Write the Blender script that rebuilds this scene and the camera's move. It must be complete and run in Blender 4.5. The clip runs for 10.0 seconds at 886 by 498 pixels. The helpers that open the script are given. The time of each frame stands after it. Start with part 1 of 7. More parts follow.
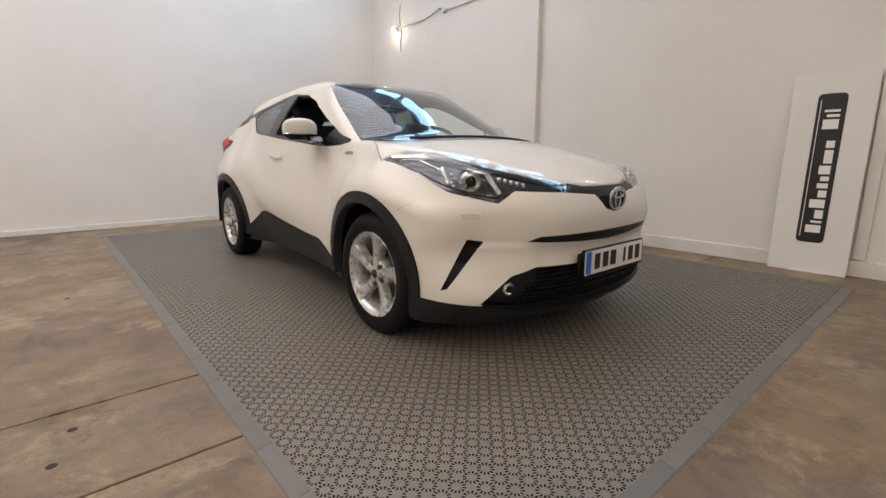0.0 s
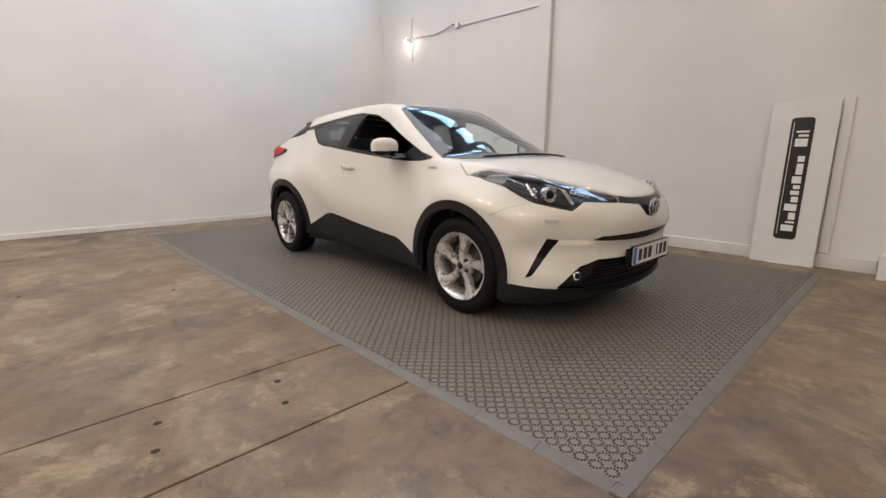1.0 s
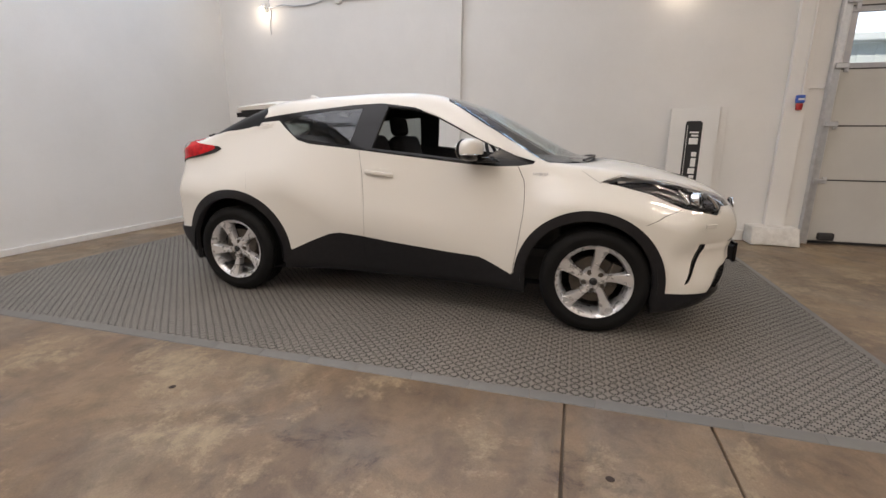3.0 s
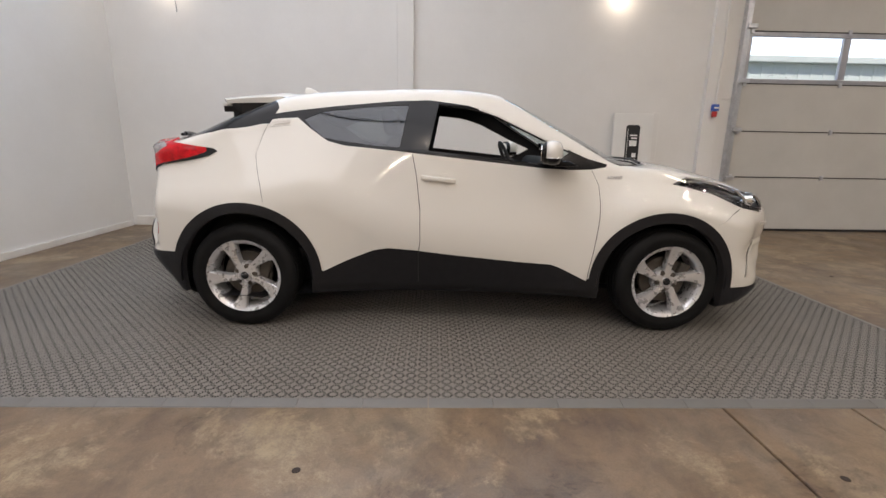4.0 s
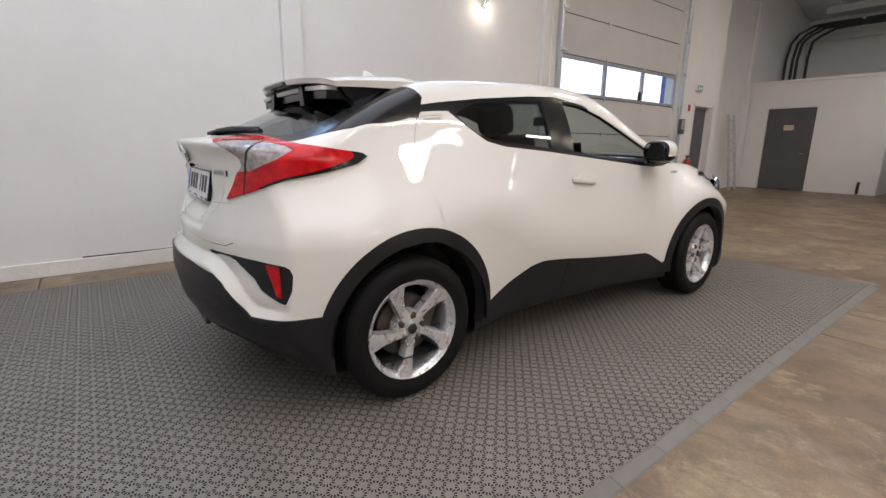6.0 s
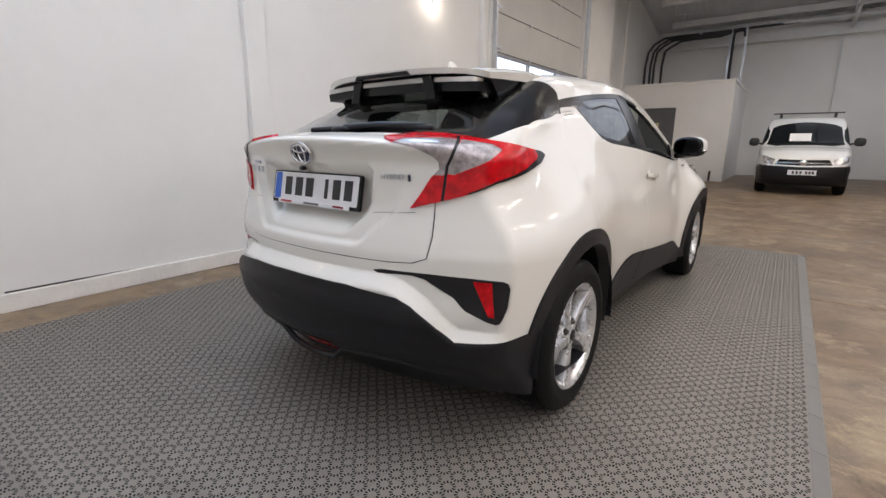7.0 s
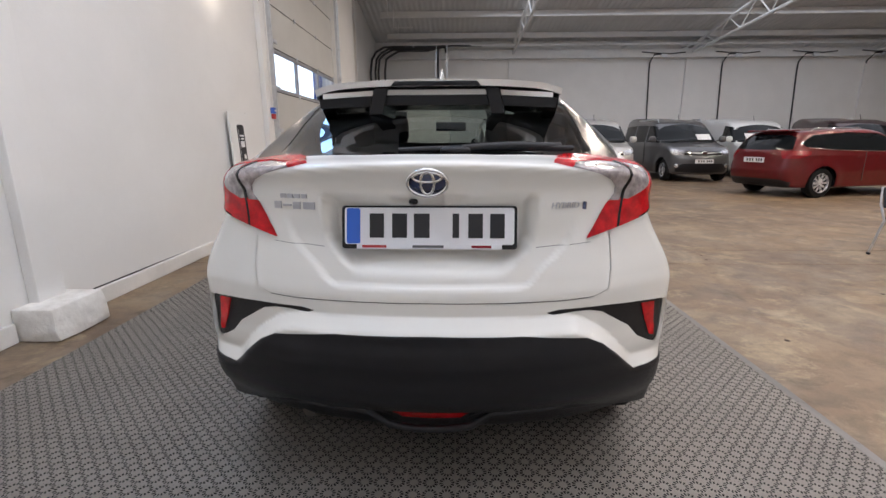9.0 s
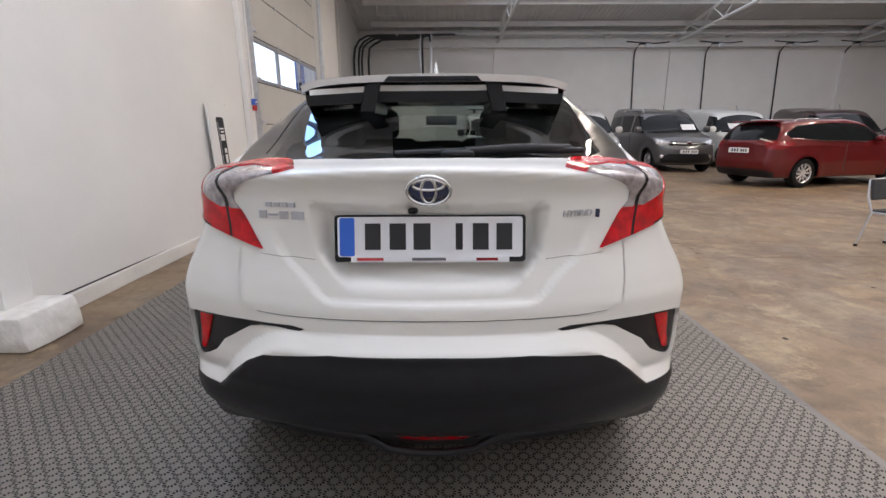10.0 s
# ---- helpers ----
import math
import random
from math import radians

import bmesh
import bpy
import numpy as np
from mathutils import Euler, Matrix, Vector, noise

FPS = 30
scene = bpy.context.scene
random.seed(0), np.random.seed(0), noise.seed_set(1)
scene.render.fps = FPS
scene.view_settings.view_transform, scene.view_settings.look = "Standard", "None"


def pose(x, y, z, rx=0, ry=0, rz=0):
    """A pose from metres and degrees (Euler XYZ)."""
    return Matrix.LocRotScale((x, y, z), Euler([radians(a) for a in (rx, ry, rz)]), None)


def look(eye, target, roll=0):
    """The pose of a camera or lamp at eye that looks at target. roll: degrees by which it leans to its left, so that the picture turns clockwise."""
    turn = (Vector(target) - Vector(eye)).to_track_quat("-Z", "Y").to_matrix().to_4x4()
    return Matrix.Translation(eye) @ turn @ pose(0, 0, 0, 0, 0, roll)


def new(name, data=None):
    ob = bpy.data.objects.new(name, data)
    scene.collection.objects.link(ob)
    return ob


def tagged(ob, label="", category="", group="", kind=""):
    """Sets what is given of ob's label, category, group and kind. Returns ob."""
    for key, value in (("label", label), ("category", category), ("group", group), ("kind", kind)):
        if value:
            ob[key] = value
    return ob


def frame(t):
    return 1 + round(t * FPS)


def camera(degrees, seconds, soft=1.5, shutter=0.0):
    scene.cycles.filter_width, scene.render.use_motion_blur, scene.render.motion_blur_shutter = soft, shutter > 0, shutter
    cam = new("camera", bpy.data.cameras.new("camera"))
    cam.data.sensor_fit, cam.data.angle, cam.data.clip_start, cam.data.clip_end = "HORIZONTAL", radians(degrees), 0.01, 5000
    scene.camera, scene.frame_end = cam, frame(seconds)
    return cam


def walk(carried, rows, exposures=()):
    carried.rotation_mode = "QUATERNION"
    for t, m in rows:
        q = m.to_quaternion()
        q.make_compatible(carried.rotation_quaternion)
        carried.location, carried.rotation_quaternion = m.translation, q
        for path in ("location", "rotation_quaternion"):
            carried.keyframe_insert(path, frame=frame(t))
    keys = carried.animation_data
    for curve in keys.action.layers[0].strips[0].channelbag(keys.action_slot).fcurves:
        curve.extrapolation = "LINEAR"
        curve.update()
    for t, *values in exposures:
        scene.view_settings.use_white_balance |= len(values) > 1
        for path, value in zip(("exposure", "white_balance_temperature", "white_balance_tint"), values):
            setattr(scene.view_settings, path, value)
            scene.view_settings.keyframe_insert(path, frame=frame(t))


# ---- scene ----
cam = camera(88.2, 10.0)
METRES, EYE, TILT, LEAN, TURN = 10.1, 0.965, 0.0, 0.0, -40.6
ROWS = [
    (0.0, 0.0, 0.0, 0.0, -0.03, -11.55, 0.17),
    (0.5, -0.024, -0.0365, 0.009, -0.9, -11.66, 0.02),
    (1.0, -0.0655, -0.0589, 0.0126, -3.35, -11.97, -0.28),
    (1.5, -0.1223, -0.0472, 0.0139, -7.21, -12.62, -0.58),
    (2.0, -0.1766, -0.0235, 0.0165, -15.59, -12.83, -0.46),
    (3.5, -0.3033, 0.1138, 0.0225, -42.14, -13.46, -0.78),
    (4.0, -0.3368, 0.1714, 0.0214, -50.68, -13.22, -0.92),
    (4.5, -0.361, 0.2296, 0.0195, -58.22, -13.13, -0.77),
    (5.0, -0.3779, 0.2925, 0.0207, -67.07, -13.11, -0.82),
    (6.5, -0.3863, 0.4749, 0.0178, -95.42, -12.84, -0.37),
    (7.0, -0.3678, 0.5324, 0.0183, -102.76, -13.13, -0.26),
    (7.5, -0.3425, 0.5776, 0.0202, -112.43, -13.39, -0.21),
    (8.0, -0.3133, 0.6132, 0.0227, -122.89, -13.36, -0.06),
    (8.5, -0.2888, 0.6327, 0.0244, -133.21, -13.39, 0.1),
    (9.0, -0.2768, 0.6402, 0.0257, -137.94, -13.25, 0.22),
    (9.5, -0.2749, 0.6433, 0.0306, -138.59, -13.1, 0.33),
    (10.0, -0.265, 0.6341, 0.0292, -139.86, -14.48, 0.35),
]
walk(cam, [(t, pose(0, 0, EYE, TILT, LEAN, TURN) @ pose(METRES * x, METRES * y, METRES * z, 90 + pitch, roll, yaw)) for t, x, y, z, yaw, pitch, roll in ROWS],
     exposures=[(0.0, -0.28, 7000, 18), (2.2, -0.32, 6930, 18), (5.0, -0.29, 6580, 17), (7.0, -0.03, 6430, 17), (10.0, 0.05, 6430, 19)])


# ---- daylight and lamps ----
world = bpy.data.worlds.new("world")
scene.world = world
world.use_nodes = True
wn = world.node_tree.nodes
sky = wn.new("ShaderNodeTexSky")
sky.sky_type = "NISHITA"
sky.sun_disc = False
world.node_tree.links.new(sky.outputs[0], wn["Background"].inputs[0])
wn["Background"].inputs[1].default_value = 0.15


def lamp(name, kind, watts, colour, m, **more):
    data = bpy.data.lights.new(name, kind)
    data.energy, data.color = watts, colour
    if kind == "AREA":
        data.shape, data.size, data.size_y = "RECTANGLE", more["size"][0], more["size"][1]
    if "radius" in more:
        data.shadow_soft_size = more["radius"]
    ob = new(name, data)
    ob.matrix_world = m
    return tagged(ob, kind="structure")


sun = bpy.data.lights.new("sun", "SUN")
sun.energy, sun.angle, sun.color = 5.0, radians(0.5), (1.0, 0.95, 0.88)
new("sun", sun).matrix_world = look((-14, -4, 22), (0, 0, 0))
sky.sun_elevation, sky.sun_rotation = radians(56), radians(-106)
# added unseen fill lamps under the roof; clerestory daylight over the sign wall
WARM = (1.0, 0.955, 0.90)
lamp("roof_fill", "AREA", 325, (0.90, 0.95, 1.0), pose(-0.6, 5.0, 5.25), size=(9.0, 4.4))
lamp("roof_fill", "AREA", 300, (0.84, 0.92, 1.0), pose(-7.5, -8.8, 5.75), size=(17.0, 5.0))
lamp("roof_fill", "AREA", 110, WARM, pose(-9.0, 0.5, 5.9), size=(6.0, 12.0))
# rows at x=-5.4 and x=1.6 are unseen fill added for level
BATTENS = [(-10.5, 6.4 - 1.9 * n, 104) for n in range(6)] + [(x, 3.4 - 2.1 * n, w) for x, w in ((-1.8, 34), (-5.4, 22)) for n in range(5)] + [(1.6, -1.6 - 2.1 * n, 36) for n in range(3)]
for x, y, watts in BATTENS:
    lamp("batten_and_fill", "AREA", watts, (1.0, 0.90, 0.74), pose(x, y, 5.13), size=(0.14, 1.0))
CLERESTORY = [(7.1 - 1.3 * n, 5.95 - 1.3 * n) for n in range(6)]
for y0, y1 in CLERESTORY:
    lamp("clerestory_daylight", "AREA", 24, (0.30, 0.62, 1.0), look((4.98, (y0 + y1) / 2, 4.78), (0, (y0 + y1) / 2, 4.78)), size=(1.07, 0.86))


# ---- materials ----
def material(name, colour, rough=0.5, metal=0.0, second=None, scale=4.0, mix=(0.35, 0.65), bump=0.0, bump_scale=None, coat=0.0,
             fine=0.0, glow=None, random_tone=0.0, spec=0.5, gloss=0.08):
    """A node material: one colour or two mottled by noise at two scales, gloss that varies, fine relief."""
    m = bpy.data.materials.new(name)
    m.use_nodes = True
    nt = m.node_tree
    N, K = nt.nodes, nt.links.new
    b = N["Principled BSDF"]
    b.inputs["Base Color"].default_value = (*colour, 1)
    b.inputs["Roughness"].default_value = rough
    b.inputs["Metallic"].default_value = metal
    b.inputs["Coat Weight"].default_value = coat
    b.inputs["Coat Roughness"].default_value = gloss
    b.inputs["Specular IOR Level"].default_value = spec
    if glow:
        b.inputs["Emission Color"].default_value = (*glow[:3], 1)
        b.inputs["Emission Strength"].default_value = glow[3]
    tc = N.new("ShaderNodeTexCoord")
    out = None
    if second:
        a = N.new("ShaderNodeTexNoise")
        a.inputs["Scale"].default_value, a.inputs["Detail"].default_value, a.inputs["Roughness"].default_value = scale, 8, 0.62
        K(tc.outputs["Object"], a.inputs["Vector"])
        ramp = N.new("ShaderNodeValToRGB")
        ramp.color_ramp.elements[0].position, ramp.color_ramp.elements[1].position = mix
        ramp.color_ramp.elements[0].color, ramp.color_ramp.elements[1].color = (*colour, 1), (*second, 1)
        K(a.outputs["Fac"], ramp.inputs["Fac"])
        out = ramp.outputs["Color"]
        rr = N.new("ShaderNodeMapRange")
        rr.inputs["To Min"].default_value, rr.inputs["To Max"].default_value = rough * 0.82, min(1, rough * 1.18)
        K(a.outputs["Fac"], rr.inputs["Value"])
        K(rr.outputs[0], b.inputs["Roughness"])
    if fine:
        g = N.new("ShaderNodeTexNoise")
        g.inputs["Scale"].default_value, g.inputs["Detail"].default_value = scale * 30, 4
        K(tc.outputs["Object"], g.inputs["Vector"])
        mr = N.new("ShaderNodeMapRange")
        mr.inputs["To Min"].default_value, mr.inputs["To Max"].default_value = 1 - fine, 1 + fine
        K(g.outputs["Fac"], mr.inputs["Value"])
        hs = N.new("ShaderNodeHueSaturation")
        hs.inputs["Color"].default_value = (*colour, 1)
        if out:
            K(out, hs.inputs["Color"])
        K(mr.outputs[0], hs.inputs["Value"])
        out = hs.outputs["Color"]
    if random_tone:
        oi = N.new("ShaderNodeObjectInfo")
        mr = N.new("ShaderNodeMapRange")
        mr.inputs["To Min"].default_value, mr.inputs["To Max"].default_value = 1 - random_tone, 1 + random_tone
        K(oi.outputs["Random"], mr.inputs["Value"])
        hs = N.new("ShaderNodeHueSaturation")
        hs.inputs["Color"].default_value = (*colour, 1)
        if out:
            K(out, hs.inputs["Color"])
        K(mr.outputs[0], hs.inputs["Value"])
        out = hs.outputs["Color"]
    if out:
        K(out, b.inputs["Base Color"])
    if bump:
        g = N.new("ShaderNodeTexNoise")
        g.inputs["Scale"].default_value, g.inputs["Detail"].default_value = bump_scale or scale * 20, 6
        K(tc.outputs["Object"], g.inputs["Vector"])
        bp = N.new("ShaderNodeBump")
        bp.inputs["Strength"].default_value, bp.inputs["Distance"].default_value = bump, 0.01
        K(g.outputs["Fac"], bp.inputs["Height"])
        K(bp.outputs[0], b.inputs["Normal"])
    return m


def glass(name, tint, rough=0.0):
    """Thin glazing: clear through, mirror-like at a slant."""
    m = bpy.data.materials.new(name)
    m.use_nodes = True
    nt = m.node_tree
    N, K = nt.nodes, nt.links.new
    N.remove(N["Principled BSDF"])
    t, g, mix, lw = N.new("ShaderNodeBsdfTransparent"), N.new("ShaderNodeBsdfGlossy"), N.new("ShaderNodeMixShader"), N.new("ShaderNodeLayerWeight")
    t.inputs[0].default_value, g.inputs[0].default_value = (*tint, 1), (0.95, 0.97, 1, 1)
    g.inputs["Roughness"].default_value = rough
    lw.inputs["Blend"].default_value = 0.5
    pw, mr = N.new("ShaderNodeMath"), N.new("ShaderNodeMapRange")
    pw.operation = "POWER"
    pw.inputs[1].default_value = 5.0
    K(lw.outputs["Facing"], pw.inputs[0])
    mr.inputs["To Min"].default_value, mr.inputs["To Max"].default_value = 0.08, 1.0
    K(pw.outputs[0], mr.inputs["Value"])
    K(mr.outputs[0], mix.inputs[0])
    K(t.outputs[0], mix.inputs[1])
    K(g.outputs[0], mix.inputs[2])
    K(mix.outputs[0], N["Material Output"].inputs["Surface"])
    return m


def concrete():
    """Old sealed slab: ochre, brown and grey clouds, scuffs, fine grit."""
    m = bpy.data.materials.new("stained_concrete")
    m.use_nodes = True
    nt = m.node_tree
    N, K = nt.nodes, nt.links.new
    b = N["Principled BSDF"]
    tc = N.new("ShaderNodeTexCoord")

    def cloud(scale, detail, rough, twist=0.0):
        n = N.new("ShaderNodeTexNoise")
        n.inputs["Scale"].default_value, n.inputs["Detail"].default_value = scale, detail
        n.inputs["Roughness"].default_value, n.inputs["Distortion"].default_value = rough, twist
        K(tc.outputs["Object"], n.inputs["Vector"])
        return n.outputs["Fac"]

    def ramp(fac, *stops):
        r = N.new("ShaderNodeValToRGB")
        e = r.color_ramp.elements
        while len(e) < len(stops):
            e.new(0.5)
        for k, (p, c) in enumerate(stops):
            e[k].position, e[k].color = p, (*c, 1)
        K(fac, r.inputs["Fac"])
        return r.outputs["Color"]

    def blend(kind, fac, a, c):
        x = N.new("ShaderNodeMix")
        x.data_type, x.blend_type = "RGBA", kind
        if isinstance(fac, float):
            x.inputs[0].default_value = fac
        else:
            K(fac, x.inputs[0])
        K(a, x.inputs[6])
        K(c, x.inputs[7])
        return x.outputs[2]

    base = ramp(cloud(0.75, 9, 0.62, 0.4), (0.30, (0.088, 0.058, 0.041)), (0.46, (0.160, 0.108, 0.068)), (0.58, (0.228, 0.157, 0.095)), (0.72, (0.30, 0.218, 0.130)))
    grey = ramp(cloud(1.7, 10, 0.68, 0.8), (0.44, (0.168, 0.127, 0.094)), (0.66, (0.288, 0.222, 0.148)))
    patch = ramp(cloud(1.15, 6, 0.6, 1.2), (0.45, (0, 0, 0)), (0.6, (1, 1, 1)))
    col = blend("MIX", patch, base, grey)
    scuff = ramp(cloud(5.5, 12, 0.75, 0.5), (0.36, (0.62, 0.60, 0.58)), (0.56, (1.06, 1.04, 1.0)))
    col = blend("MULTIPLY", 0.8, col, scuff)
    worn = ramp(cloud(1.9, 14, 0.74, 0.25), (0.525, (0, 0, 0)), (0.60, (0.74, 0.74, 0.74)))
    pale = ramp(cloud(14, 8, 0.7), (0.35, (0.25, 0.185, 0.115)), (0.65, (0.40, 0.308, 0.190)))
    col = blend("MIX", worn, col, pale)
    dark = ramp(cloud(2.7, 14, 0.78, 0.6), (0.35, (0.48, 0.44, 0.42)), (0.43, (1, 1, 1)))
    col = blend("MULTIPLY", 0.85, col, dark)
    grit = ramp(cloud(120, 3, 0.6), (0.3, (0.82, 0.82, 0.82)), (0.7, (1.12, 1.12, 1.12)))
    col = blend("MULTIPLY", 0.7, col, grit)
    K(col, b.inputs["Base Color"])
    rr = N.new("ShaderNodeMapRange")
    rr.inputs["To Min"].default_value, rr.inputs["To Max"].default_value = 0.30, 0.62
    K(cloud(2.2, 8, 0.7), rr.inputs["Value"])
    K(rr.outputs[0], b.inputs["Roughness"])
    bp = N.new("ShaderNodeBump")
    bp.inputs["Strength"].default_value, bp.inputs["Distance"].default_value = 0.25, 0.004
    K(cloud(30, 8, 0.7), bp.inputs["Height"])
    K(bp.outputs[0], b.inputs["Normal"])
    return m


CONCRETE = concrete()
JOINT = material("slab_joint", (0.13, 0.10, 0.075), 0.9, second=(0.19, 0.15, 0.11), scale=9)
PLUG = material("dark_plug", (0.035, 0.022, 0.016), 0.8)
WALL = material("white_painted_wall", (0.74, 0.73, 0.705), 0.55, second=(0.79, 0.78, 0.755), scale=0.9, bump=0.12, bump_scale=60, fine=0.012)
GREY_WALL = material("grey_closing_wall", (0.24, 0.235, 0.225), 0.8, second=(0.30, 0.295, 0.285), scale=1.2, bump=0.2, bump_scale=30)
PLINTH = material("white_painted_plinth", (0.68, 0.66, 0.62), 0.6, second=(0.78, 0.76, 0.72), scale=3, bump=0.3, bump_scale=40)
BLOCK = material("chipped_white_concrete", (0.62, 0.60, 0.56), 0.7, second=(0.80, 0.79, 0.75), scale=7, bump=0.7, bump_scale=22)
CRACK = material("dark_crack", (0.05, 0.045, 0.04), 0.9)
ROOF = material("grey_roof_sheet", (0.52, 0.52, 0.52), 0.6, second=(0.58, 0.58, 0.57), scale=1.5)
STEEL_WHITE = material("white_painted_steel", (0.66, 0.66, 0.65), 0.5, second=(0.72, 0.72, 0.7), scale=3)
GALV = material("galvanised_steel", (0.55, 0.57, 0.60), 0.38, 0.85, second=(0.66, 0.68, 0.7), scale=14)
GATE = material("white_gate_panel", (0.53, 0.525, 0.50), 0.5, second=(0.57, 0.565, 0.54), scale=2, bump=0.15, bump_scale=150)
GATE_FRAME = material("grey_aluminium", (0.42, 0.43, 0.46), 0.4, 0.7, second=(0.5, 0.5, 0.52), scale=8)
DARK_GREY = material("dark_grey_door_paint", (0.085, 0.085, 0.09), 0.5, second=(0.10, 0.10, 0.105), scale=3)
CABLE = material("black_cable", (0.02, 0.02, 0.022), 0.55)
PANE = glass("window_pane", (0.96, 0.98, 1.0))
MAT_TILE = material("grey_plastic_tile", (0.172, 0.157, 0.137), 0.50, second=(0.205, 0.188, 0.165), scale=3, fine=0.05, random_tone=0.05)
# near-black for the tile slots: their shade is put into the colour
MAT_PIT = material("tile_slot_shade", (0.012, 0.012, 0.012), 0.8)
MAT_EDGE = material("grey_plastic_edging", (0.135, 0.130, 0.122), 0.45, second=(0.165, 0.16, 0.15), scale=6, fine=0.04, random_tone=0.06)
PAINT = material("white_car_paint", (0.735, 0.715, 0.665), 0.5, coat=1.0, fine=0.008, scale=12, spec=0.1, gloss=0.025)
PLASTIC = material("black_textured_plastic", (0.0085, 0.0085, 0.0105), 0.40, spec=0.34, second=(0.012, 0.012, 0.0145), scale=20, bump=0.15, bump_scale=700)
GLOSS_BLACK = material("gloss_black", (0.008, 0.008, 0.009), 0.2, coat=0.1, spec=0.25)
LINING = material("dark_cabin_lining", (0.018, 0.018, 0.02), 0.8, second=(0.026, 0.026, 0.028), scale=8)
FABRIC = material("black_seat_fabric", (0.02, 0.02, 0.022), 0.85, second=(0.035, 0.035, 0.038), scale=30, bump=0.4, bump_scale=400)
SEAM = material("dark_panel_gap", (0.07, 0.068, 0.065), 0.8)
TYRE = material("tyre_rubber", (0.0065, 0.0065, 0.007), 0.6, spec=0.14, second=(0.010, 0.010, 0.010), scale=12, bump=0.2, bump_scale=200)
ALLOY = material("silver_alloy", (0.60, 0.60, 0.61), 0.28, 0.62, second=(0.66, 0.66, 0.67), scale=20, coat=0.5, gloss=0.05)
CHROME = material("chrome", (0.78, 0.79, 0.80), 0.07, 1.0)
BRAKE = material("brake_steel", (0.06, 0.055, 0.05), 0.5, 0.6, second=(0.10, 0.085, 0.07), scale=10)
MIRROR = material("mirror_glass", (0.92, 0.93, 0.94), 0.01, 1.0)
SIDE_GLASS = glass("tinted_side_glass", (0.58, 0.65, 0.615))
REAR_GLASS = glass("privacy_glass", (0.31, 0.34, 0.335))
HATCH_GLASS = glass("hatch_glass", (0.62, 0.68, 0.66))
SCREEN_GLASS = glass("windscreen_glass", (0.72, 0.80, 0.78))
LENS = glass("clear_lens", (0.92, 0.93, 0.95))
RED_LENS = material("red_lamp_lens", (0.36, 0.002, 0.006), 0.2, second=(0.68, 0.006, 0.012), scale=28, spec=0.2, coat=0.3, gloss=0.03)
RED_DARK = material("dark_red_reflector", (0.20, 0.004, 0.01), 0.25, coat=0.2, spec=0.25, second=(0.24, 0.01, 0.014), scale=60)
CLEAR_LAMP = material("clear_lamp_lens", (0.20, 0.175, 0.175), 0.18, 0.2, coat=0.4, second=(0.44, 0.39, 0.39), scale=32, gloss=0.03)
HEAD_LAMP = material("clear_headlamp", (0.34, 0.34, 0.36), 0.12, 0.7, coat=0.6, second=(0.80, 0.80, 0.82), scale=22, mix=(0.45, 0.55))
SMOKE = material("smoked_lamp_housing", (0.016, 0.017, 0.020), 0.25, 0.0, coat=0.3)
PLATE_WHITE = material("white_plate", (0.72, 0.72, 0.74), 0.4, second=(0.76, 0.76, 0.78), scale=10)
PLATE_BLUE = material("blue_plate_band", (0.02, 0.12, 0.55), 0.4)
INK = material("black_ink", (0.012, 0.012, 0.014), 0.5)
BADGE_BLUE = material("dark_blue_enamel", (0.012, 0.02, 0.07), 0.15, coat=1.0)
SIGN_WHITE = material("white_sign_board", (0.76, 0.755, 0.73), 0.45, second=(0.80, 0.795, 0.77), scale=2)
SIGN_LETTER = material("white_lettering", (0.82, 0.82, 0.80), 0.5)
SILVER_PAINT = material("silver_van_paint", (0.52, 0.51, 0.49), 0.35, 0.35, coat=0.8, second=(0.56, 0.55, 0.53), scale=9)
GREY_PAINT = material("dark_grey_van_paint", (0.09, 0.09, 0.095), 0.35, 0.5, coat=0.8, second=(0.105, 0.105, 0.11), scale=9)
VAN_WHITE = material("white_van_paint", (0.70, 0.71, 0.70), 0.4, coat=0.8, fine=0.01)
RED_PAINT = material("deep_red_paint", (0.095, 0.003, 0.005), 0.4, 0.2, coat=0.8, second=(0.115, 0.003, 0.006), scale=9, spec=0.2, gloss=0.03)
DARK_PAINT = material("dark_van_paint", (0.05, 0.022, 0.024), 0.35, 0.3, coat=0.8)
DARK_GLASS = material("dark_window_glass", (0.010, 0.012, 0.014), 0.06, spec=0.14)
PAPER = material("white_paper", (0.8, 0.8, 0.79), 0.7)
RED_STEEL = material("red_enamel", (0.42, 0.02, 0.02), 0.35, coat=0.4)
BULB = material("lit_bulb", (1, 0.95, 0.85), 0.4, glow=(1.0, 0.9, 0.72, 9.0))
GREEN_SIGN = material("green_exit_sign", (0.02, 0.30, 0.14), 0.4, second=(0.03, 0.36, 0.17), scale=10)
BLUE_STEEL = material("blue_painted_steel", (0.05, 0.13, 0.50), 0.45)
PALE_CLAD = material("pale_green_cladding", (0.80, 0.88, 0.80), 0.6, second=(0.83, 0.90, 0.83), scale=2)
ASPHALT = material("asphalt", (0.05, 0.05, 0.05), 0.9, second=(0.07, 0.07, 0.068), scale=3, bump=0.4)
YELLOW_TAG = material("pale_yellow_label", (0.55, 0.50, 0.28), 0.6)
SKY_GLOW = material("bright_sky", (0.6, 0.75, 0.9), 1.0, glow=(0.88, 0.95, 1.0, 1.6))


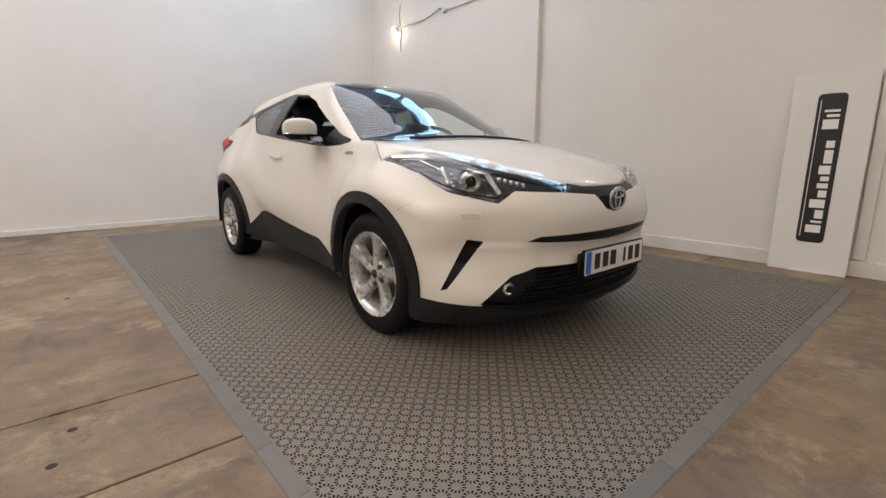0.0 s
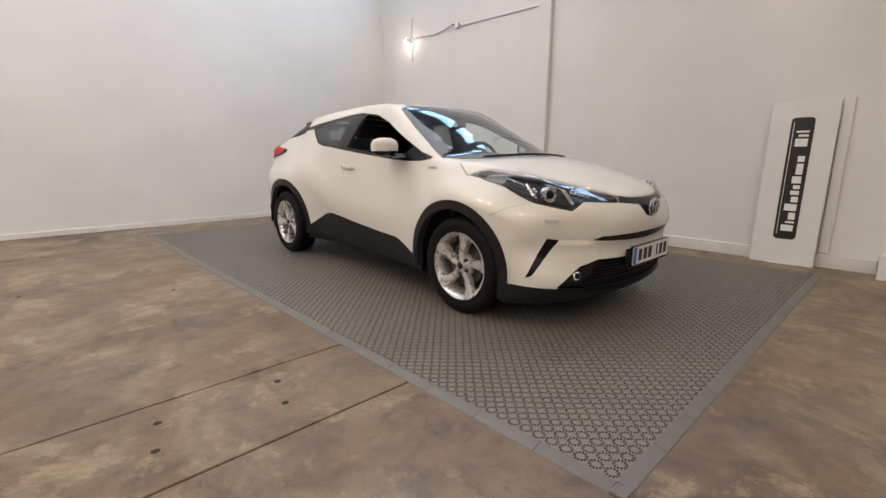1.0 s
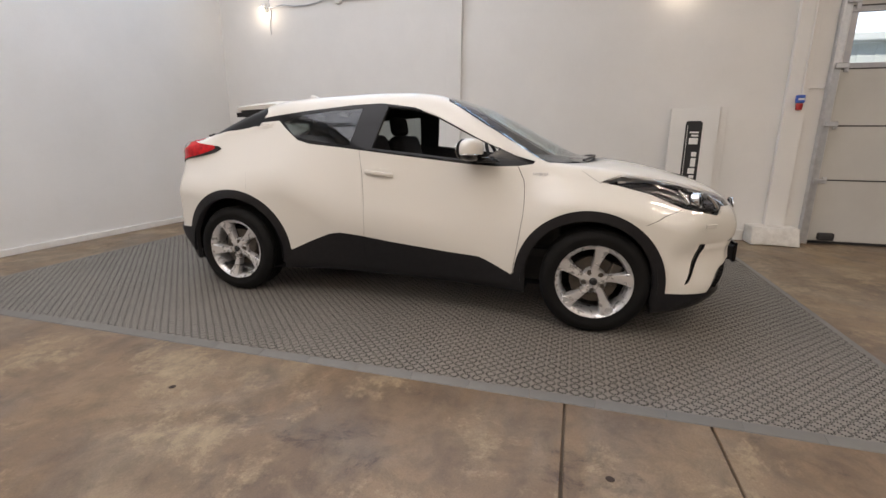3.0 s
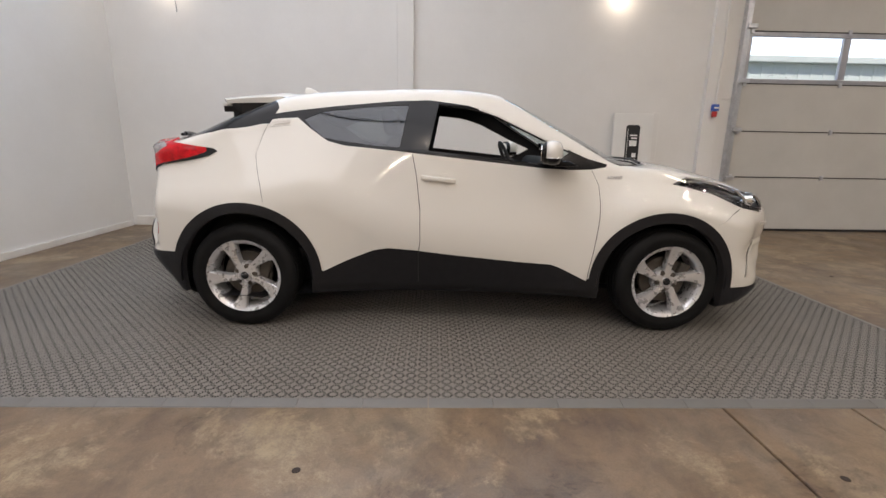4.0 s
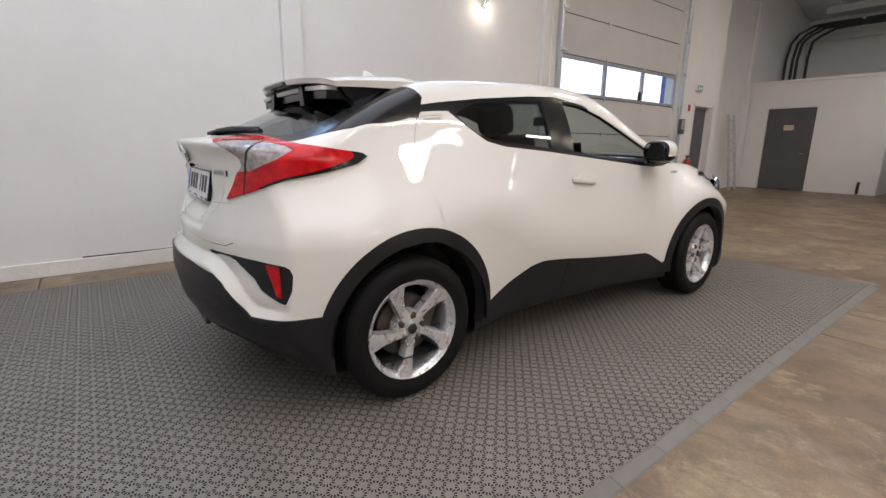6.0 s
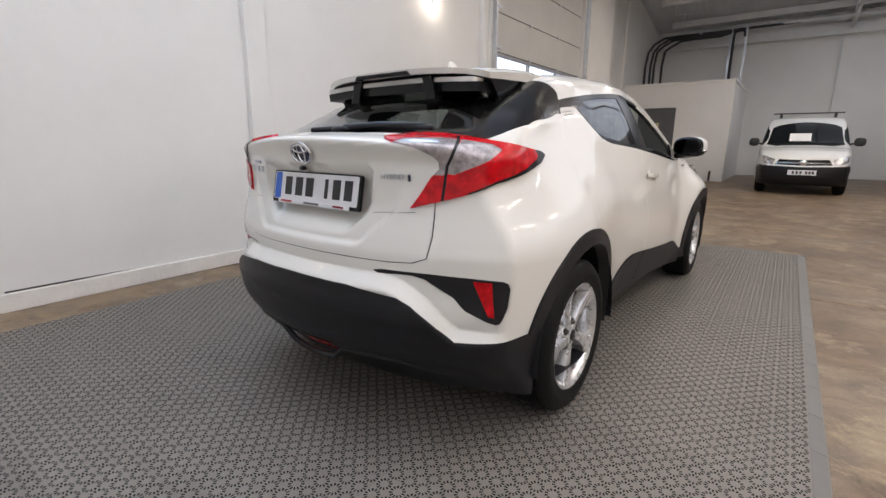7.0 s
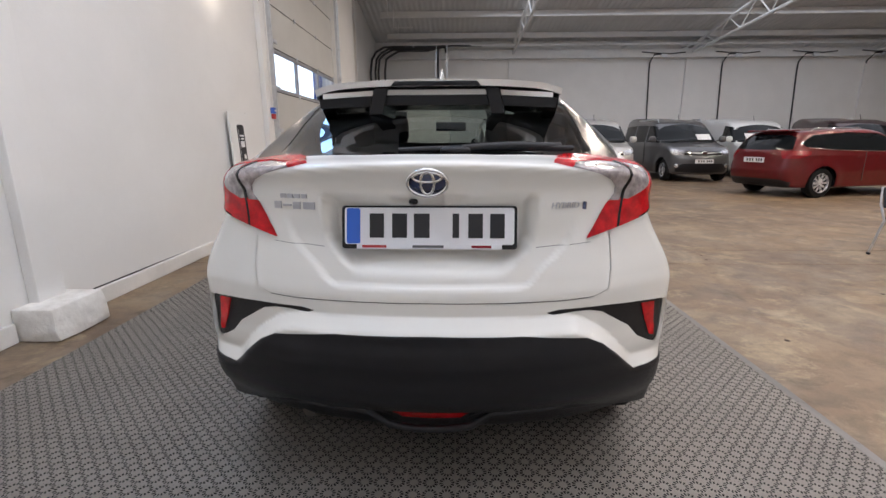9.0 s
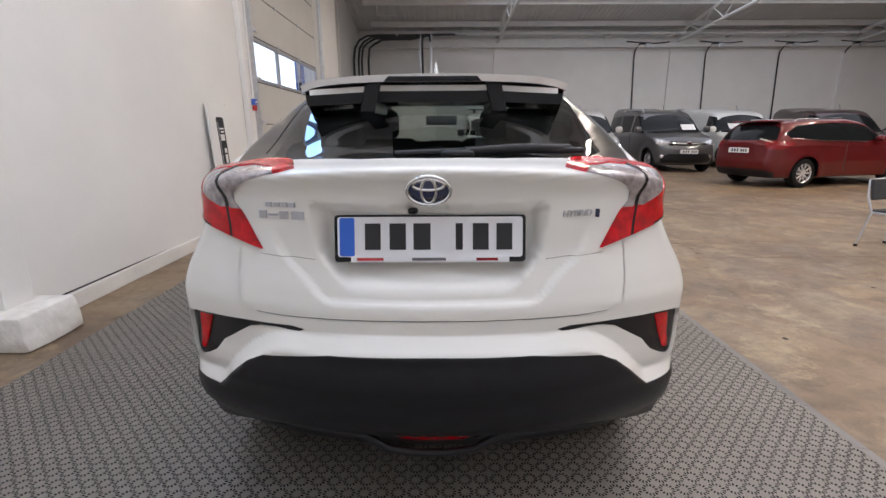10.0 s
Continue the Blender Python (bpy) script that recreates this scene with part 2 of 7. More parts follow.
# ---- mesh helpers ----
def part(name, bm, mat, parent=None, label="", smooth_angle=None, m=None):
    """Links a bmesh as one mesh object, under a thing or a part."""
    me = bpy.data.meshes.new(name)
    bmesh.ops.recalc_face_normals(bm, faces=bm.faces[:])
    bm.to_mesh(me)
    bm.free()
    if smooth_angle is not None:
        me.shade_smooth()
        if smooth_angle < 180:
            me.set_sharp_from_angle(angle=radians(smooth_angle))
    me.materials.append(mat)
    ob = new(name, me)
    if parent:
        ob.parent = parent
    if m is not None:
        ob.matrix_basis = m
    return tagged(ob, label=label)


def thing(name, label, category, m=None, group="", kind=""):
    ob = new(name)
    if m is not None:
        ob.matrix_basis = m
    ob.empty_display_size = 0.1
    return tagged(ob, label, category, group, kind)


def box(x0, y0, z0, x1, y1, z1, bevel=0.0, bm=None, seg=2):
    bm = bm or bmesh.new()
    made = bmesh.ops.create_cube(bm, size=1)["verts"]
    for v in made:
        v.co = Vector((x0 + (v.co.x + 0.5) * (x1 - x0), y0 + (v.co.y + 0.5) * (y1 - y0), z0 + (v.co.z + 0.5) * (z1 - z0)))
    if bevel:
        edges = {e for v in made for e in v.link_edges}
        bmesh.ops.bevel(bm, geom=list(edges), offset=bevel, segments=seg, affect="EDGES", profile=0.5)
    return bm


def turned(bm, m):
    bmesh.ops.transform(bm, matrix=m, verts=bm.verts[:])
    return bm


def tube(pts, r, bm=None, n=8, closed=False):
    """A round bar along points."""
    bm = bm or bmesh.new()
    pts = [Vector(p) for p in pts]
    rings = []
    last = None
    for i, p in enumerate(pts):
        a, b = pts[max(i - 1, 0)], pts[min(i + 1, len(pts) - 1)]
        if closed:
            a, b = pts[i - 1], pts[(i + 1) % len(pts)]
        d = (b - a).normalized()
        u = d.orthogonal() if last is None else (last - d * last.dot(d))
        u.normalize()
        last = u
        w = d.cross(u)
        rings.append([bm.verts.new(p + r * (math.cos(2 * math.pi * k / n) * u + math.sin(2 * math.pi * k / n) * w)) for k in range(n)])
    pairs = list(zip(rings, rings[1:])) + ([(rings[-1], rings[0])] if closed else [])
    for a, b in pairs:
        for k in range(n):
            bm.faces.new((a[k], a[(k + 1) % n], b[(k + 1) % n], b[k]))
    if not closed:
        bm.faces.new(rings[0][::-1])
        bm.faces.new(rings[-1])
    return bm


def lathe(profile, n=48, bm=None, axis="y"):
    """Turns (radius, along) pairs round an axis."""
    bm = bm or bmesh.new()
    rings = []
    for r, h in profile:
        ring = []
        for k in range(n):
            c, s = math.cos(2 * math.pi * k / n) * r, math.sin(2 * math.pi * k / n) * r
            ring.append(bm.verts.new((c, h, s) if axis == "y" else (c, s, h) if axis == "z" else (h, c, s)))
        rings.append(ring)
    for a, b in zip(rings, rings[1:]):
        for k in range(n):
            bm.faces.new((a[k], a[(k + 1) % n], b[(k + 1) % n], b[k]))
    return bm


def prism(poly, d0, d1, plane="xz", bevel=0.0, bm=None):
    """A plate: the outline in one plane, from d0 to d1 across it."""
    bm = bm or bmesh.new()

    def at(p, d):
        return {"xz": (p[0], d, p[1]), "yz": (d, p[0], p[1]), "xy": (p[0], p[1], d)}[plane]
    a = [bm.verts.new(at(p, d0)) for p in poly]
    b = [bm.verts.new(at(p, d1)) for p in poly]
    faces = [bm.faces.new(a), bm.faces.new(b[::-1])]
    for k in range(len(poly)):
        faces.append(bm.faces.new((a[k], b[k], b[(k + 1) % len(poly)], a[(k + 1) % len(poly)])))
    if bevel:
        bmesh.ops.bevel(bm, geom=list(faces[0].edges) + list(faces[1].edges), offset=bevel, segments=2, affect="EDGES", profile=0.5)
    return bm


def rounded(w, h, r, n=5):
    """The outline of a rounded rectangle round the origin."""
    out = []
    for cx, cy, a0 in ((w / 2 - r, h / 2 - r, 0), (-w / 2 + r, h / 2 - r, 90), (-w / 2 + r, -h / 2 + r, 180), (w / 2 - r, -h / 2 + r, 270)):
        for k in range(n + 1):
            a = radians(a0 + 90 * k / n)
            out.append((cx + r * math.cos(a), cy + r * math.sin(a)))
    return out


def structure(name, bm, mat, label="", smooth_angle=None):
    return tagged(part(name, bm, mat, label=label, smooth_angle=smooth_angle), kind="structure")


# ---- the hall ----
WX, BY, FY, LX = 4.85, 7.66, -14.3, -23.0   # sign wall, back wall, far wall, added closing wall
BX = 5.5                                    # wall line beyond the side door
JOINTS = (-11.0, -6.8, -2.9, 1.56, 2.17, 6.2)
bm = box(LX - 0.4, FY - 0.4, -0.2, BX + 0.3, BY + 0.6, -0.018)
structure("floor_base", bm, JOINT, "dark bedding under the concrete slabs")
edges_y = (FY - 0.4, *JOINTS, BY + 0.6)
bm = bmesh.new()
for a, b in zip(edges_y, edges_y[1:]):
    wide = 0.011 if abs(a) < 3 or abs(b) < 3 else 0.006
    box(LX - 0.4, a + wide / 2, -0.1, WX + 0.3 if a > -5 else BX + 0.3, b - wide / 2, 0.0, 0.003, bm, 1)
structure("floor", bm, CONCRETE, "stained brown and grey worn concrete floor slabs")
# drilled holes with plugs in the slab
for x, y in ((-0.11, 1.79), (-0.56, 2.0), (-0.61, 1.8), (-0.05, 2.0), (0.9, -0.9), (2.6, -0.25), (-1.4, 3.1), (-0.9, 4.6), (0.0, 4.015)):
    tagged(part("floor_plug", lathe([(0.0, 0.0015), (0.013, 0.0015), (0.0165, 0.0)], 12, axis="z"), PLUG, m=pose(x, y, 0.0002)), "small dark plugged hole in the concrete floor", "floor plug", "floor plugs")

GY0, GY1, GZ = -0.56, -4.54, 4.35            # gate opening
DY0, DY1 = -5.36, -6.26                      # side door
bm = bmesh.new()
for y0, y1, z0, z1 in ((BY + 0.4, GY0, 0, 4.3), (BY + 0.4, 7.15, 4.3, 5.26), (-0.68, GY0, 4.3, 5.26), (BY + 0.4, GY0, 5.26, 7.6), (GY0, GY1, GZ, 7.6), (GY1, DY0, 0, 7.6), (DY0, DY1, 2.08, 7.6), (DY1, DY1 - 0.3, 0, 7.6)):
    box(WX, y1, z0, WX + 0.3, y0, z1, 0, bm)
box(WX + 0.3, DY1 - 0.3, 0, BX + 0.3, DY1, 7.6, 0, bm)
box(BX, FY - 0.3, 0, BX + 0.3, DY1 - 0.3, 7.6, 0, bm)
structure("wall_east", bm, WALL, "white painted plastered wall with lamps")
bm = box(LX, 0, 0, WX + 0.6, 0.3, 7.6)
turned(bm, pose(WX, BY - 0.04, 0, 0, 0, -0.9) @ pose(-WX, 0, 0))
structure("wall_north", bm, WALL, "plain white painted wall")
structure("wall_south", box(LX - 0.3, FY - 0.3, 0, BX + 0.3, FY, 7.6), WALL, "white painted wall behind the parked vans")
# unseen wall added to close the hall, grey to darken reflections in glass
structure("wall_west", box(LX - 0.3, FY - 0.3, 0, LX, BY + 0.6, 7.6), GREY_WALL, "added wall out of view, grey to keep reflections dark")
clere = tagged(thing("window_2", "high strip window over the wall lamps, blue sky behind it", "window"), kind="structure")
for n in range(7):
    part("mullion", box(WX + 0.04, 7.15 - 1.3 * n - 0.10, 4.3, WX + 0.10, 7.15 - 1.3 * n, 5.26), GATE_FRAME, clere)
part("window_frame", box(WX + 0.04, -0.68, 4.3, WX + 0.10, 7.15, 4.35), GATE_FRAME, clere)
part("window_frame", box(WX + 0.04, -0.68, 5.21, WX + 0.10, 7.15, 5.26), GATE_FRAME, clere)

# roof: two slopes, with unseen white panels added as roof lights
RIDGE_Y, RIDGE_Z, EAVE_Z = -3.3, 7.3, 5.35


def roof_z(y):
    return RIDGE_Z - (RIDGE_Z - EAVE_Z) * abs(y - RIDGE_Y) / 11.0


bm = bmesh.new()
n = 150
for y0, y1 in ((FY - 0.3, RIDGE_Y), (RIDGE_Y, BY + 0.6)):
    rows = []
    for y in (y0, y1):
        row = []
        for k in range(n * 4 + 1):
            x = LX - 0.3 + (BX + 0.6 - LX) * k / (n * 4)
            row.append(bm.verts.new((x, y, roof_z(y) + (0.02 if (k // 2) % 2 else 0.0))))
        rows.append(row)
    for k in range(n * 4):
        bm.faces.new((rows[0][k], rows[0][k + 1], rows[1][k + 1], rows[1][k]))
structure("ceiling", bm, ROOF, "grey corrugated steel roof sheeting")
for x, y, wx, wy in ((0.2, 5.6, 6.5, 2.4), (-6.0, -9.0, 9.0, 2.4), (-8.5, 0.5, 5.0, 9.0)):
    structure("added_roof_panel", turned(box(-wx / 2, -wy / 2, -0.03, wx / 2, wy / 2, -0.015), pose(x, y, roof_z(y) - 0.02)), SIGN_WHITE, "white panel added under the roof as a made-up roof light")
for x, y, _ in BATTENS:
    b = thing("batten_lamp", "slim white batten lamp under the roof, two rows added as fill", "ceiling lamp", pose(x, y, 5.15), "batten lamps")
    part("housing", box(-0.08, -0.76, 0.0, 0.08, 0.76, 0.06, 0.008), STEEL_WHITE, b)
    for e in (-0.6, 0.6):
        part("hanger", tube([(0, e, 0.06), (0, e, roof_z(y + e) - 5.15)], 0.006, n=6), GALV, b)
# purlins and trusses
for k in range(12):
    y = FY + 0.9 + k * 1.9
    tagged(part("purlin", box(LX, -0.06, -0.2, WX, 0.06, 0.0), STEEL_WHITE, m=pose(0, y, roof_z(y) - 0.005)), "white painted steel roof purlin", "roof beam", "roof purlins")


def truss(x):
    t = thing("roof_truss", "white lattice steel truss under the roof", "roof truss", group="roof trusses")
    for y0, y1, name in ((FY, RIDGE_Y, "rafter"), (RIDGE_Y, BY, "rafter")):
        part(name, tube([(x, y0, roof_z(y0) - 0.30), (x, y1, roof_z(y1) - 0.30)], 0.055, n=6), STEEL_WHITE, t)
    low = lambda y: EAVE_Z - 0.55 + 0.75 * (1 - abs(y - RIDGE_Y) / 11.0)
    part("tie_beam", tube([(x, FY, low(FY)), (x, RIDGE_Y, low(RIDGE_Y)), (x, BY, low(BY))], 0.05, n=6), STEEL_WHITE, t)
    for k in range(14):
        ya, yb = FY + 0.4 + k * 1.55, FY + 0.4 + (k + 0.5) * 1.55
        part("lattice_bar", tube([(x, ya, low(ya)), (x, yb, roof_z(yb) - 0.3)], 0.022, n=6), STEEL_WHITE, t)
        yc = ya + 1.55
        part("lattice_bar", tube([(x, yb, roof_z(yb) - 0.3), (x, yc, low(yc))], 0.022, n=6), STEEL_WHITE, t)


for x in (-0.35, -7.85, -15.3):
    truss(x)
    tagged(part("wall_column", box(x - 0.14, FY, 0, x + 0.14, FY + 0.1, 4.75), WALL), "white painted column on the wall", "column", "wall columns")
# ledge beam and cable tray along the far wall
structure("trim", box(LX, FY + 0.003, 4.62, WX, FY + 0.35, 4.98, 0.01), STEEL_WHITE, "white ledge beam on top of the wall")

# columns on the sign wall
for x, y in ((WX, 3.885), (WX, -0.16), (BX, -9.9)):
    tagged(part("wall_column", box(x - 0.075, y - 0.105, 0, x - 0.001, y + 0.105, 7.2, 0.006), WALL), "white painted column on the wall", "column", "wall columns")
for y, w in ((3.91, 0.43), (-0.12, 0.5), (-4.95, 0.62)):
    bm = box(WX - 0.27, y - w / 2, 0, WX - 0.002, y + w / 2, 0.215, 0.014, seg=2)
    bmesh.ops.subdivide_edges(bm, edges=bm.edges[:], cuts=2, use_grid_fill=True)
    for v in bm.verts:
        if v.co.z > 0.01 and v.co.x < WX - 0.02:
            v.co += Vector((0.016, 0.016, 0.012)) * noise.noise(v.co * 7)
            v.co.x -= 0.03 * (1 - v.co.z / 0.215)
    tagged(part("column_footing", bm, BLOCK, smooth_angle=35), "chipped white painted concrete footing at the column", "footing", "column footings")
# plinth with its open crack
for y0, y1 in ((BY - 0.1, 4.13), (3.69, 0.14)):
    structure("baseboard", box(WX - 0.028, y1, 0, WX - 0.001, y0, 0.128, 0.006), PLINTH, "white painted plinth along the wall")
for y0, y1 in ((5.9, 5.11), (3.66, 2.2)):
    tagged(part("wall_crack", prism([(y0, 0.131), ((y0 + y1) / 2, 0.128), (y1, 0.137), ((y0 + y1) / 2, 0.140), (y0, 0.142)], WX - 0.0015, WX - 0.004, "yz"), CRACK), "dark open crack above the plinth", "crack")
bm = box(LX, -0.022, 0, WX - 0.05, 0.0, 0.07, 0.004)
turned(bm, pose(WX, BY - 0.042, 0, 0, 0, -0.9) @ pose(-WX, 0, 0))
structure("baseboard", bm, PLINTH, "white baseboard along the plain wall")

# ---- smooth profiles and body fields ----
def curve(*pts):
    """A smooth function through (x, y) pairs, flat beyond its ends."""
    xs, ys = np.array([p[0] for p in pts], float), np.array([p[1] for p in pts], float)
    d = np.diff(ys) / np.diff(xs)
    m = np.empty(len(xs))
    m[0], m[-1] = d[0], d[-1]
    w = np.diff(xs)
    m[1:-1] = (d[:-1] * w[1:] + d[1:] * w[:-1]) / (w[1:] + w[:-1])
    m[1:-1] = np.where(d[:-1] * d[1:] <= 0, m[1:-1] * 0.35, m[1:-1])

    def at(x):
        x = np.clip(x, xs[0], xs[-1])
        i = np.clip(np.searchsorted(xs, x) - 1, 0, len(xs) - 2)
        h = xs[i + 1] - xs[i]
        t = (x - xs[i]) / h
        return ((2 * t**3 - 3 * t**2 + 1) * ys[i] + (t**3 - 2 * t**2 + t) * h * m[i]
                + (3 * t**2 - 2 * t**3) * ys[i + 1] + (t**3 - t**2) * h * m[i + 1])
    return at


def smax(a, b, k):
    h = np.maximum(k - np.abs(a - b), 0) / k
    return np.maximum(a, b) + h * h * k * 0.25


def smooth(a, b, x):
    t = np.clip((x - a) / (b - a), 0, 1)
    return t * t * (3 - 2 * t)


# the white crossover: x forward from the middle of the wheelbase, y to its left, z up
top_line = curve((-2.2, 1.08), (-2.10, 1.135), (-2.03, 1.155), (-1.93, 1.172), (-1.80, 1.215), (-1.60, 1.303), (-1.40, 1.382),
                 (-1.2, 1.445), (-1.0, 1.472), (-0.6, 1.495), (-0.2, 1.506), (0.1, 1.50), (0.3, 1.472), (0.5, 1.408),
                 (0.75, 1.29), (1.0, 1.16), (1.16, 1.083), (1.26, 1.062), (1.5, 1.037), (1.75, 0.985), (1.95, 0.925),
                 (2.08, 0.872), (2.2, 0.79), (2.26, 0.72))
rear_line = curve((0.15, -1.90), (0.30, -1.985), (0.38, -2.035), (0.50, -2.056), (0.55, -2.066), (0.575, -2.066), (0.62, -2.062),
                  (0.70, -2.062), (0.75, -2.062), (0.80, -2.052), (0.90, -2.025), (1.0, -2.010), (1.06, -2.010), (1.10, -2.022), (1.14, -2.045), (1.20, -2.058))
nose_line = curve((0.15, 2.04), (0.22, 2.14), (0.32, 2.205), (0.42, 2.215), (0.52, 2.205), (0.60, 2.23), (0.70, 2.236),
                  (0.78, 2.222), (0.86, 2.168), (0.95, 2.05))
belt_z = curve((-2.1, 1.16), (-1.5, 1.2), (-1.0, 1.22), (-0.7, 1.145), (-0.2, 1.10), (0.3, 1.052), (0.8, 1.01), (1.3, 0.99), (2.2, 0.85))
belt_y = curve((-2.2, 0.50), (-2.0, 0.575), (-1.75, 0.695), (-1.5, 0.685), (-1.2, 0.664), (-0.98, 0.672), (-0.7, 0.716), (-0.4, 0.750), (0.0, 0.770),
               (0.4, 0.766), (0.84, 0.745), (1.0, 0.740), (1.34, 0.722), (1.6, 0.685), (1.9, 0.61), (2.2, 0.50))
# the crease where haunches and doors are widest: its height, its reach, and how the side tucks in under it
crease_z = curve((-2.1, 0.78), (-1.75, 0.80), (-1.5, 0.795), (-1.3, 0.815), (-1.1, 0.845), (-0.92, 0.87), (-0.69, 0.80), (-0.43, 0.665), (-0.24, 0.61), (0.0, 0.565),
                 (0.3, 0.525), (0.6, 0.505), (0.76, 0.52), (0.93, 0.68), (1.10, 0.80), (1.3, 0.815), (1.55, 0.775), (1.8, 0.70), (2.1, 0.62))
crease_y = curve((-2.1, 0.76), (-1.9, 0.802), (-1.75, 0.833), (-1.5, 0.866), (-1.3, 0.875), (-1.1, 0.856), (-0.92, 0.842), (-0.69, 0.836), (-0.43, 0.838), (-0.24, 0.840), (0.0, 0.840),
                 (0.4, 0.838), (0.72, 0.832), (0.93, 0.852), (1.10, 0.872), (1.3, 0.880), (1.5, 0.872), (1.7, 0.842), (1.9, 0.79), (2.05, 0.73), (2.2, 0.62))
tuck = curve((-2.1, 0.08), (-1.75, 0.05), (-1.5, 0.0), (-1.15, -0.02), (-0.92, 0.03), (-0.69, 0.12), (-0.43, 0.22), (-0.2, 0.265), (0.4, 0.245), (0.72, 0.11), (0.9, 0.03), (1.1, -0.02), (1.6, 0.0), (2.1, 0.05))
hollow = curve((-2.1, 2.0), (-1.75, 2.0), (-1.5, 1.35), (-1.2, 1.12), (-0.9, 1.0), (0.8, 1.0), (1.3, 1.2), (1.8, 1.4))


def smin(a, b, k):
    return -smax(-a, -b, k)


def body_side(x, z):
    zb, zc, yb, yc = belt_z(x), crease_z(x), belt_y(x), crease_y(x)
    up = np.maximum(z - zb, 0)
    over = yb + (yc - yb) * np.clip((zb - z) / (zb - zc), 0, 1.6) ** hollow(x) - 0.42 * up - 0.50 * up**2
    under = yc - tuck(x) * (zc - z)
    wing = 0.028 * np.exp(-((z - 1.085) / 0.06) ** 2 - ((x + 1.73) / 0.14) ** 2)
    return smin(over, under, 0.055) + wing


pocket_y = curve((0.80, 0.215), (0.825, 0.24), (0.85, 0.262), (0.90, 0.303), (0.98, 0.320), (1.05, 0.325))
dish_y = curve((0.76, 0.26), (0.785, 0.31), (0.834, 0.36), (0.90, 0.43), (1.0, 0.47))
ledge_z = curve((0.0, 0.648), (0.28, 0.643), (0.485, 0.624), (0.53, 0.598), (0.60, 0.535), (0.652, 0.480), (0.70, 0.470), (0.90, 0.470))


def tail_bow(y):
    return 0.26 * y**2 + 0.15 * y**4


def nose_bow(y, z):
    return 0.23 * y**2 + 0.33 * y**4 + 0.105 * smooth(0.42, 0.72, y) * smooth(0.26, 0.50, z) * (1 - smooth(0.82, 0.95, z))


def body_field(p):
    x, y, z = p[..., 0], np.abs(p[..., 1]), p[..., 2]
    lead = smooth(-0.6, 0.6, x)
    xe = x + (0.36 * lead - 0.50 * (1 - lead)) * y**2 * smooth(0.15, 0.5, np.abs(x))
    top = (z - top_line(xe) + 0.06 * y**2) * 0.86
    side = (y - body_side(x, z)) * 0.92
    rear = rear_line(z) + tail_bow(y) - x
    # plate pocket, the shallow dish round it, the bumper ledge
    rear = rear + 0.054 * smooth(0, 0.045, pocket_y(z) + 0.012 - y) * smooth(0.800, 0.880, z) * np.clip((1.046 - z) / 0.012, 0, 1)
    rear = rear + 0.014 * smooth(0, 0.03, dish_y(z) - y) * smooth(0.772, 0.790, z) * (1 - smooth(0.90, 1.0, z))
    edge = ledge_z(y)
    rear = rear - 0.042 * (1 - np.clip((z - edge) / 0.046, 0, 1)) * smooth(0.28, 0.47, z) * (1 - smooth(0.72, 0.86, y))
    nose = x - nose_line(z) + nose_bow(y, z)
    # step beside the lower opening
    nose = nose - 0.020 * (1 - np.clip((z - 0.545) / 0.03, 0, 1)) * smooth(0.46, 0.54, y) * (1 - smooth(0.66, 0.76, y)) * smooth(0.34, 0.50, z)
    f = smax(top, side, 0.05)
    f = smax(f, rear, 0.020)
    f = smax(f, nose, 0.07)
    return smax(f, 0.17 - z, 0.05)



# ---- shells cut into panels ----
def side_view(p):
    return np.stack([p[..., 0], p[..., 2]], -1)


def top_view(p):
    return np.stack([p[..., 0], np.abs(p[..., 1])], -1)


def rear_view(p):
    return np.stack([0.8 * np.arctan2(np.abs(p[..., 1]), -1.2 - p[..., 0]), p[..., 2]], -1)


def front_view(p):
    return np.stack([0.95 * np.arctan2(np.abs(p[..., 1]), p[..., 0] - 1.15), p[..., 2]], -1)


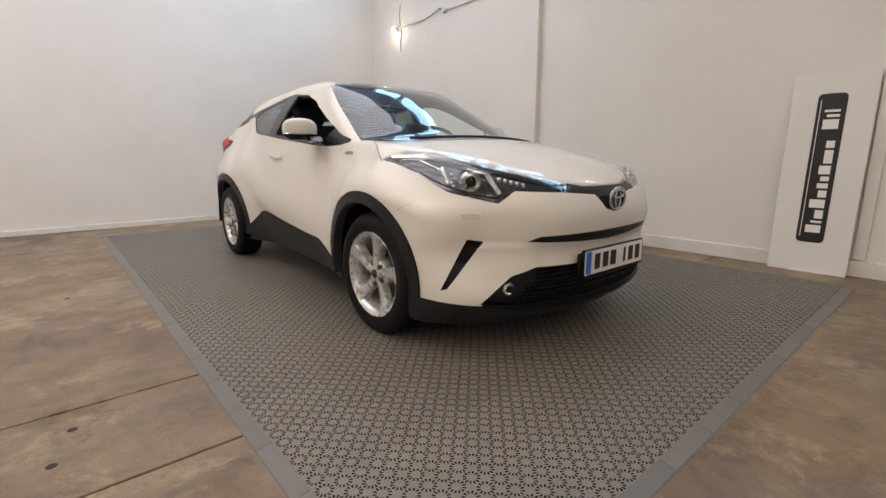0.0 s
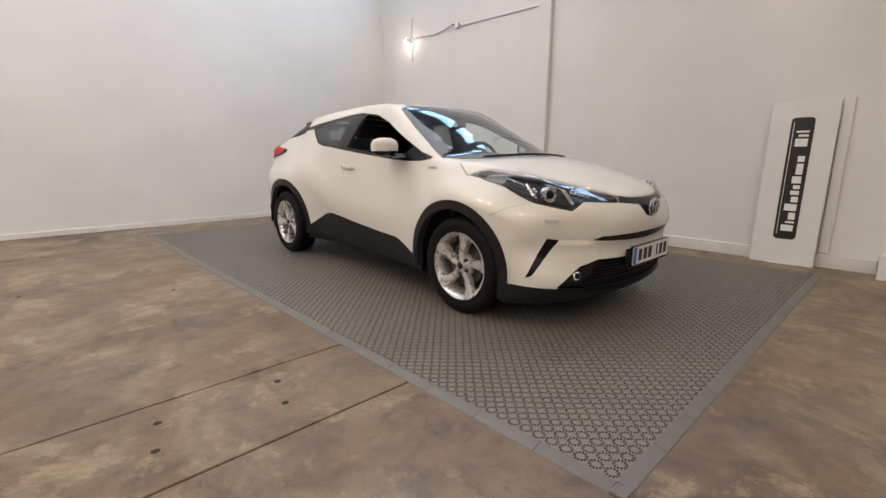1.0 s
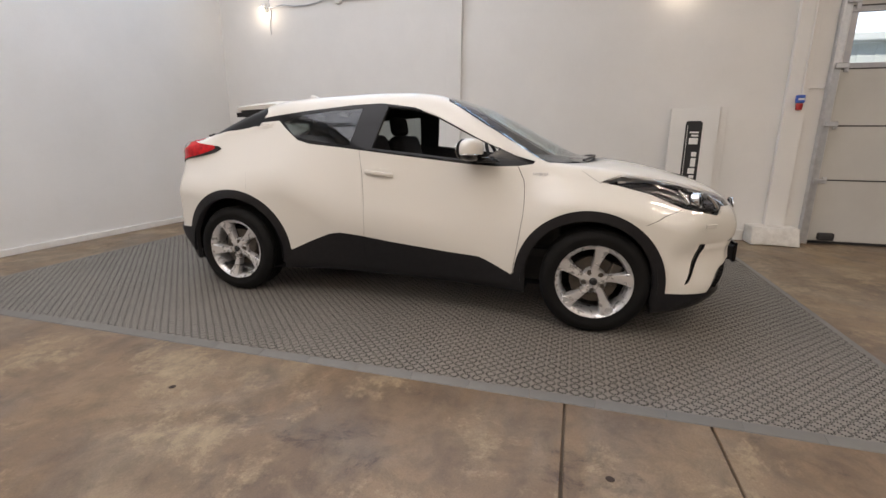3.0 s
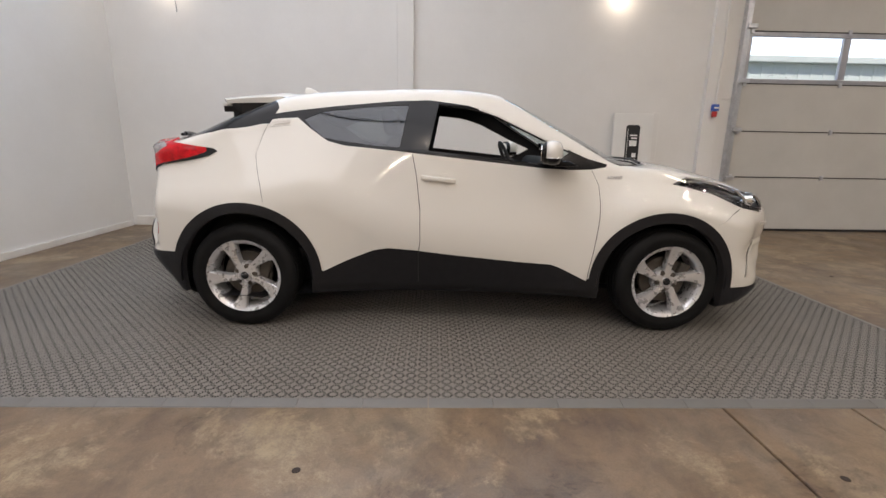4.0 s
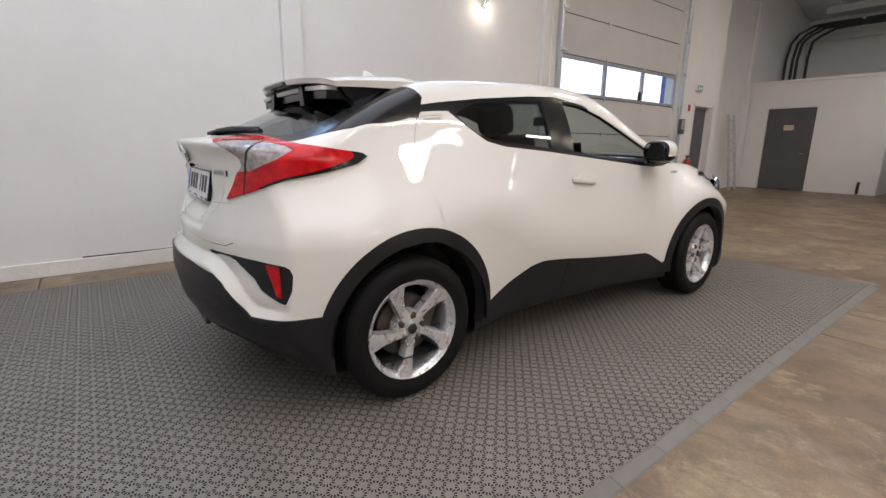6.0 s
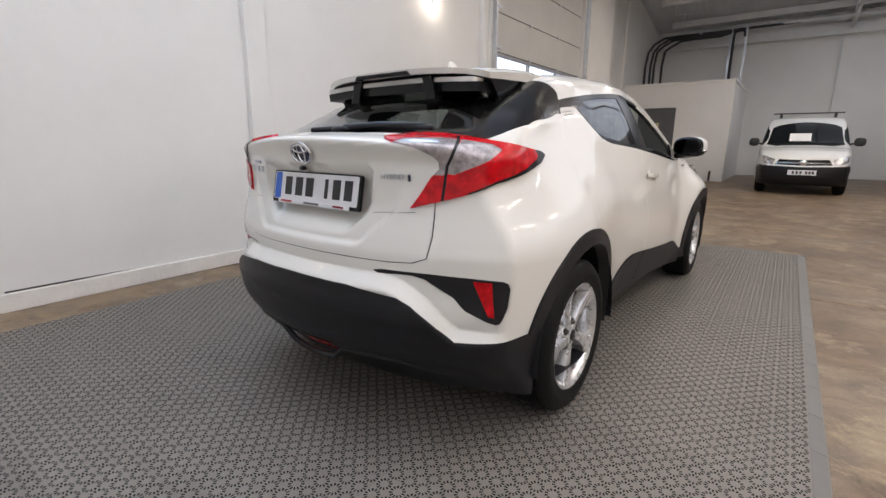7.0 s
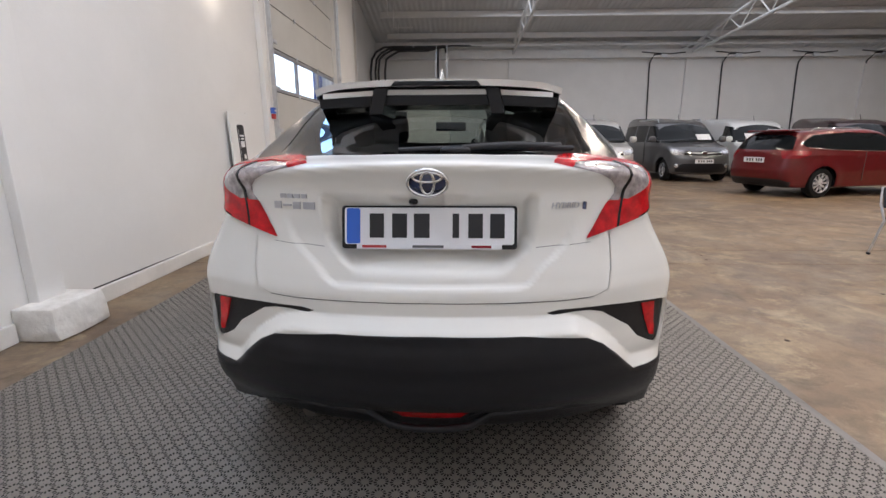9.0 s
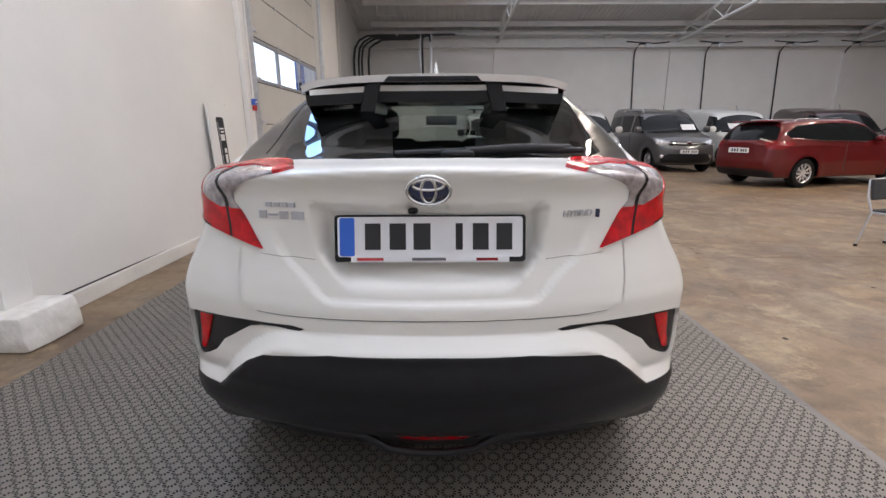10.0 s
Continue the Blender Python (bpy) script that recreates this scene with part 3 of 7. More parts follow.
class Skin:
    """One half of a smooth body (y >= 0), sliced along outlines into labelled panels."""

    def __init__(self, field, back, fore, height, mid=116, cap=76, back_cap=104, rows=170):
        self.field = field
        cols = [(back, -math.pi / 2 * (1 - k / back_cap)) for k in range(back_cap)]
        cols += [(back + (fore - back) * k / mid, 0.0) for k in range(mid + 1)]
        cols += [(fore, math.pi / 2 * (k + 1) / cap) for k in range(cap)]
        xs, ph = np.array([c[0] for c in cols])[:, None], np.array([c[1] for c in cols])[:, None]
        ps = np.linspace(-1, 1, rows + 1)[None, :]
        ps = math.pi / 2 * (0.5 * ps + 0.5 * ps**3)
        d = np.stack([np.cos(ps) * np.sin(ph), np.cos(ps) * np.cos(ph), np.sin(ps) + 0 * ph], -1)
        o = np.stack([xs + 0 * ps, 0 * xs + 0 * ps, 0 * xs + 0 * ps + height], -1)
        lo, hi = np.zeros(d.shape[:2]), np.full(d.shape[:2], 3.5)
        for _ in range(34):
            mid_r = (lo + hi) / 2
            inside = field(o + mid_r[..., None] * d) < 0
            lo, hi = np.where(inside, mid_r, lo), np.where(inside, hi, mid_r)
        p = o + lo[..., None] * d
        p[..., 1] = np.where(p[..., 1] < 1e-5, 0, p[..., 1])
        e = 0.004
        g = np.stack([field(p + np.eye(3)[k] * e) - field(p - np.eye(3)[k] * e) for k in range(3)], -1)
        g[..., 1] = np.where(p[..., 1] == 0, 0, g[..., 1])
        g /= np.linalg.norm(g, axis=-1, keepdims=True) + 1e-9
        w = rows + 1
        self.v, self.n = [tuple(a) for a in p.reshape(-1, 3)], [tuple(a) for a in g.reshape(-1, 3)]
        self.f = [[i * w + j, i * w + j + 1, (i + 1) * w + j + 1, (i + 1) * w + j] for i in range(len(cols) - 1) for j in range(rows)]
        self.label = ["body"] * len(self.f)
        self.mid, self.stale = [], set()

    def centres(self):
        """Middle and normal of each face, worked out again only where a cut has changed it."""
        todo = sorted(self.stale) + list(range(len(self.mid), len(self.f)))
        self.mid += [None] * (len(self.f) - len(self.mid))
        for i in todo:
            f = self.f[i]
            self.mid[i] = [sum(a) / len(f) for a in zip(*[self.v[j] + self.n[j] for j in f])]
        self.stale = set()
        q = np.array(self.mid)
        return q[:, :3], q[:, 3:]

    def cut(self, view, outline, label, where=None, only=None):
        poly = view(np.array(outline, float)) if len(outline[0]) == 3 else np.array(outline, float)
        v = np.array(self.v)
        flat = [tuple(a) for a in view(v)]
        fl = np.array(flat)
        c, m = self.centres()
        ok = np.ones(len(self.f), bool) if where is None else where(c, m)
        lo, hi = poly.min(0) - 1e-6, poly.max(0) + 1e-6
        cand = []
        for i in np.nonzero(ok)[0]:
            if only and self.label[i] not in only:
                continue
            q = fl[self.f[i]]
            if (q.min(0) <= hi).all() and (q.max(0) >= lo).all():
                cand.append(int(i))
        split = {}
        k = len(poly)
        for e in range(k):
            a, b = poly[e], poly[(e + 1) % k]
            t = b - a
            ln = math.hypot(*t)
            if ln < 1e-9:
                continue
            nx, ny = -t[1] / ln, t[0] / ln
            x0, x1, y0, y1 = min(a[0], b[0]), max(a[0], b[0]), min(a[1], b[1]), max(a[1], b[1])
            more = []
            for i in cand:
                f = self.f[i]
                q = [flat[j] for j in f]
                if max(w[0] for w in q) < x0 or min(w[0] for w in q) > x1 or max(w[1] for w in q) < y0 or min(w[1] for w in q) > y1:
                    continue
                s = [(w[0] - a[0]) * nx + (w[1] - a[1]) * ny for w in q]
                if min(s) > -2e-5 or max(s) < 2e-5:
                    continue
                left, right = [], []
                for j in range(len(f)):
                    p0, p1, s0, s1 = f[j], f[(j + 1) % len(f)], s[j], s[(j + 1) % len(f)]
                    if s0 >= -2e-5:
                        left.append(p0)
                    if s0 <= 2e-5:
                        right.append(p0)
                    if (s0 > 2e-5 and s1 < -2e-5) or (s0 < -2e-5 and s1 > 2e-5):
                        key = (min(p0, p1), max(p0, p1), e)
                        if key not in split:
                            u = s0 / (s0 - s1)
                            split[key] = len(self.v)
                            for store in (self.v, self.n, flat):
                                store.append(tuple((1 - u) * g + u * h for g, h in zip(store[p0], store[p1])))
                        left.append(split[key])
                        right.append(split[key])
                if len(left) < 3 or len(right) < 3:
                    continue
                self.f[i] = left
                self.stale.add(i)
                self.f.append(right)
                self.label.append(self.label[i])
                more.append(len(self.f) - 1)
            cand += more
        for i in cand:
            q = [flat[j] for j in self.f[i]]
            px, py = sum(w[0] for w in q) / len(q), sum(w[1] for w in q) / len(q)
            inside = False
            for e in range(k):
                (xa, ya), (xb, yb) = poly[e], poly[(e + 1) % k]
                if (ya > py) != (yb > py) and px < (xb - xa) * (py - ya) / (yb - ya) + xa:
                    inside = not inside
            if inside:
                self.label[i] = label

    def line(self, view, pts, width, label="seam", where=None, only=None):
        """A narrow strip along a polyline."""
        q = view(np.array(pts, float)) if len(pts[0]) == 3 else np.array(pts, float)
        d = np.gradient(q, axis=0)
        d /= np.linalg.norm(d, axis=1, keepdims=True) + 1e-9
        nrm = np.stack([-d[:, 1], d[:, 0]], 1) * width / 2
        for k in range(len(q) - 1):
            self.cut(view, [tuple(q[k] + nrm[k]), tuple(q[k + 1] + nrm[k + 1]), tuple(q[k + 1] - nrm[k + 1]), tuple(q[k] - nrm[k])], label, where, only)

    def panel(self, labels, name, mat, parent, out=0.0, deep=0.012, sides=(1, -1), joined=True, label="", keep=None, flip=False):
        """The faces so labelled, moved out along their normals, with an edge turned inwards."""
        v, n = np.array(self.v), np.array(self.n)
        faces = [f for f, l in zip(self.f, self.label) if l in labels]
        if keep is not None:
            faces = [f for f in faces if keep(v[f].mean(0))]
        if not faces:
            return []
        used = sorted({i for f in faces for i in f})
        at = {i: k for k, i in enumerate(used)}
        pts, nrm = v[used] + n[used] * out, n[used]
        fs = [[at[i] for i in f] for f in faces]
        count = {}
        for f in fs:
            for a, b in zip(f, f[1:] + f[:1]):
                count[(a, b)] = 1
        if deep:
            rim = {}
            extra = []
            base = len(pts)
            new_pts, new_nrm = [], []

            def low(i):
                if i not in rim:
                    rim[i] = base + len(new_pts)
                    new_pts.append(pts[i] - nrm[i] * deep)
                    new_nrm.append(nrm[i])
                return rim[i]
            for (a, b) in list(count):
                if (b, a) not in count and not (abs(pts[a][1]) < 1e-4 and abs(pts[b][1]) < 1e-4):
                    extra.append([b, a, low(a), low(b)])
            fs = fs + extra
            if new_pts:
                pts, nrm = np.vstack([pts, new_pts]), np.vstack([nrm, new_nrm])
        made = []
        groups = [sides] if joined else [(s,) for s in sides]
        for group in groups:
            P, Q, G = [], [], []
            for s in group:
                o = len(P)
                P += [(a[0], a[1] * s, a[2]) for a in pts]
                sign = -1 if flip else 1
                Q += [(a[0] * sign, a[1] * s * sign, a[2] * sign) for a in nrm]
                G += [[o + i for i in (f if (s > 0) != flip else f[::-1])] for f in fs]
            me = bpy.data.meshes.new(name)
            me.from_pydata(P, [], G)
            me.shade_smooth()
            me.normals_split_custom_set_from_vertices(Q)
            me.materials.append(mat)
            ob = new(name, me)
            ob.parent = parent
            made.append(tagged(ob, label=label))
        return made


def ring_outline(cx, cz, r, n=40):
    return [(cx + r * math.cos(2 * math.pi * k / n), cz + r * math.sin(2 * math.pi * k / n)) for k in range(n)]



# ---- the white crossover on the tiles ----
CAR = pose(2.126, 3.374, 0.015, 0, 0, -91.1)
car = thing("car", "white compact crossover with black wheel-arch cladding", "car", CAR)


def build_body():
    k = Skin(body_field, -1.25, 1.25, 0.72)
    flank_side = lambda c, n: (n[:, 1] > 0.25)
    tail = lambda c, n: c[:, 0] < -1.25
    nose = lambda c, n: c[:, 0] > 1.2
    above = lambda c, n: n[:, 2] > 0.2
    # lower edge
    k.cut(side_view, [(-2.3, 0.0), (2.4, 0.0), (2.4, 0.205), (-2.3, 0.205)], "under")
    # sill and arch cladding
    k.cut(side_view, [(-0.83, 0.352), (-0.665, 0.43), (-0.502, 0.497), (-0.41, 0.514), (-0.24, 0.503), (-0.02, 0.478), (0.401, 0.44), (0.613, 0.425), (0.666, 0.406), (0.85, 0.318), (0.88, 0.31), (0.88, 0.2), (-0.84, 0.2)], "sill", flank_side)
    k.cut(side_view, [(-0.86, 0.0), (0.88, 0.0), (0.88, 0.262), (-0.86, 0.272)], "under", flank_side)
    k.cut(side_view, ring_outline(-1.285, 0.335, 0.457, 72), "arch", flank_side)
    k.cut(side_view, ring_outline(1.30, 0.325, 0.447, 72), "arch", flank_side)
    k.cut(side_view, [(-0.90, 0.19), (-0.805, 0.19), (-0.805, 0.345), (-0.82, 0.36), (-0.90, 0.38)], "arch", flank_side)
    k.cut(side_view, [(0.838, 0.19), (0.925, 0.19), (0.925, 0.36), (0.838, 0.335)], "arch", flank_side)
    k.cut(side_view, [(-0.95, 0.0), (0.96, 0.0), (0.96, 0.255), (-0.95, 0.262)], "under", flank_side, {"arch", "sill"})
    # rear bumper lower half
    k.cut(rear_view, [(-2.09, 0.0, 0.648), (-2.07, 0.28, 0.643), (-2.03, 0.483, 0.622), (-2.01, 0.53, 0.597), (-1.93, 0.652, 0.478), (-1.84, 0.778, 0.476),
                      (-1.735, 0.858, 0.476), (-1.62, 0.875, 0.486), (-1.62, 0.875, 0.2), (-2.0, 0.6, 0.2), (-2.0, 0.0, 0.2)], "rear_valance", tail, {"body", "under", "arch"})
    k.cut(rear_view, [(-2.0, 0.0, 0.300), (-2.0, 0.075, 0.305), (-2.0, 0.165, 0.362), (-1.96, 0.45, 0.372), (-1.93, 0.53, 0.343), (-1.78, 0.70, 0.262), (-1.62, 0.87, 0.205), (-1.62, 0.87, 0.1),
                      (-2.0, 0.0, 0.1)], "under", tail)
    k.cut(rear_view, [(-2.0, 0.0, 0.368), (-2.0, 0.145, 0.368), (-2.0, 0.10, 0.298), (-2.0, 0.0, 0.294)], "fog_red", tail)
    # front bumper: lip, lower opening, slit, slashes
    k.cut(front_view, [(2.2, 0.0, 0.285), (2.0, 0.673, 0.285), (1.72, 0.83, 0.295), (1.5, 0.88, 0.30), (1.5, 0.88, 0.1), (2.2, 0.0, 0.1)], "lip", nose, {"body", "under"})
    k.cut(front_view, [(2.2, 0.0, 0.458), (2.209, 0.212, 0.452), (2.147, 0.468, 0.458), (2.10, 0.575, 0.42), (1.99, 0.682, 0.287), (2.1, 0.5, 0.262), (2.16, 0.263, 0.252), (2.2, 0.0, 0.25)], "grille", nose)
    k.cut(front_view, [(2.24, 0.0, 0.598), (2.235, 0.174, 0.598), (2.172, 0.469, 0.598), (2.138, 0.525, 0.573), (2.2, 0.22, 0.553), (2.216, 0.0, 0.545)], "slit", nose)
    k.cut(front_view, [(1.962, 0.728, 0.581), (2.022, 0.676, 0.573), (1.879, 0.772, 0.355), (1.841, 0.787, 0.341)], "slash", nose)
    k.cut(front_view, [(2.18, 0.0, 0.806), (2.163, 0.17, 0.808), (2.129, 0.262, 0.824), (2.161, 0.305, 0.784), (2.206, 0.13, 0.768), (2.235, 0.075, 0.70), (2.247, 0.0, 0.682)], "nose_bar", nose)
    lampline = [(1.341, 0.761, 0.932), (1.462, 0.697, 0.971), (1.703, 0.587, 0.944), (1.955, 0.459, 0.882), (2.129, 0.264, 0.824), (2.161, 0.305, 0.784),
                (2.062, 0.537, 0.796), (2.028, 0.604, 0.743), (1.826, 0.717, 0.785), (1.626, 0.736, 0.867), (1.444, 0.755, 0.913)]
    k.cut(front_view, lampline, "headlamp", nose)
    # windscreen, cowl, rear window
    k.cut(top_view, [(0.22, 0.0), (0.235, 0.28), (0.318, 0.527), (0.60, 0.606), (0.98, 0.688), (1.11, 0.615), (1.245, 0.452), (1.30, 0.2), (1.315, 0.0)], "screen", above)
    k.cut(top_view, [(0.98, 0.688), (1.11, 0.615), (1.245, 0.452), (1.30, 0.2), (1.315, 0.0), (1.375, 0.0), (1.36, 0.2), (1.30, 0.465), (1.15, 0.645), (1.03, 0.70)], "cowl", above)
    k.cut(top_view, [(-1.16, 0.0), (-1.16, 0.50), (-1.10, 0.60), (-1.15, 0.648), (-1.202, 0.648), (-1.364, 0.667), (-1.499, 0.674), (-1.651, 0.652), (-1.77, 0.630), (-1.775, 0.57), (-1.84, 0.405), (-1.915, 0.2), (-1.935, 0.0)], "hatch_frame", above)
    k.cut(top_view, [(-1.22, 0.0), (-1.22, 0.47), (-1.28, 0.535), (-1.70, 0.55), (-1.775, 0.49), (-1.835, 0.39), (-1.905, 0.2), (-1.922, 0.0)], "hatch_glass", above)
    # tail lamps
    k.cut(rear_view, [(-1.963, 0.375, 1.147), (-1.909, 0.4, 1.155), (-1.85, 0.431, 1.161), (-1.8, 0.515, 1.158), (-1.78, 0.6, 1.147), (-1.753, 0.672, 1.134), (-1.613, 0.704, 1.118), (-1.478, 0.715, 1.101), (-1.456, 0.721, 1.087), (-1.505, 0.731, 1.059), (-1.615, 0.731, 1.033), (-1.788, 0.72, 1.004), (-1.869, 0.663, 0.969), (-1.903, 0.598, 0.949), (-1.951, 0.485, 0.918), (-1.934, 0.514, 0.964), (-1.918, 0.545, 1.02), (-1.908, 0.572, 1.05), (-1.912, 0.572, 1.075), (-1.925, 0.553, 1.095), (-1.945, 0.515, 1.113), (-1.965, 0.455, 1.129), (-1.975, 0.41, 1.138)], "tail_red", tail)
    k.cut(rear_view, [(-1.83, 0.605, 1.138), (-1.766, 0.675, 1.123), (-1.748, 0.7, 1.107), (-1.808, 0.694, 1.077), (-1.866, 0.66, 1.051), (-1.887, 0.618, 1.032), (-1.897, 0.594, 1.035), (-1.89, 0.605, 1.1)], "tail_clear", tail, {"tail_red"})
    k.cut(rear_view, [(-1.915, 0.43, 1.144), (-1.83, 0.52, 1.146), (-1.82, 0.592, 1.139), (-1.888, 0.606, 1.1), (-1.897, 0.594, 1.045), (-1.9, 0.585, 1.03), (-1.91, 0.54, 1.03), (-1.92, 0.53, 1.075), (-1.94, 0.51, 1.09), (-1.97, 0.45, 1.11), (-1.985, 0.40, 1.125)], "tail_inner", tail, {"tail_red"})
    k.cut(rear_view, [(-1.53, 0.712, 1.11), (-1.43, 0.713, 1.105), (-1.42, 0.721, 1.08), (-1.48, 0.735, 1.045), (-1.615, 0.735, 1.018), (-1.788, 0.725, 0.99), (-1.869, 0.668, 0.955), (-1.87, 0.662, 0.974), (-1.788, 0.72, 1.013), (-1.63, 0.73, 1.046), (-1.54, 0.728, 1.072), (-1.515, 0.722, 1.088)], "tail_tip", tail, {"tail_red"})
    k.line(rear_view, [(-1.82, 0.59, 1.149), (-1.88, 0.608, 1.108), (-1.898, 0.598, 1.06), (-1.9, 0.59, 1), (-1.905, 0.583, 0.942)], 0.0085, "tail_dark", tail, {"tail_red", "tail_clear", "tail_inner"})
    # tailgate joint, reflector bezels
    k.cut(rear_view, [(-2.035, 0.358, 0.697), (-2.018, 0.40, 0.706), (-1.962, 0.561, 0.705), (-1.90, 0.685, 0.699), (-1.830, 0.776, 0.690), (-1.815, 0.788, 0.680), (-1.808, 0.796, 0.655), (-1.818, 0.796, 0.592), (-1.842, 0.784, 0.540),
                      (-1.855, 0.774, 0.532), (-1.875, 0.756, 0.540), (-1.918, 0.689, 0.580), (-1.922, 0.642, 0.622), (-1.983, 0.562, 0.680), (-1.991, 0.512, 0.690), (-2.025, 0.38, 0.691)], "bezel", tail)
    k.cut(rear_view, [(-1.893, 0.700, 0.684), (-1.855, 0.750, 0.680), (-1.860, 0.768, 0.560), (-1.873, 0.752, 0.564)], "reflector", tail, {"bezel"})
    k.line(rear_view, [(-1.916, 0.560, 0.948), (-1.922, 0.562, 0.90), (-1.932, 0.560, 0.825), (-1.945, 0.545, 0.755), (-1.965, 0.50, 0.737), (-1.995, 0.417, 0.733), (-2.045, 0.0, 0.735)], 0.0048, "seam_gate", tail, {"body"})
    # thin dark strip paints the shade of a crease; no joint here
    k.line(rear_view, [(-1.945, 0.50, 0.905), (-1.99, 0.33, 0.893)], 0.002, "crease_shade", tail, {"body"})
    # side glazing
    k.cut(side_view, [(-1.34, 1.228), (-1.28, 1.247), (-1.179, 1.28), (-1.08, 1.291), (-0.978, 1.297), (-0.892, 1.231), (-0.782, 1.158), (-0.676, 1.133), (-0.363, 1.107), (-0.243, 1.094), (0.289, 1.042), (0.532, 1.018), (0.7, 1.009), (0.839, 1.013), (0.93, 1.028), (0.943, 1.045), (0.817, 1.078), (0.539, 1.198), (0.26, 1.331), (0.084, 1.388), (-0.165, 1.418), (-0.377, 1.408), (-0.73, 1.374), (-1.008, 1.338), (-1.154, 1.315), (-1.34, 1.28)], "trim", flank_side)
    k.cut(side_view, [(-0.105, 1.399), (0.072, 1.384), (0.274, 1.34), (0.55, 1.227), (0.714, 1.119), (0.642, 1.073), (0.57, 1.04), (0.218, 1.077), (-0.166, 1.111)], "front_glass", flank_side, {"trim"})
    k.cut(side_view, [(-0.293, 1.387), (-0.559, 1.37), (-0.818, 1.339), (-0.939, 1.288), (-0.871, 1.224), (-0.808, 1.182), (-0.724, 1.163), (-0.463, 1.135), (-0.339, 1.126)], "rear_glass", flank_side, {"trim"})
    # doors
    fdoor = [(0.839, 1.012), (0.884, 0.922), (0.894, 0.821), (0.892, 0.72), (0.879, 0.617), (0.866, 0.515), (0.847, 0.383), (0.84, 0.3)]
    mid = [(-0.26, 1.09), (-0.234, 0.957), (-0.211, 0.755), (-0.21, 0.559), (-0.221, 0.489), (-0.222, 0.28)]
    rdoor = [(-1.12, 1.295), (-1.159, 1.261), (-1.188, 1.192), (-1.22, 1.074), (-1.201, 0.988), (-1.172, 0.898), (-1.151, 0.8)]
    for pts, tag in ((fdoor, "seam_front"), (mid, "seam_middle"), (rdoor, "seam_rear")):
        k.line(side_view, pts, 0.0048, tag, flank_side, {"body", "sill", "trim"})
    k.cut(side_view, [*fdoor, (-0.22, 0.30), *mid[::-1]], "front_door", flank_side, {"body"})
    k.cut(side_view, [*mid, (-0.81, 0.35), (-0.83, 0.42), *[(-1.285 + 0.457 * math.cos(radians(a)), 0.335 + 0.457 * math.sin(radians(a))) for a in (15, 30, 45, 60, 70)], *rdoor[::-1], (-0.978, 1.29), (-0.88, 1.21)], "rear_door", flank_side, {"body"})
    k.line(side_view, [(-1.145, 1.238), (-1.02, 1.253), (-1.012, 1.278), (-1.14, 1.266), (-1.145, 1.238)], 0.004, "seam_flap", flank_side, {"body", "rear_door"})
    # bonnet joint, bumper joint
    bon = [(1.105, 0.665, 1.066), (1.152, 0.687, 1.052), (1.20, 0.708, 1.02), (1.26, 0.735, 0.98), (1.30, 0.752, 0.95), (1.345, 0.766, 0.932)]
    k.line(top_view, bon, 0.0048, "seam_bonnet", lambda c, n: (c[:, 0] > 0.9) & (c[:, 2] > 0.8), {"body"})
    k.line(front_view, [(1.341, 0.757, 0.934), (1.462, 0.691, 0.975), (1.703, 0.582, 0.948), (1.955, 0.454, 0.886), (2.13, 0.258, 0.828), (2.163, 0.17, 0.812), (2.18, 0.0, 0.81)], 0.0045, "seam_lamp", nose, {"body"})
    k.line(front_view, [(1.606, 0.859, 0.697), (1.708, 0.804, 0.754), (1.812, 0.727, 0.785)], 0.004, "seam_wing", nose, {"body"})
    k.cut(front_view, [(1.32, 0.85, 1.2), (1.341, 0.757, 0.936), (1.462, 0.691, 0.976), (1.703, 0.582, 0.949), (1.955, 0.454, 0.887), (2.13, 0.258, 0.829), (2.18, 0.0, 0.812), (2.0, 0.0, 1.3)], "bonnet_front", nose, {"body"})
    k.cut(top_view, [*[(a, b) for a, b, _ in bon], (1.45, 0.9), (2.3, 0.9), (2.3, 0.0), (1.3, 0.0), (1.3, 0.46), (1.15, 0.63)], "bonnet", lambda c, n: (n[:, 2] > 0.3) & (c[:, 2] > 0.8), {"body", "bonnet_front"})
    # tailgate
    k.cut(rear_view, [(-2.0, 0.0, 1.3), (-1.7, 0.5, 1.2), (-1.905, 0.59, 1.10), (-1.90, 0.585, 1.02), (-1.915, 0.562, 0.967), (-1.932, 0.560, 0.825), (-1.945, 0.545, 0.755), (-1.965, 0.50, 0.737), (-1.995, 0.417, 0.733), (-2.045, 0.0, 0.735)], "tailgate", tail, {"body"})
    k.cut(rear_view, [(-2.0, 0.0, 0.735), (-1.995, 0.417, 0.733), (-1.965, 0.50, 0.737), (-1.945, 0.545, 0.755), (-1.935, 0.56, 0.80), (-1.75, 0.84, 0.80), (-1.64, 0.92, 0.72), (-1.64, 0.92, 0.3), (-2.0, 0.0, 0.3)], "rear_bumper", tail, {"body"})
    k.cut(front_view, [(2.2, 0.0, 0.81), (2.0, 0.4, 0.84), (1.812, 0.727, 0.785), (1.708, 0.804, 0.754), (1.606, 0.859, 0.697), (1.62, 0.9, 0.2), (2.2, 0.0, 0.2)], "front_bumper", nose, {"body"})
    # wheel openings
    k.cut(side_view, ring_outline(-1.285, 0.335, 0.397, 72), "void", flank_side)
    k.cut(side_view, ring_outline(1.30, 0.325, 0.387, 72), "void", flank_side)
    k.cut(side_view, [(-1.665, 0.0), (-0.90, 0.0), (-0.889, 0.33), (-1.681, 0.33)], "void", flank_side)
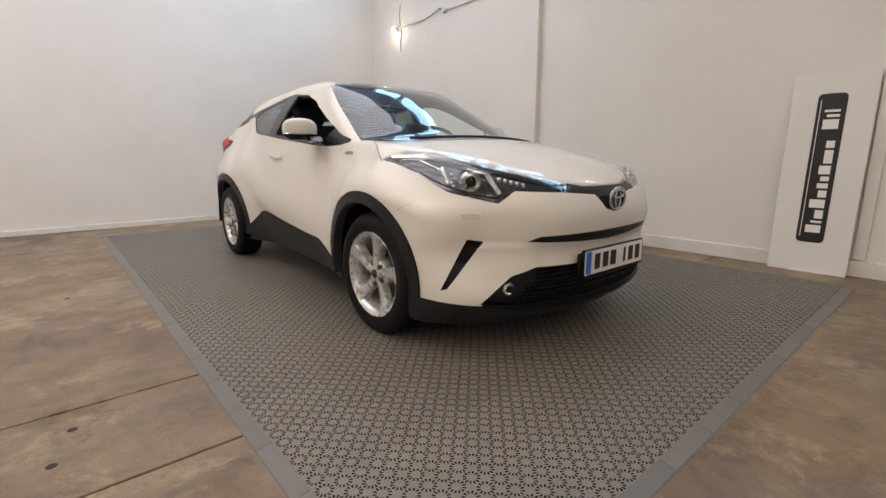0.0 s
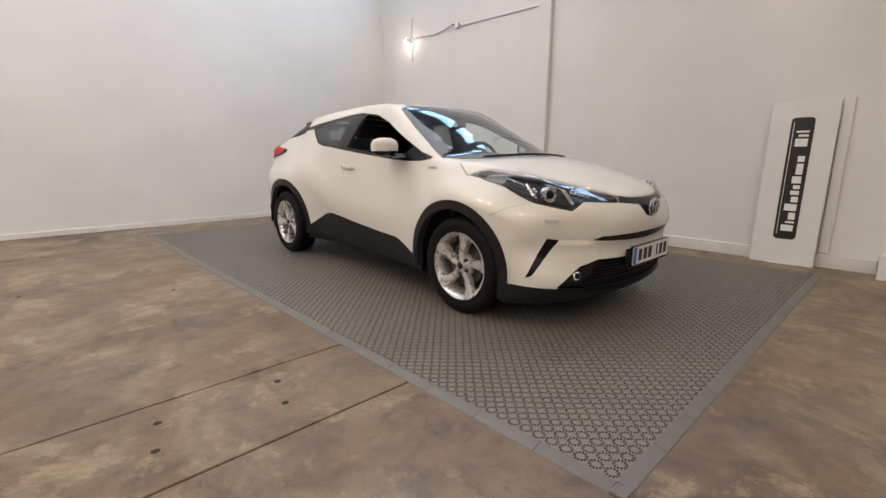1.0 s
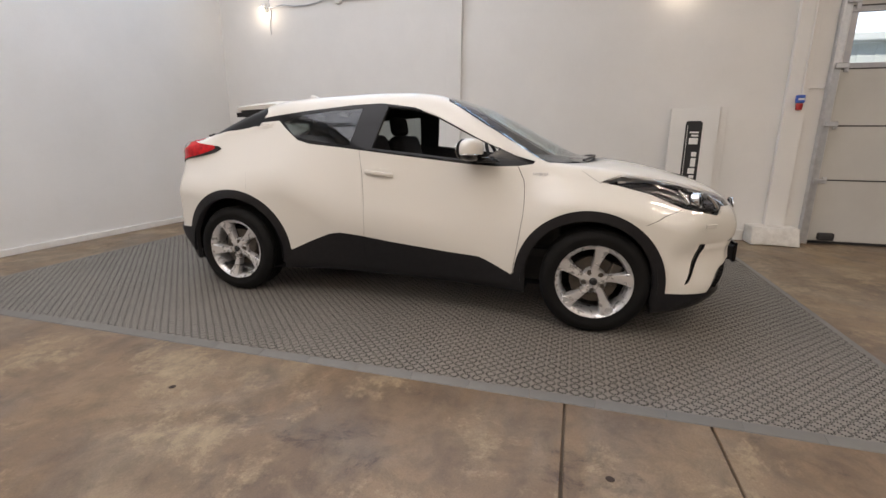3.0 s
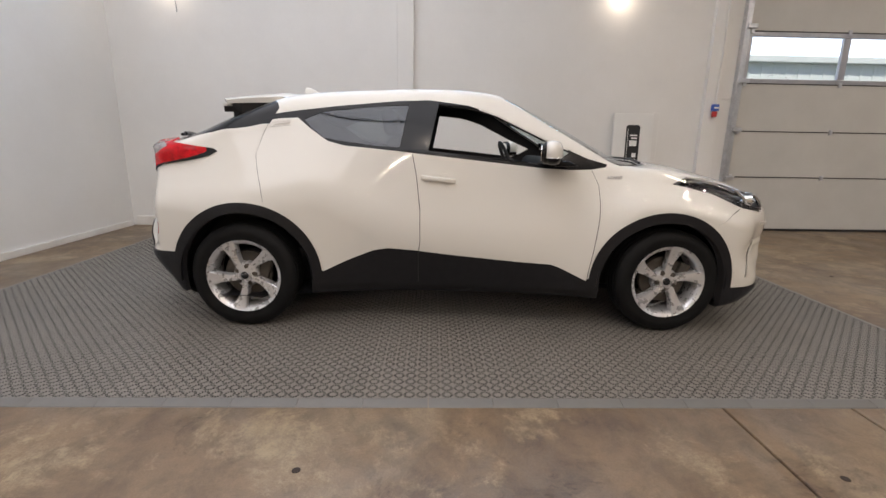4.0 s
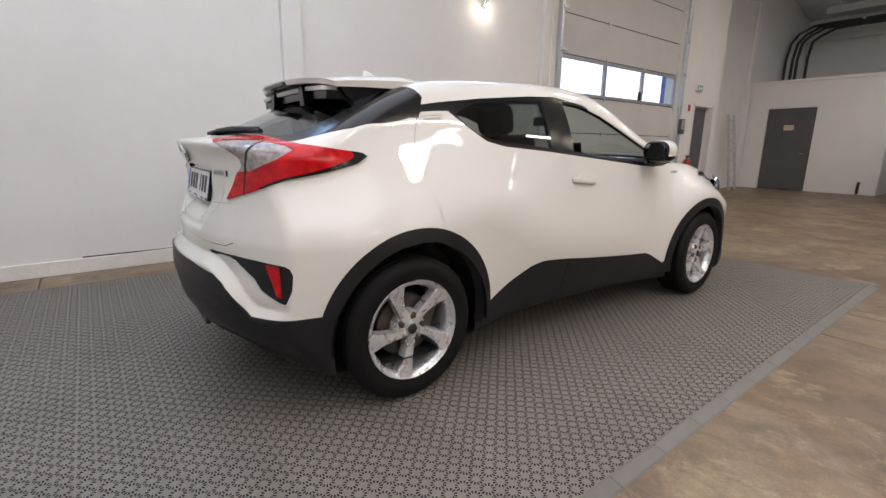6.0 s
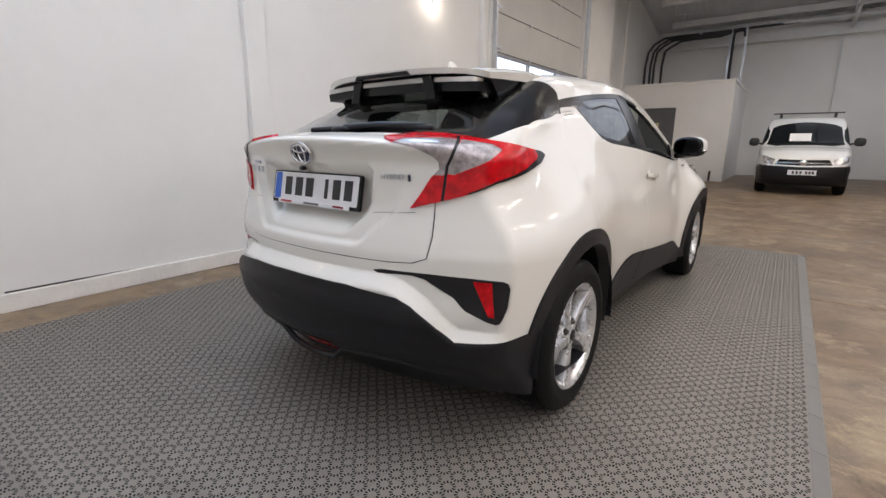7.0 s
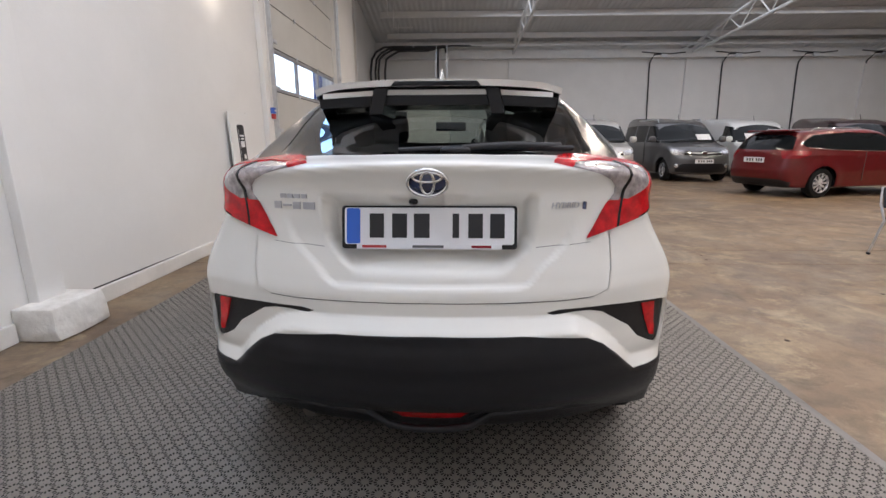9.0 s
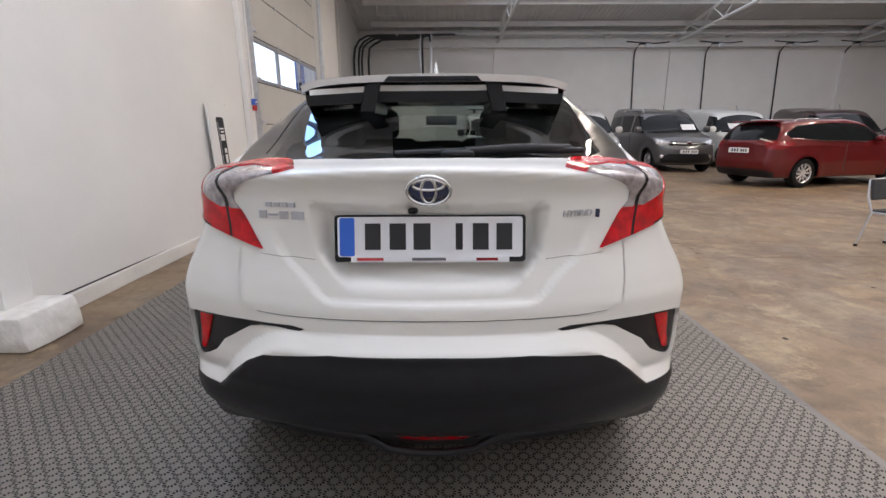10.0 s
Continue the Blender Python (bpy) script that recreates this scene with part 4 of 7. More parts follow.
    k.cut(side_view, [(0.915, 0.0), (1.68, 0.0), (1.686, 0.33), (0.914, 0.33)], "void", flank_side)
    k.cut(side_view, [(0.915, 0.0), (1.68, 0.0), (1.686, 0.33), (0.914, 0.33)], "void", lambda c, n: c[:, 1] > 0.58)
    return k


k = build_body()
k.panel({"body"}, "body_shell", PAINT, car)
k.panel({"bonnet", "bonnet_front"}, "bonnet", PAINT, car)
k.panel({"tailgate"}, "tailgate", PAINT, car)
k.panel({"front_bumper"}, "front_bumper", PAINT, car)
k.panel({"rear_bumper"}, "rear_bumper", PAINT, car)
k.panel({"front_door"}, "front_door", PAINT, car, joined=False)
k.panel({"rear_door"}, "rear_door", PAINT, car, joined=False)
SEAMS = ["seam_gate", "crease_shade", "seam_front", "seam_middle", "seam_rear", "seam_flap", "seam_bonnet", "seam_lamp", "seam_wing"]
# dark strips for the panel gaps, and the painted shade of the tailgate crease
for tag in SEAMS:
    k.panel({tag}, "panel_line", SEAM, car, out=-0.006, deep=0, joined=tag in ("seam_gate", "seam_lamp"))
k.panel({"sill"}, "sill_cladding", PLASTIC, car, out=0.010, deep=0.03, joined=False, label="black plastic sill cladding")
for fore in (False, True):
    k.panel({"arch"}, "arch_cladding", PLASTIC, car, out=0.012, deep=0.05, joined=False, label="black plastic wheel-arch cladding", keep=lambda c, fore=fore: (c[0] > 0) == fore)
k.panel({"rear_valance"}, "rear_valance", PLASTIC, car, out=0.006, deep=0.03, label="black textured plastic lower bumper")
k.panel({"lip"}, "front_lip", PLASTIC, car, out=0.012, deep=0.03, label="black plastic front lip")
k.panel({"under"}, "underbody", PLASTIC, car, out=-0.03, deep=0)
k.panel({"grille"}, "lower_grille", PLASTIC, car, out=-0.035, deep=0, label="black lower grille mesh")
k.panel({"slit"}, "grille_slit", PLASTIC, car, out=-0.004, deep=0)
k.panel({"slash"}, "bumper_intake", GLOSS_BLACK, car, out=-0.02, deep=0, joined=False)
k.panel({"nose_bar"}, "nose_bar", GLOSS_BLACK, car, out=-0.002, deep=0.01, label="gloss black bar behind the emblem")
k.panel({"fog_red"}, "rear_fog_lamp", RED_LENS, car, out=-0.004, deep=0)
k.panel({"bezel"}, "reflector_bezel", PLASTIC, car, out=-0.014, deep=0, joined=False)
k.panel({"reflector"}, "rear_reflector", RED_LENS, car, out=-0.009, deep=0.01, joined=False, label="dark red rear reflector")
for s in (1, -1):
    lampo = k.panel({"tail_red"}, "tail_lamp", RED_LENS, car, out=0.010, deep=0.03, sides=(s,), label="red rear lamp cluster")[0]
    k.panel({"tail_dark"}, "lamp_divider", GLOSS_BLACK, lampo, out=0.009, deep=0.02, sides=(s,))
    k.panel({"tail_tip"}, "lamp_tip", GLOSS_BLACK, lampo, out=0.009, deep=0.02, sides=(s,))
    k.panel({"tail_clear"}, "clear_lens", CLEAR_LAMP, lampo, out=0.008, deep=0.02, sides=(s,), label="clear lens section")
    k.panel({"tail_inner"}, "clear_lens", CLEAR_LAMP, lampo, out=0.006, deep=0.02, sides=(s,), label="clear lens section")
    head = k.panel({"headlamp"}, "headlamp", SMOKE, car, out=-0.045, deep=0, sides=(s,), label="dark housing headlamp with chrome strip")[0]
    glass_ob = k.panel({"headlamp"}, "headlamp_lens", LENS, head, out=0.001, deep=0, sides=(s,))[0]
    glass_ob.visible_shadow = False
k.panel({"trim"}, "window_trim", GLOSS_BLACK, car, out=-0.001, deep=0.012, joined=False, label="gloss black window frame")
k.panel({"hatch_frame"}, "hatch_window_frame", GLOSS_BLACK, car, out=-0.002, deep=0.012, label="black border of the rear window")
k.panel({"cowl"}, "cowl", PLASTIC, car, out=-0.008, deep=0.01)
for labels, name, mat, jn in (({"screen"}, "windscreen", SCREEN_GLASS, True), ({"hatch_glass"}, "rear_window", HATCH_GLASS, True), ({"rear_glass"}, "rear_side_window", REAR_GLASS, False)):
    for ob in k.panel(labels, name, mat, car, out=-0.004, deep=0, joined=jn):
        ob.visible_shadow = False
solid = {"body", "trim", "front_door", "rear_door", "hatch_frame", "tailgate", *SEAMS, "tail_red", "tail_clear", "tail_inner", "tail_dark", "tail_tip", "sill"}
k.panel(solid, "cabin_lining", LINING, car, out=-0.03, deep=0, flip=True, keep=lambda c: -2.0 < c[0] < 1.3 and c[2] > 0.45)


# wheels
def wheel(parent, x, y, steer, phase):
    s = 1 if y > 0 else -1
    w = new("wheel")
    w.parent = parent
    w.matrix_basis = pose(x, y, 0.33, 0, 0, steer + (0 if s > 0 else 180))
    tagged(w, label="silver alloy wheel with black tyre")
    prof = [(0.220, -0.10), (0.230, -0.105), (0.27, -0.112), (0.305, -0.104), (0.322, -0.088)]
    for a in (-0.062, -0.022, 0.022, 0.062):
        prof += [(0.3285, a - 0.016), (0.3285, a - 0.006), (0.321, a - 0.004), (0.321, a + 0.002), (0.3285, a + 0.004)]
    prof += [(0.3285, 0.078), (0.322, 0.088), (0.305, 0.104), (0.285, 0.110), (0.27, 0.112), (0.262, 0.1095), (0.234, 0.106), (0.225, 0.095)]
    part("tyre", lathe(prof, 72), TYRE, w, "black rubber tyre", 40)
    part("rim", lathe([(0.217, -0.10), (0.203, -0.08), (0.191, 0.0), (0.199, 0.065), (0.207, 0.088), (0.219, 0.098), (0.229, 0.104), (0.232, 0.101), (0.229, 0.094)], 72), ALLOY, w, "silver alloy rim", 40)
    part("brake_disc", lathe([(0.0, 0.02), (0.145, 0.02), (0.148, 0.01), (0.148, -0.005), (0.0, -0.005)], 48), BRAKE, w, "", 40)
    part("brake_caliper", turned(box(-0.035, -0.015, -0.07, 0.035, 0.045, 0.07, 0.012), pose(-0.115, 0, 0.04, 0, -20, 0)), BRAKE, w)
    part("hub", lathe([(0.0, 0.083), (0.028, 0.083), (0.034, 0.076), (0.070, 0.071), (0.080, 0.058), (0.083, 0.02)], 40), ALLOY, w, "", 40)
    part("hub_cap", lathe([(0.0, 0.091), (0.019, 0.090), (0.024, 0.086), (0.025, 0.080)], 28), SMOKE, w, "dark wheel centre cap", 40)
    bm = bmesh.new()
    n = 8
    for j in range(5):
        a0 = 2 * math.pi * j / 5 + radians(phase)
        rows = []
        for i in range(n + 1):
            u = i / n
            r = 0.030 + (0.226 - 0.030) * u
            lean = radians(-13 * (1 - u) ** 1.5)
            w0 = 0.0225 - 0.0055 * math.sin(math.pi * u) + 0.0275 * u**2
            hgt = 0.080 + 0.020 * u - 0.008 * math.sin(math.pi * u)
            ring = []
            for t, dz in ((-1.12, -0.045), (-1.0, -0.004), (-0.9, 0.0), (0.0, 0.003), (0.88, -0.001), (1.0, -0.006), (1.15, -0.048)):
                off = t * w0
                a = a0 + lean
                px, pz = r * math.cos(a) - off * math.sin(a), r * math.sin(a) + off * math.cos(a)
                ring.append(bm.verts.new((px, hgt + dz, pz)))
            rows.append(ring)
        for p, q in zip(rows, rows[1:]):
            for t in range(6):
                bm.faces.new((p[t], p[t + 1], q[t + 1], q[t]))
        part("spoke", bm, ALLOY, w, "", 30)
        bm = bmesh.new()
        a1 = a0 + radians(36)
        part("wheel_nut", turned(lathe([(0.0, 0.018), (0.008, 0.018), (0.011, 0.012), (0.017, 0.011), (0.018, 0.0)], 14), pose(0.056 * math.cos(a1), 0.0655, 0.056 * math.sin(a1))), BRAKE, w, "", 30)
    return w


for x in (-1.285, 1.30):
    for y in ((0.750, -0.750) if x > 0 else (0.745, -0.745)):
        wheel(car, x + (0.043 if x > 0 else -0.02), y, 1.5 if x > 0 else 0, 29 if x > 0 else 67)
        s = 1 if y > 0 else -1
        bm = bmesh.new()
        rings = []
        for i in range(25):
            a = math.pi * (i / 24) * 1.06 - 0.10
            rings.append([bm.verts.new((x + 0.405 * math.cos(a), s * 0.58, 0.33 + 0.405 * math.sin(a))), bm.verts.new((x + 0.405 * math.cos(a), s * 0.87 - s * 0.015, 0.33 + 0.405 * math.sin(a)))])
        for p, q in zip(rings, rings[1:]):
            bm.faces.new((p[0], p[1], q[1], q[0]))
        part("wheel_liner", bm, PLASTIC, car)
        part("wheel_liner", prism([(a, max(b, 0.24)) for a, b in ring_outline(x, 0.33, 0.41, 32)], s * 0.58, s * 0.575), PLASTIC, car)
part("floor_pan", box(-1.75, -0.56, 0.22, 1.8, 0.56, 0.32, 0.03), PLASTIC, car)



# ---- the crossover's fittings ----
def on_side(x, z):
    return float(body_side(np.array(x), np.array(z)))


def on_tail(y, z):
    return float(rear_line(np.array(z)) + tail_bow(y))


def spoiler():
    bm = bmesh.new()
    nu, nv = 10, 28
    def z_at(u, y):
        x = -1.02 - 0.575 * u
        return x, 1.468 - 0.020 * u - 0.030 * u * u - (0.06 + 0.03 * u) * y * y - 0.034 * (abs(y) / 0.515) ** 8
    tops, lows = [], []
    for i in range(nu + 1):
        u = i / nu
        rt, rl = [], []
        for j in range(nv + 1):
            v = -1 + 2 * j / nv
            y = v * (0.515 - 0.03 * u)
            uu = u * (1 - 0.20 * abs(v) ** 3)
            x, z = z_at(uu, y)
            z += 0.014 * min(1, u * 5)
            rt.append(bm.verts.new((x, y, z)))
            rl.append(bm.verts.new((x + 0.006, y * 0.99, z - 0.022 - 0.02 * (1 - u))))
        tops.append(rt)
        lows.append(rl)
    for a in range(nu):
        for j in range(nv):
            bm.faces.new((tops[a][j], tops[a][j + 1], tops[a + 1][j + 1], tops[a + 1][j]))
            bm.faces.new((lows[a][j], lows[a + 1][j], lows[a + 1][j + 1], lows[a][j + 1]))
    for j in range(nv):
        bm.faces.new((tops[nu][j], tops[nu][j + 1], lows[nu][j + 1], lows[nu][j]))
        bm.faces.new((tops[0][j + 1], tops[0][j], lows[0][j], lows[0][j + 1]))
    for i in range(nu):
        for j in (0, nv):
            bm.faces.new((tops[i][j], tops[i + 1][j], lows[i + 1][j], lows[i][j]))
    sp = part("rear_spoiler", bm, PAINT, car, "white roof spoiler over the rear window", 50)
    # slot under it, struts and side arms down to the glass
    part("slot_panel", prism([(-0.44, 1.388), (-0.2, 1.402), (0.2, 1.402), (0.44, 1.388), (0.44, 1.370), (0.2, 1.383), (-0.2, 1.383), (-0.44, 1.370)], -1.22, -1.525, "yz"), PAINT, sp, "white strip in the slot under the spoiler")
    part("slot_frame", prism([(-0.46, 1.370), (-0.2, 1.383), (0.2, 1.383), (0.46, 1.370), (0.455, 1.334), (0.2, 1.346), (-0.2, 1.346), (-0.455, 1.334)], -1.22, -1.51, "yz"), GLOSS_BLACK, sp)
    for s in (1, -1):
        part("spoiler_strut", prism([(s * 0.182, 1.412), (s * 0.238, 1.410), (s * 0.262, 1.31), (s * 0.208, 1.31)], -1.22, -1.54, "yz", 0.004), GLOSS_BLACK, sp)
        part("spoiler_arm", prism([(-1.16, 1.415), (-1.45, 1.392), (-1.455, 1.378), (-1.42, 1.345), (-1.37, 1.300), (-1.24, 1.315)], s * 0.425, s * 0.478, "xz", 0.006), GLOSS_BLACK, sp)
    part("brake_lamp", prism([(-0.15, 1.424), (0.15, 1.424), (0.165, 1.408), (-0.165, 1.408)], -1.56, -1.600, "yz", 0.003), GLOSS_BLACK, sp, "dark high-level brake lamp")


spoiler()
# roof aerial
bm = bmesh.new()
fin = [(-0.88, 0.020, 0.0), (-0.93, 0.018, 0.026), (-0.99, 0.012, 0.055), (-1.02, 0.008, 0.066), (-1.045, 0.006, 0.064), (-1.055, 0.014, 0.0)]
rows = [[bm.verts.new((x, s * w * q, 1.474 + h * t)) for s, q, t in ((1, 1.6, 0.0), (1, 1.0, 0.35), (1, 0.6, 0.9), (0, 0, 1.0), (-1, 0.6, 0.9), (-1, 1.0, 0.35), (-1, 1.6, 0.0))] for x, w, h in [(q - 0.055, w, h) for q, w, h in fin]]
for a, b in zip(rows, rows[1:]):
    for j in range(6):
        bm.faces.new((a[j], a[j + 1], b[j + 1], b[j]))
part("roof_aerial", bm, PAINT, car, "white shark-fin roof aerial", 50)


def blob(cx, cy, cz, sx, sy, sz, power=2.6, n=28, m=16, keep=None):
    """A rounded box-like solid."""
    bm = bmesh.new()
    f = lambda c: math.copysign(abs(c) ** (2 / power), c)
    rings = []
    for i in range(m + 1):
        a = -math.pi / 2 + math.pi * i / m
        rings.append([bm.verts.new((cx + sx * f(math.cos(a)) * f(math.cos(2 * math.pi * j / n)), cy + sy * f(math.cos(a)) * f(math.sin(2 * math.pi * j / n)), cz + sz * f(math.sin(a)))) for j in range(n)])
    for a, b in zip(rings, rings[1:]):
        for j in range(n):
            bm.faces.new((a[j], a[(j + 1) % n], b[(j + 1) % n], b[j]))
    bmesh.ops.remove_doubles(bm, verts=bm.verts[:], dist=1e-5)
    if keep:
        geom = bm.verts[:] + bm.edges[:] + bm.faces[:]
        bmesh.ops.bisect_plane(bm, geom=geom, plane_co=keep[0], plane_no=keep[1], clear_inner=True)
    return bm


for s in (1, -1):
    # door mirror
    cut = (0.5, 0, 1.075)
    mir = part("door_mirror", blob(0.548, s * 0.902, 1.105, 0.058, 0.106, 0.070, keep=(cut, (0.0, 0, 1))), PAINT, car, "white door mirror with dark lower shell", 180)
    mir.matrix_basis = pose(0.565, s * 0.872, 1.112, 0, 0, s * 15) @ pose(-0.548, -s * 0.902, -1.105)
    part("lower_shell", blob(0.548, s * 0.902, 1.105, 0.0575, 0.1055, 0.0695, keep=(cut, (0.0, 0, -1))), GLOSS_BLACK, mir, "gloss black lower shell", 180)
    part("indicator_strip", blob(0.552, s * 0.908, 1.078, 0.056, 0.102, 0.008), CHROME, mir, "", 180)
    part("mirror_surround", prism([(s * (0.902 + a), 1.105 + b) for a, b in rounded(0.178, 0.105, 0.045)], 0.487, 0.502, "yz", 0.004), GLOSS_BLACK, mir)
    part("mirror_shell", blob(0.505, s * 0.902, 1.105, 0.016, 0.103, 0.066), GLOSS_BLACK, mir, "gloss black inner shell", 180)
    part("mirror_glass", prism([(s * (0.905 + a), 1.105 + b) for a, b in rounded(0.165, 0.094, 0.042)], 0.4835, 0.4875, "yz"), MIRROR, mir, "mirror glass")
    part("mirror_foot", prism([(0.54, 1.055), (0.64, 1.06), (0.70, 1.03), (0.56, 1.025)], s * 0.785, s * 0.86, "xz", 0.006), GLOSS_BLACK, mir)
    # door handle with its cup
    hx = [-0.205 + 0.21 * i / 6 for i in range(7)]
    bm = bmesh.new()
    rows = []
    for i, x in enumerate(hx):
        e = 0.006 if i in (0, 6) else 0.026
        y0, z = on_side(x, 0.945) + 0.002, 0.953 - 0.018 * i / 6
        rows.append([bm.verts.new((x, s * (y0 + d), z + h)) for d, h in ((0, -0.014), (e * 0.8, -0.012), (e, 0.0), (e * 0.8, 0.012), (0, 0.014))])
    for a, b in zip(rows, rows[1:]):
        for j in range(4):
            bm.faces.new((a[j], a[j + 1], b[j + 1], b[j]))
    part("door_handle", bm, PAINT, car, "white door handle", 60)
    part("handle_cup", prism([(-0.095 + a, 0.945 + b) for a, b in rounded(0.12, 0.062, 0.03)], s * (on_side(-0.1, 0.95) + 0.0015), s * (on_side(-0.1, 0.95) - 0.02)), PAINT, car)
    # hidden rear handle in the pillar
    part("pillar_handle", prism([(-1.13, 1.244), (-1.03, 1.257), (-1.024, 1.272), (-1.125, 1.260)], s * (on_side(-1.075, 1.258) - 0.012), s * (on_side(-1.075, 1.258) + 0.003), "xz", 0.003), PAINT, car)
    # headlamp insides: projector, light bar, chrome blade
    for c, r in (((1.90, s * 0.655, 0.835), 0.047),):
        part("projector", turned(lathe([(r, -0.03), (r, 0.012), (r * 0.8, 0.014), (r * 0.78, 0.006), (0.0, 0.010)], 28, axis="x"), Matrix.Translation(c) @ pose(0, 0, 0, 0, -6, s * 28)), CHROME, car, "chrome ringed projector lamp", 40)
        part("projector_eye", turned(lathe([(0.0, 0.012), (r * 0.4, 0.009), (r * 0.74, -0.004)], 24, axis="x"), Matrix.Translation(c) @ pose(0.004, 0, 0, 0, -6, s * 28)), DARK_GLASS, car, "", 60)
    for a, b, r in (((1.775, 0.712, 0.893), (1.835, 0.722, 0.822), 0.009), ((1.955, 0.605, 0.862), (2.020, 0.590, 0.782), 0.012), ((1.64, 0.735, 0.925), (1.76, 0.700, 0.880), 0.005), ((1.84, 0.615, 0.885), (1.935, 0.575, 0.862), 0.007)):
        part("chrome_fin", tube([(a[0], s * a[1], a[2]), ((a[0] + b[0]) / 2 + 0.006, s * ((a[1] + b[1]) / 2 + 0.006), (a[2] + b[2]) / 2), (b[0], s * b[1], b[2])], r), CHROME, car, "", 60)
    for q in range(5):
        part("lamp_reflector", blob(1.985 + 0.013 * q, s * (0.560 - 0.026 * q), 0.842 - 0.007 * q, 0.010, 0.010, 0.012, n=10, m=6), CHROME, car, "", 180)
    for q in range(4):
        part("lamp_reflector", blob(1.825 + 0.006 * (q % 2), s * (0.700 - 0.008 * (q % 2)), 0.862 - 0.017 * q, 0.010, 0.010, 0.009, n=10, m=6), CHROME, car, "", 180)
    blade = [(1.44, 0.765, 0.951), (1.60, 0.655, 0.952), (1.80, 0.545, 0.916), (1.98, 0.43, 0.868), (2.115, 0.285, 0.816)]
    bm = bmesh.new()
    rows = []
    for x, y, z in blade:
        rows.append([bm.verts.new((x - 0.012 + dx, s * (y - 0.012 + dx), z + dz)) for dx, dz in ((0.0, 0.003), (0.010, -0.010), (0.006, -0.024))])
    for a, b in zip(rows, rows[1:]):
        for j in range(2):
            bm.faces.new((a[j], a[j + 1], b[j + 1], b[j]))
    part("chrome_blade", bm, CHROME, car, "chrome blade along the headlamp", 60)
    low = [(1.66, 0.765, 0.878), (1.80, 0.745, 0.825), (1.93, 0.69, 0.785), (2.03, 0.615, 0.765), (2.06, 0.53, 0.800), (2.13, 0.36, 0.795)]
    part("lamp_trim", tube([(x - 0.012, s * (y - 0.008), z) for x, y, z in low], 0.004), GLOSS_BLACK, car, "", 60)
    # front fog lamp, headlamp washer cover
    part("fog_lamp", turned(lathe([(0.030, -0.03), (0.030, 0.004), (0.025, 0.009), (0.024, 0.000), (0.0, -0.012)], 28, axis="x"), pose(2.058, s * 0.556, 0.352, 0, 0, s * 24)), CHROME, car, "small round chrome fog lamp", 40)
    part("washer_cover", turned(box(-0.004, -0.042, -0.013, 0.004, 0.042, 0.013, 0.004), pose(1.972, s * 0.715, 0.693, 0, 8, s * 54)), PAINT, car)
    # dark border of the tail lamp, lamp spots
    part("lamp_spot", turned(lathe([(0.0, 0.014), (0.016, 0.010), (0.018, 0.0)], 18, axis="x"), pose(-1.865, s * 0.642, 1.085, 0, 0, 180 - s * 52)), CHROME, car)


def on_top(x, y):
    return float(top_line(np.array(x + 0.36 * y * y))) - 0.06 * y * y


for a, b in ((0.56, 0.02), (0.02, -0.50)):
    pts = [(1.305 - 0.30 * y * y, y, on_top(1.305 - 0.30 * y * y, y) + 0.010) for y in (a, (2 * a + b) / 3, (a + 2 * b) / 3, b)]
    part("screen_wiper", tube(pts, 0.008), PLASTIC, car, "", 60)


def emblem(x, z, w, h, face, parent, lean=0):
    """Plain oval ornament: a ring over an enamel disc with two inner ovals."""
    e = new("emblem")
    e.parent = parent
    e.matrix_basis = pose(x, 0, z, 0, lean, face)
    tagged(e, label="oval chrome ornament on dark blue")
    oval = lambda a, b, n=36, oz=0.0: [(0.008, a * math.cos(2 * math.pi * i / n), oz + b * math.sin(2 * math.pi * i / n)) for i in range(n)]
    bm = lathe([(0.0, 0.006), (0.9, 0.004), (1.0, 0.0)], 36, axis="x")
    part("disc", turned(bm, Matrix.Diagonal((1, w * 0.96, h * 0.96, 1))), BADGE_BLUE, e, "dark blue enamel disc", 60)
    part("ring", tube(oval(w, h), 0.0055, closed=True), CHROME, e, "", 60)
    part("inner_oval", tube(oval(w * 0.34, h * 0.86), 0.0045, closed=True), CHROME, e, "", 60)
    part("inner_oval", tube(oval(w * 0.72, h * 0.36, oz=h * 0.42), 0.0045, closed=True), CHROME, e, "", 60)


emblem(-2.021, 1.095, 0.058, 0.041, 180, car, 18)
emblem(2.236, 0.745, 0.068, 0.052, 0, car)


